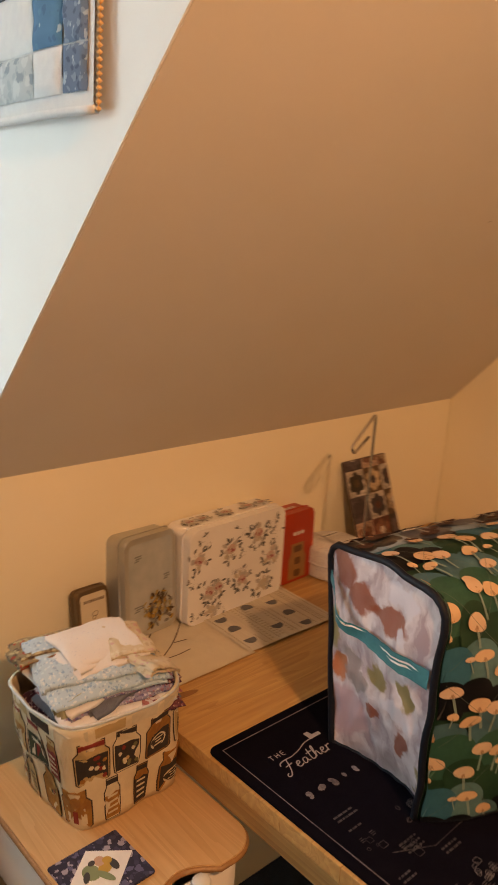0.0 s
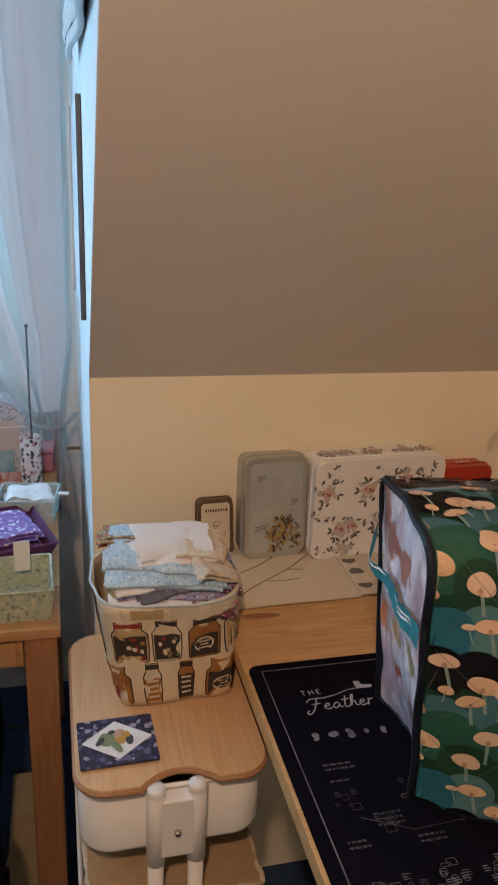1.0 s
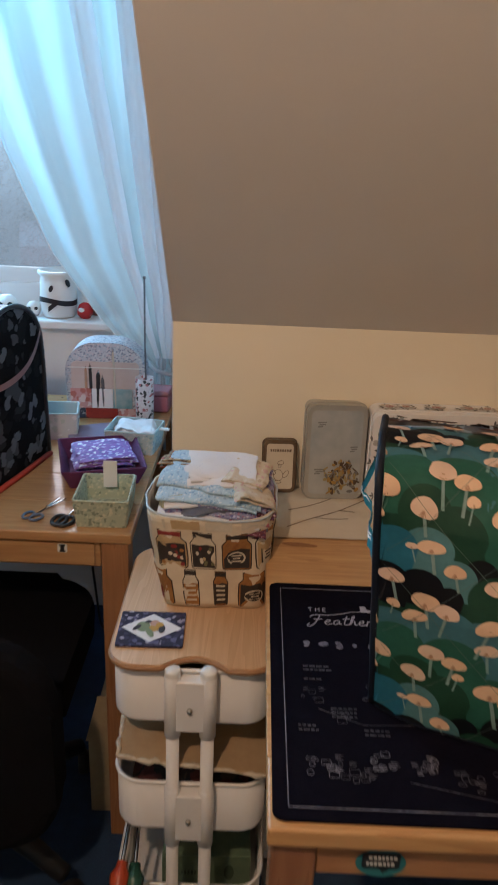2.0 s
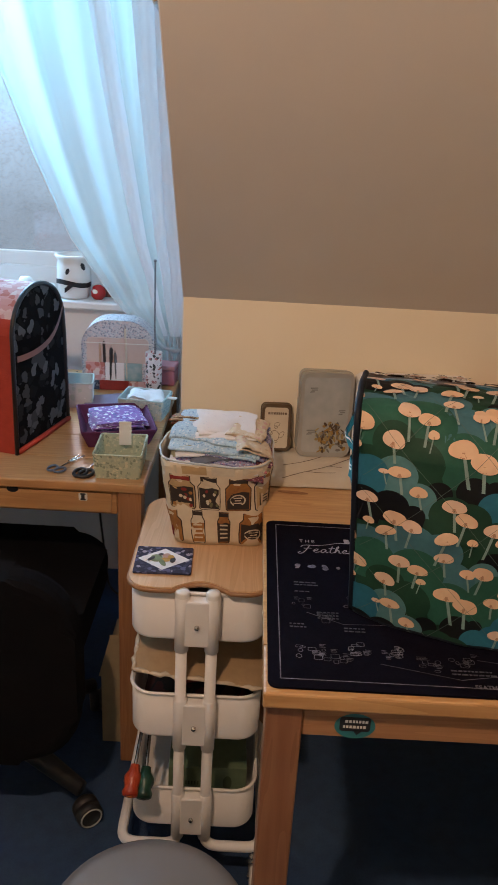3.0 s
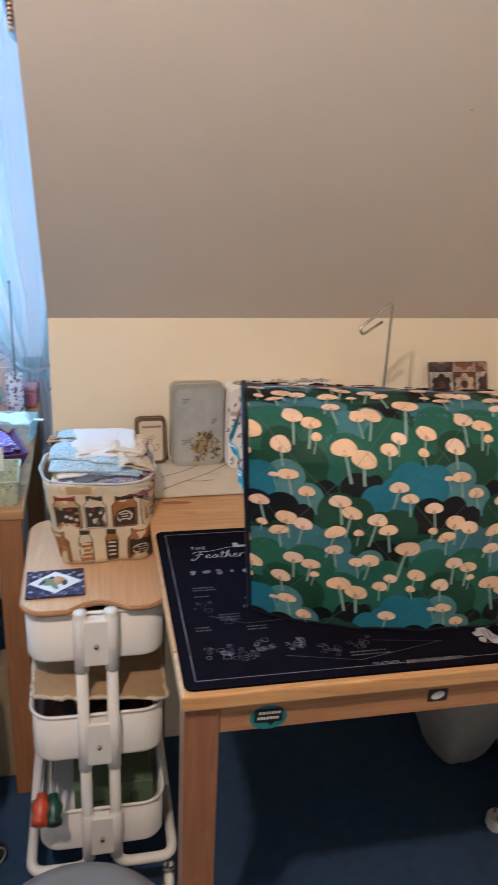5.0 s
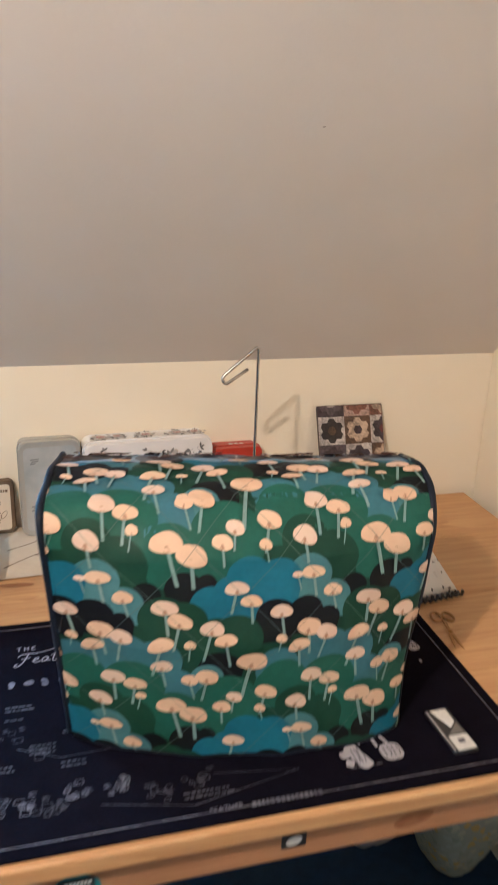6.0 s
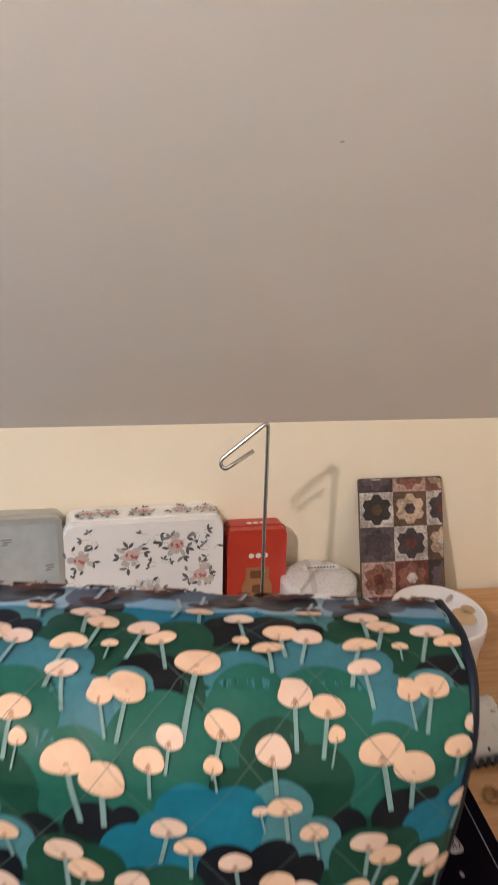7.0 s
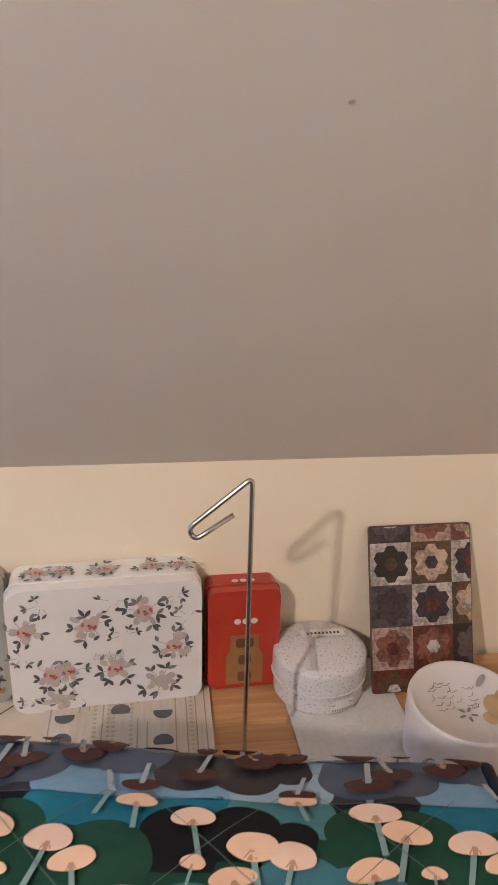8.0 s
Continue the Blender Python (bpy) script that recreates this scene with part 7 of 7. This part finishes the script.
def fabric_box(name, label, m, w, d, h, material, lining, flare=0.008, group="fabric trays on the desk"):
    """An open soft-sided box with thick cloth walls."""
    ob = thing(name, label, "fabric tray", m, group)
    bm = bmesh.new()
    loops = []
    for inset, z, wob in ((0.0, 0.0, 0), (-flare * 0.5, h * 0.5, 0.6), (-flare, h, 1), (-flare + 0.004, h + 0.001, 1), (0.004, 0.004, 0)):
        loop = []
        for k, (x, y) in enumerate(rounded(w - 2 * inset, d - 2 * inset, 0.006, 3)):
            loop.append(bm.verts.new((x + 0.002 * wob * noise.noise((x * 30, y * 30, 1)), y + 0.002 * wob * noise.noise((x * 30, y * 30, 4)), z + 0.004 * wob * noise.noise((x * 20, y * 20, 7)))))
        loops.append(loop)
    n = len(loops[0])
    for j, (a, b) in enumerate(zip(loops, loops[1:])):
        for i in range(n):
            bm.faces.new((a[i], a[(i + 1) % n], b[(i + 1) % n], b[i])).material_index = 1 if j >= 3 else 0
    bm.faces.new(loops[0][::-1])
    bm.faces.new(loops[-1]).material_index = 1
    part("wall", bm, [material, lining], ob)
    rim = [(x, y, h + 0.001 + 0.004 * noise.noise((x * 20, y * 20, 7))) for x, y in rounded(w + 2 * flare - 0.004, d + 2 * flare - 0.004, 0.006, 3)]
    part("rim_binding", tube(rim, 0.0022, 6, True), lining, ob, smooth=True)
    return ob


green_print = speckled("green_cat_print", (0.42, 0.46, 0.34), [(0.52, 0.54, 0.40), (0.32, 0.38, 0.30), (0.60, 0.58, 0.42), (0.22, 0.26, 0.20)], 150, 0.8, 0.45)
aqua_lining = surface("aqua_lining", (0.45, 0.56, 0.55), (0.38, 0.48, 0.48), 60, 0.85, 0.3, 700)
plum_print = surface("plum_cloth", (0.13, 0.025, 0.10), (0.09, 0.015, 0.07), 50, 0.8, 0.3, 600)
violet_print = speckled("violet_print", (0.22, 0.10, 0.34), [(0.40, 0.34, 0.60), (0.16, 0.07, 0.27), (0.62, 0.62, 0.70), (0.12, 0.10, 0.30)], 120, 0.7, 0.5)
mint_print = speckled("mint_print", (0.48, 0.56, 0.54), [(0.30, 0.44, 0.46), (0.58, 0.60, 0.52), (0.62, 0.66, 0.64)], 150, 0.8, 0.45)
fabric_box("fabric_tray", "small green printed fabric box with an aqua lining on the desk", pose(-0.120, -0.060, DZ, 0, 0, 2), 0.092, 0.115, 0.052, green_print, green_print, 0.005)
clip = thing("paper_tag", "white card tag in the green fabric box", "card", pose(-0.118, -0.018, DZ + 0.035, -6, 0, 5))
part("tag", box(-0.013, 0.013, -0.001, 0.001, 0, 0.052, 0.0006), white_plastic, clip)
fabric_box("fabric_tray", "plum fabric tray holding violet printed cloth on the desk", pose(-0.165, 0.130, DZ, 0, 0, 16), 0.138, 0.150, 0.040, plum_print, plum_print, 0.016)
folded(violet_print, pose(-0.160, 0.132, DZ + 0.020, 0, 0, 20), 0.115, 0.115, 0.028, 11, "violet patchwork cloth folded in the plum tray")
fabric_box("fabric_tray", "small mint printed fabric box with cloth in it on the desk", pose(-0.116, 0.275, DZ, 0, 0, -8), 0.105, 0.085, 0.050, mint_print, aqua_lining, 0.006)
folded(fold_cols[0], pose(-0.116, 0.275, DZ + 0.024, 4, 6, 4), 0.085, 0.066, 0.030, 13, "white cloth crumpled in the mint fabric box", 1.2)
part("pull_tab", box(0.054, 0.080, -0.006, 0.006, 0.047, 0.051, 0.001), white_plastic, bpy.data.objects["fabric_tray.002"])
fabric_box("fabric_tray", "pale printed fabric pot on the desk beside the red cover", pose(-0.300, 0.335, DZ, 0, 0, 10), 0.080, 0.080, 0.064, speckled("pale_leaf_print", (0.52, 0.55, 0.54), [(0.42, 0.50, 0.46), (0.60, 0.48, 0.50), (0.64, 0.66, 0.66)], 60, 0.8, 0.4), aqua_lining, 0.004)
book_mat = surface("slate_book_cover", (0.20, 0.21, 0.30), (0.26, 0.18, 0.26), 12, 0.5)
ob = thing("notebook", "slate and pink covered notebook lying on the desk", "book", pose(-0.215, 0.30, DZ + 0.0004, 0, 0, 24))
part("cover_board", box(-0.055, 0.055, -0.075, 0.075, 0, 0.013, 0.0015), book_mat, ob)
part("pages", box(-0.052, 0.0535, -0.0765, 0.0735, 0.002, 0.011), white_ink, ob)

# patchwork tool bag
ob = thing("tool_bag", "rounded patchwork tool bag with sewing tools in its pocket", "bag", pose(-0.215, 0.455, DZ, 0, 0, 2))
sprig = speckled("blue_sprig_cloth", (0.50, 0.52, 0.56), [(0.22, 0.24, 0.30), (0.58, 0.50, 0.52), (0.30, 0.36, 0.42), (0.60, 0.60, 0.62)], 220, 0.85, 0.5)


def arched(w, h, r):
    pts = [(-w / 2, 0), (w / 2, 0), (w / 2, h - r)]
    pts += [(w / 2 - r + r * math.cos(radians(9 * i)), h - r + r * math.sin(radians(9 * i))) for i in range(1, 11)]
    pts += [(-w / 2 + r - r * math.sin(radians(9 * i)), h - r + r * math.cos(radians(9 * i))) for i in range(0, 10)]
    return pts + [(-w / 2, h - r)]


stand = Matrix(((1, 0, 0, 0), (0, 0, -1, 0), (0, 1, 0, 0), (0, 0, 0, 1)))
part("body", prism(arched(0.196, 0.192, 0.075), 0.075, pose(0, 0.075, 0) @ stand, 0.008, 3), sprig, ob)
bagf = plain_plane(stand)
part("front_panel", prism([(x, y + 0.03) for x, y in arched(0.165, 0.115, 0.012)], 0.004, stand, 0.001), surface("blush_canvas", (0.60, 0.50, 0.46), (0.55, 0.44, 0.40), 50, 0.85, 0.3, 600), ob)
for k, (x0, x1, c) in enumerate(((-0.086, -0.034, pink_top), (-0.034, 0.018, fold_cols[0]), (0.018, 0.066, surface("aqua_swirl", (0.12, 0.32, 0.36), (0.45, 0.52, 0.52), 45, 0.8)), (0.066, 0.090, sprig))):
    part("pocket_patch", box(x0 + 0.0005, x1 - 0.0005, -0.008, -0.0042, 0.028, 0.078, 0.001), c, ob)
for k, (x0, x1, c) in enumerate(((-0.086, -0.05, speckled("navy_wave", (0.08, 0.09, 0.13), [(0.40, 0.40, 0.42), (0.06, 0.07, 0.11)], 50, 0.8, 0.5)), (-0.05, 0.03, red_cloth), (0.03, 0.090, pink_top))):
    part("base_patch", box(x0 + 0.0005, x1 - 0.0005, -0.007, -0.0035, 0.001, 0.0275, 0.001), c, ob)
part("zip", scribble([(-0.09, 0.132), (0.09, 0.132)], 0.003, bmesh.new(), bagf, 0.0088), white_ink, ob)
for x, h, r, mt, nm in ((-0.046, 0.128, 0.0035, surface("tan_handle", (0.48, 0.30, 0.20), None, 60, 0.5), "marking_pencil"), (-0.034, 0.135, 0.004, black_plastic, "seam_ripper"), (-0.020, 0.118, 0.005, black_plastic, "rotary_cutter"), (-0.004, 0.105, 0.004, slate_ink, "pen"), (0.026, 0.172, 0.003, surface("cream_stick", (0.60, 0.54, 0.44), None, 60, 0.6), "point_turner")):
    tl = thing(nm, "%s standing in the patchwork tool bag's pocket" % {"marking_pencil": "tan marking pencil", "seam_ripper": "black seam ripper", "rotary_cutter": "black rotary cutter", "pen": "slate grey pen", "point_turner": "cream wooden point turner"}[nm], "tool", pose(-0.215 + x, 0.450, DZ, 0, 2 * math.sin(x * 200), 0))
    part("stem", lathe([(0.0, 0.03), (r * 0.8, 0.03), (r, 0.05), (r, h - 0.006), (r * 0.6, h), (0.0, h)], 10), mt, tl, smooth=True)
    part("tip", lathe([(0.0, h - 0.001), (r * 0.45, h - 0.001), (r * 0.3, h + 0.006), (0.0, h + 0.008)], 8), steel, tl, smooth=True)
pot = thing("pencil_pot", "slim black and white floral pot on the desk", "pot", pose(-0.112, 0.405, DZ))
part("body", lathe([(0.0, 0.0), (0.019, 0.0), (0.021, 0.004), (0.022, 0.125), (0.0195, 0.125), (0.0185, 0.01), (0.0, 0.01)], 24), speckled("black_white_floral", (0.56, 0.50, 0.50), [(0.03, 0.03, 0.03), (0.60, 0.56, 0.55), (0.35, 0.12, 0.12)], 110, 0.7, 0.45), pot, smooth=True)
ob = thing("knitting_needle", "thin dark knitting needle standing in the floral pot", "needle", pose(-0.111, 0.402, DZ + 0.010))
part("shaft", tube([(0.004, 0, 0.0), (0.002, -0.004, 0.2), (0.003, -0.01, 0.352)], 0.0021, 8), slate_ink, ob, smooth=True)
part("knob", lathe([(0.0, 0.0), (0.0035, 0.001), (0.0035, 0.006), (0.0, 0.007)], 10, pose(0.003, -0.01, 0.350)), slate_ink, ob, smooth=True)
ob = thing("pink_case", "translucent pink plastic case at the back of the desk", "case", pose(-0.115, 0.54, DZ, 0, 0, -5))
part("shell", box(-0.05, 0.05, -0.03, 0.03, 0, 0.045, 0.006, 3), surface("pink_plastic", (0.52, 0.20, 0.24), (0.45, 0.15, 0.19), 30, 0.35), ob)
part("lid", box(-0.052, 0.052, -0.032, 0.032, 0.0455, 0.058, 0.004, 2), surface("pink_plastic_lid", (0.58, 0.26, 0.30), None, 30, 0.35), ob)
scissors("scissors", "small scissors with blue handles lying on the desk", pose(-0.232, -0.052, DZ + 0.0004, 0, 0, -24), 0.105, steel, surface("steel_blue_handle", (0.05, 0.16, 0.34), (0.12, 0.14, 0.20), 60, 0.35))
scissors("scissors", "dressmaking scissors with black handles lying on the desk", pose(-0.178, -0.045, DZ + 0.0004, 0, 0, -12), 0.150, steel, black_plastic)

# ---- window sill ----
SZ = WZ0 + 0.0035
ob = thing("plant_pot", "white ceramic pot with black panda-like markings on the window sill", "pot", pose(-0.392, 0.740, SZ))
part("body", lathe([(0.0, 0.0), (0.040, 0.0), (0.046, 0.006), (0.050, 0.045), (0.048, 0.095), (0.044, 0.108), (0.052, 0.116), (0.053, 0.124), (0.048, 0.126), (0.042, 0.112), (0.042, 0.02), (0.0, 0.02)], 40), white_plastic, ob, smooth=True)
potf = lambda a, b, lift=0.0: Vector(((0.0505 + lift) * math.sin(a), -(0.0505 + lift) * math.cos(a), b))
bm = bmesh.new()
for a, b, ra, rb, t in ((-0.15, 0.082, 0.13, 0.0085, 0.03), (0.75, 0.096, 0.15, 0.010, -0.03)):
    patch(bm, oval(a, b, ra, rb, 14, t), potf, 0.0010, 0, 2)
scribble([(-1.4 + 0.15 * i, 0.046 + 0.005 * math.sin(i * 0.3)) for i in range(20)], 0.014, bm, potf, 0.0012)
scribble([(0.15, 0.046), (-0.10, 0.036), (-0.35, 0.026)], 0.014, bm, potf, 0.0016)
part("marking", bm, black_ink, ob)
ob = thing("ornament", "small round red ornament on the window sill", "ornament", pose(-0.318, 0.722, SZ))
part("egg", lathe([(0.0, 0.0), (0.014, 0.001), (0.0215, 0.012), (0.0215, 0.022), (0.016, 0.036), (0.008, 0.042), (0.0, 0.043)], 24), surface("red_lacquer", (0.45, 0.02, 0.02), (0.38, 0.015, 0.015), 30, 0.25), ob, smooth=True)
part("spot", patch(bmesh.new(), oval(0.0, 0.026, 0.42, 0.0065, 14), lambda a, b, lift=0.0: Vector(((0.0205 + lift) * math.sin(a - 0.3), -(0.0205 + lift) * math.cos(a - 0.3), b)), 0.001, 0, 2), white_ink, ob)
ob = thing("wooden_wedge", "dark red wooden wedge ornament on the sill", "ornament", pose(-0.268, 0.765, SZ))
part("block", prism([(-0.045, 0.0), (0.050, 0.0), (-0.035, 0.068)], 0.020, pose(0, 0.01, 0) @ stand, 0.002), surface("dark_red_wood", (0.20, 0.045, 0.03), (0.15, 0.03, 0.02), 40, 0.5), ob)
for x, r in ((-0.462, 0.020), (-0.535, 0.028)):
    ob = thing("ornament", "small round white china ornament with dark spots on the sill", "ornament", pose(x, 0.735, SZ), "white ornaments")
    part("ball", lathe([(0.0, 0.0), (r * 0.7, 0.001), (r, r * 0.7), (r * 0.95, r * 1.3), (r * 0.5, r * 1.85), (0.0, r * 1.95)], 24), white_plastic, ob, smooth=True)
    bm = bmesh.new()
    for a in (-0.3, 0.6):
        patch(bm, oval(a, r * 1.1, 0.25, r * 0.25, 12), lambda a, b, lift=0.0: Vector(((r + lift) * math.sin(a), -(r + lift) * math.cos(a), b)), 0.0012, 0, 2)
    part("spot", bm, black_ink, ob)

# ---- office chair ----
fabric_black = surface("black_chair_fabric", (0.003, 0.003, 0.004), (0.005, 0.005, 0.006), 220, 1.0, 0.5, 900)
fabric_black.node_tree.nodes["Principled BSDF"].inputs["Specular IOR Level"].default_value = 0.1
chair = thing("office_chair", "black upholstered swivel chair pushed up to the desk", "chair", pose(-0.42, -0.305, FLOOR, 0, 0, 0))
bm = prism(rounded(0.50, 0.42, 0.12, 8), 0.07, Matrix(((1, 0, 0, 0.02), (0, 0, -1, -0.02), (0, 1, 0, 0.44), (0, 0, 0, 1))), 0.025, 3)
part("backrest", bm, fabric_black, chair, smooth=False)
part("seat", prism(rounded(0.50, 0.46, 0.10, 8), 0.08, pose(0, 0.20, 0.40), 0.03, 3), fabric_black, chair)
part("back_bar", box(-0.04, 0.04, -0.015, 0.06, 0.30, 0.56, 0.006), black_plastic, chair)
part("column", lathe([(0.0, 0.09), (0.032, 0.09), (0.032, 0.24), (0.022, 0.24), (0.022, 0.40), (0.0, 0.40)], 20, pose(0, 0.14, 0)), black_plastic, chair, smooth=True)
for k in range(5):
    a = radians(-29 + 72 * k)
    c, s = math.cos(a), math.sin(a)
    arm = part("base_arm", tube([(0.02 * c, 0.14 + 0.02 * s, 0.125), (0.15 * c, 0.14 + 0.15 * s, 0.112), (0.285 * c, 0.14 + 0.285 * s, 0.082)], [0.030, 0.024, 0.017], 12), black_plastic, chair, smooth=True)
    m = Matrix.Translation((0.300 * c, 0.14 + 0.300 * s, 0.029)) @ pose(0, 0, 0, 0, 0, math.degrees(a) + 62)
    cas = part("caster", lathe([(0.0, -0.023), (0.024, -0.023), (0.028, -0.018), (0.0285, -0.004), (0.024, -0.001), (0.024, 0.001), (0.0285, 0.004), (0.028, 0.018), (0.024, 0.023), (0.0, 0.023)], 26, m @ pose(0, 0, 0, 90, 0, 0)), black_plastic, arm, smooth=True)
    ringp = [m @ Vector((0.0225 * math.cos(TAU * i / 24), -0.0245, 0.0225 * math.sin(TAU * i / 24))) for i in range(24)]
    part("trim_ring", tube(ringp, 0.0018, 6, True), surface("grey_ring", (0.45, 0.45, 0.45), None, 40, 0.4), cas, smooth=True)

# ---- under the desk, and the bin ----
box_card = surface("pale_cardboard", (0.42, 0.33, 0.20), (0.36, 0.28, 0.17), 60, 0.8, 0.2, 300)
carton = thing("cardboard_box", "pale tall cardboard box with an open flap under the desk", "box", pose(-0.120, -0.055, FLOOR, 0, 0, 0))
part("body", box(-0.050, 0.052, -0.02, 0.20, 0.0, 0.205, 0.0015), box_card, carton)
part("flap", box(-0.028, 0.050, -0.023, -0.0205, 0.190, 0.315, 0.001), box_card, carton)
part("flap", prism([(-0.055, 0.198), (-0.026, 0.198), (-0.026, 0.315)], 0.003, pose(0, -0.0205, 0) @ stand), box_card, carton)
cable = thing("power_cable", "black power cable hanging down behind the desk", "cable")
part("lead", tube(bend([(-0.36, 0.60, 0.70), (-0.352, 0.585, 0.60), (-0.32, 0.57, 0.52), (-0.30, 0.57, 0.30), (-0.27, 0.56, FLOOR + 0.006), (-0.05, 0.50, FLOOR + 0.006)], 0.06, 6), 0.0035, 8), black_plastic, cable, smooth=True)
bin_grey = surface("frosted_grey_plastic", (0.20, 0.195, 0.20), (0.175, 0.17, 0.175), 14, 0.42, 0.05, 200)
ob = thing("waste_bin", "round frosted grey plastic bin with a domed lid on the carpet", "bin", pose(0.034, -0.775, FLOOR - 0.012))
part("body", lathe([(0.0, 0.012), (0.122, 0.012), (0.126, 0.016), (0.149, 0.305), (0.0, 0.305)], 56), bin_grey, ob, smooth=True)
part("lid", lathe([(0.152, 0.304), (0.155, 0.308), (0.155, 0.324), (0.151, 0.331), (0.131, 0.338), (0.122, 0.3365), (0.06, 0.342), (0.0, 0.344)], 56), bin_grey, ob, smooth=True)
# pendant lamp that lights the room
lamp_ob = thing("pendant_lamp", "white cone pendant lamp hanging from the ceiling", "lamp", pose(BULB[0], BULB[1], BULB[2]))
part("shade", lathe([(0.02, 0.10), (0.05, 0.095), (0.14, 0.03), (0.143, 0.03), (0.052, 0.10), (0.02, 0.104)], 36), gloss_white, lamp_ob, smooth=True)
part("flex", tube([(0, 0, 0.10), (0, 0, CEIL - BULB[2])], 0.003, 8), white_plastic, lamp_ob)
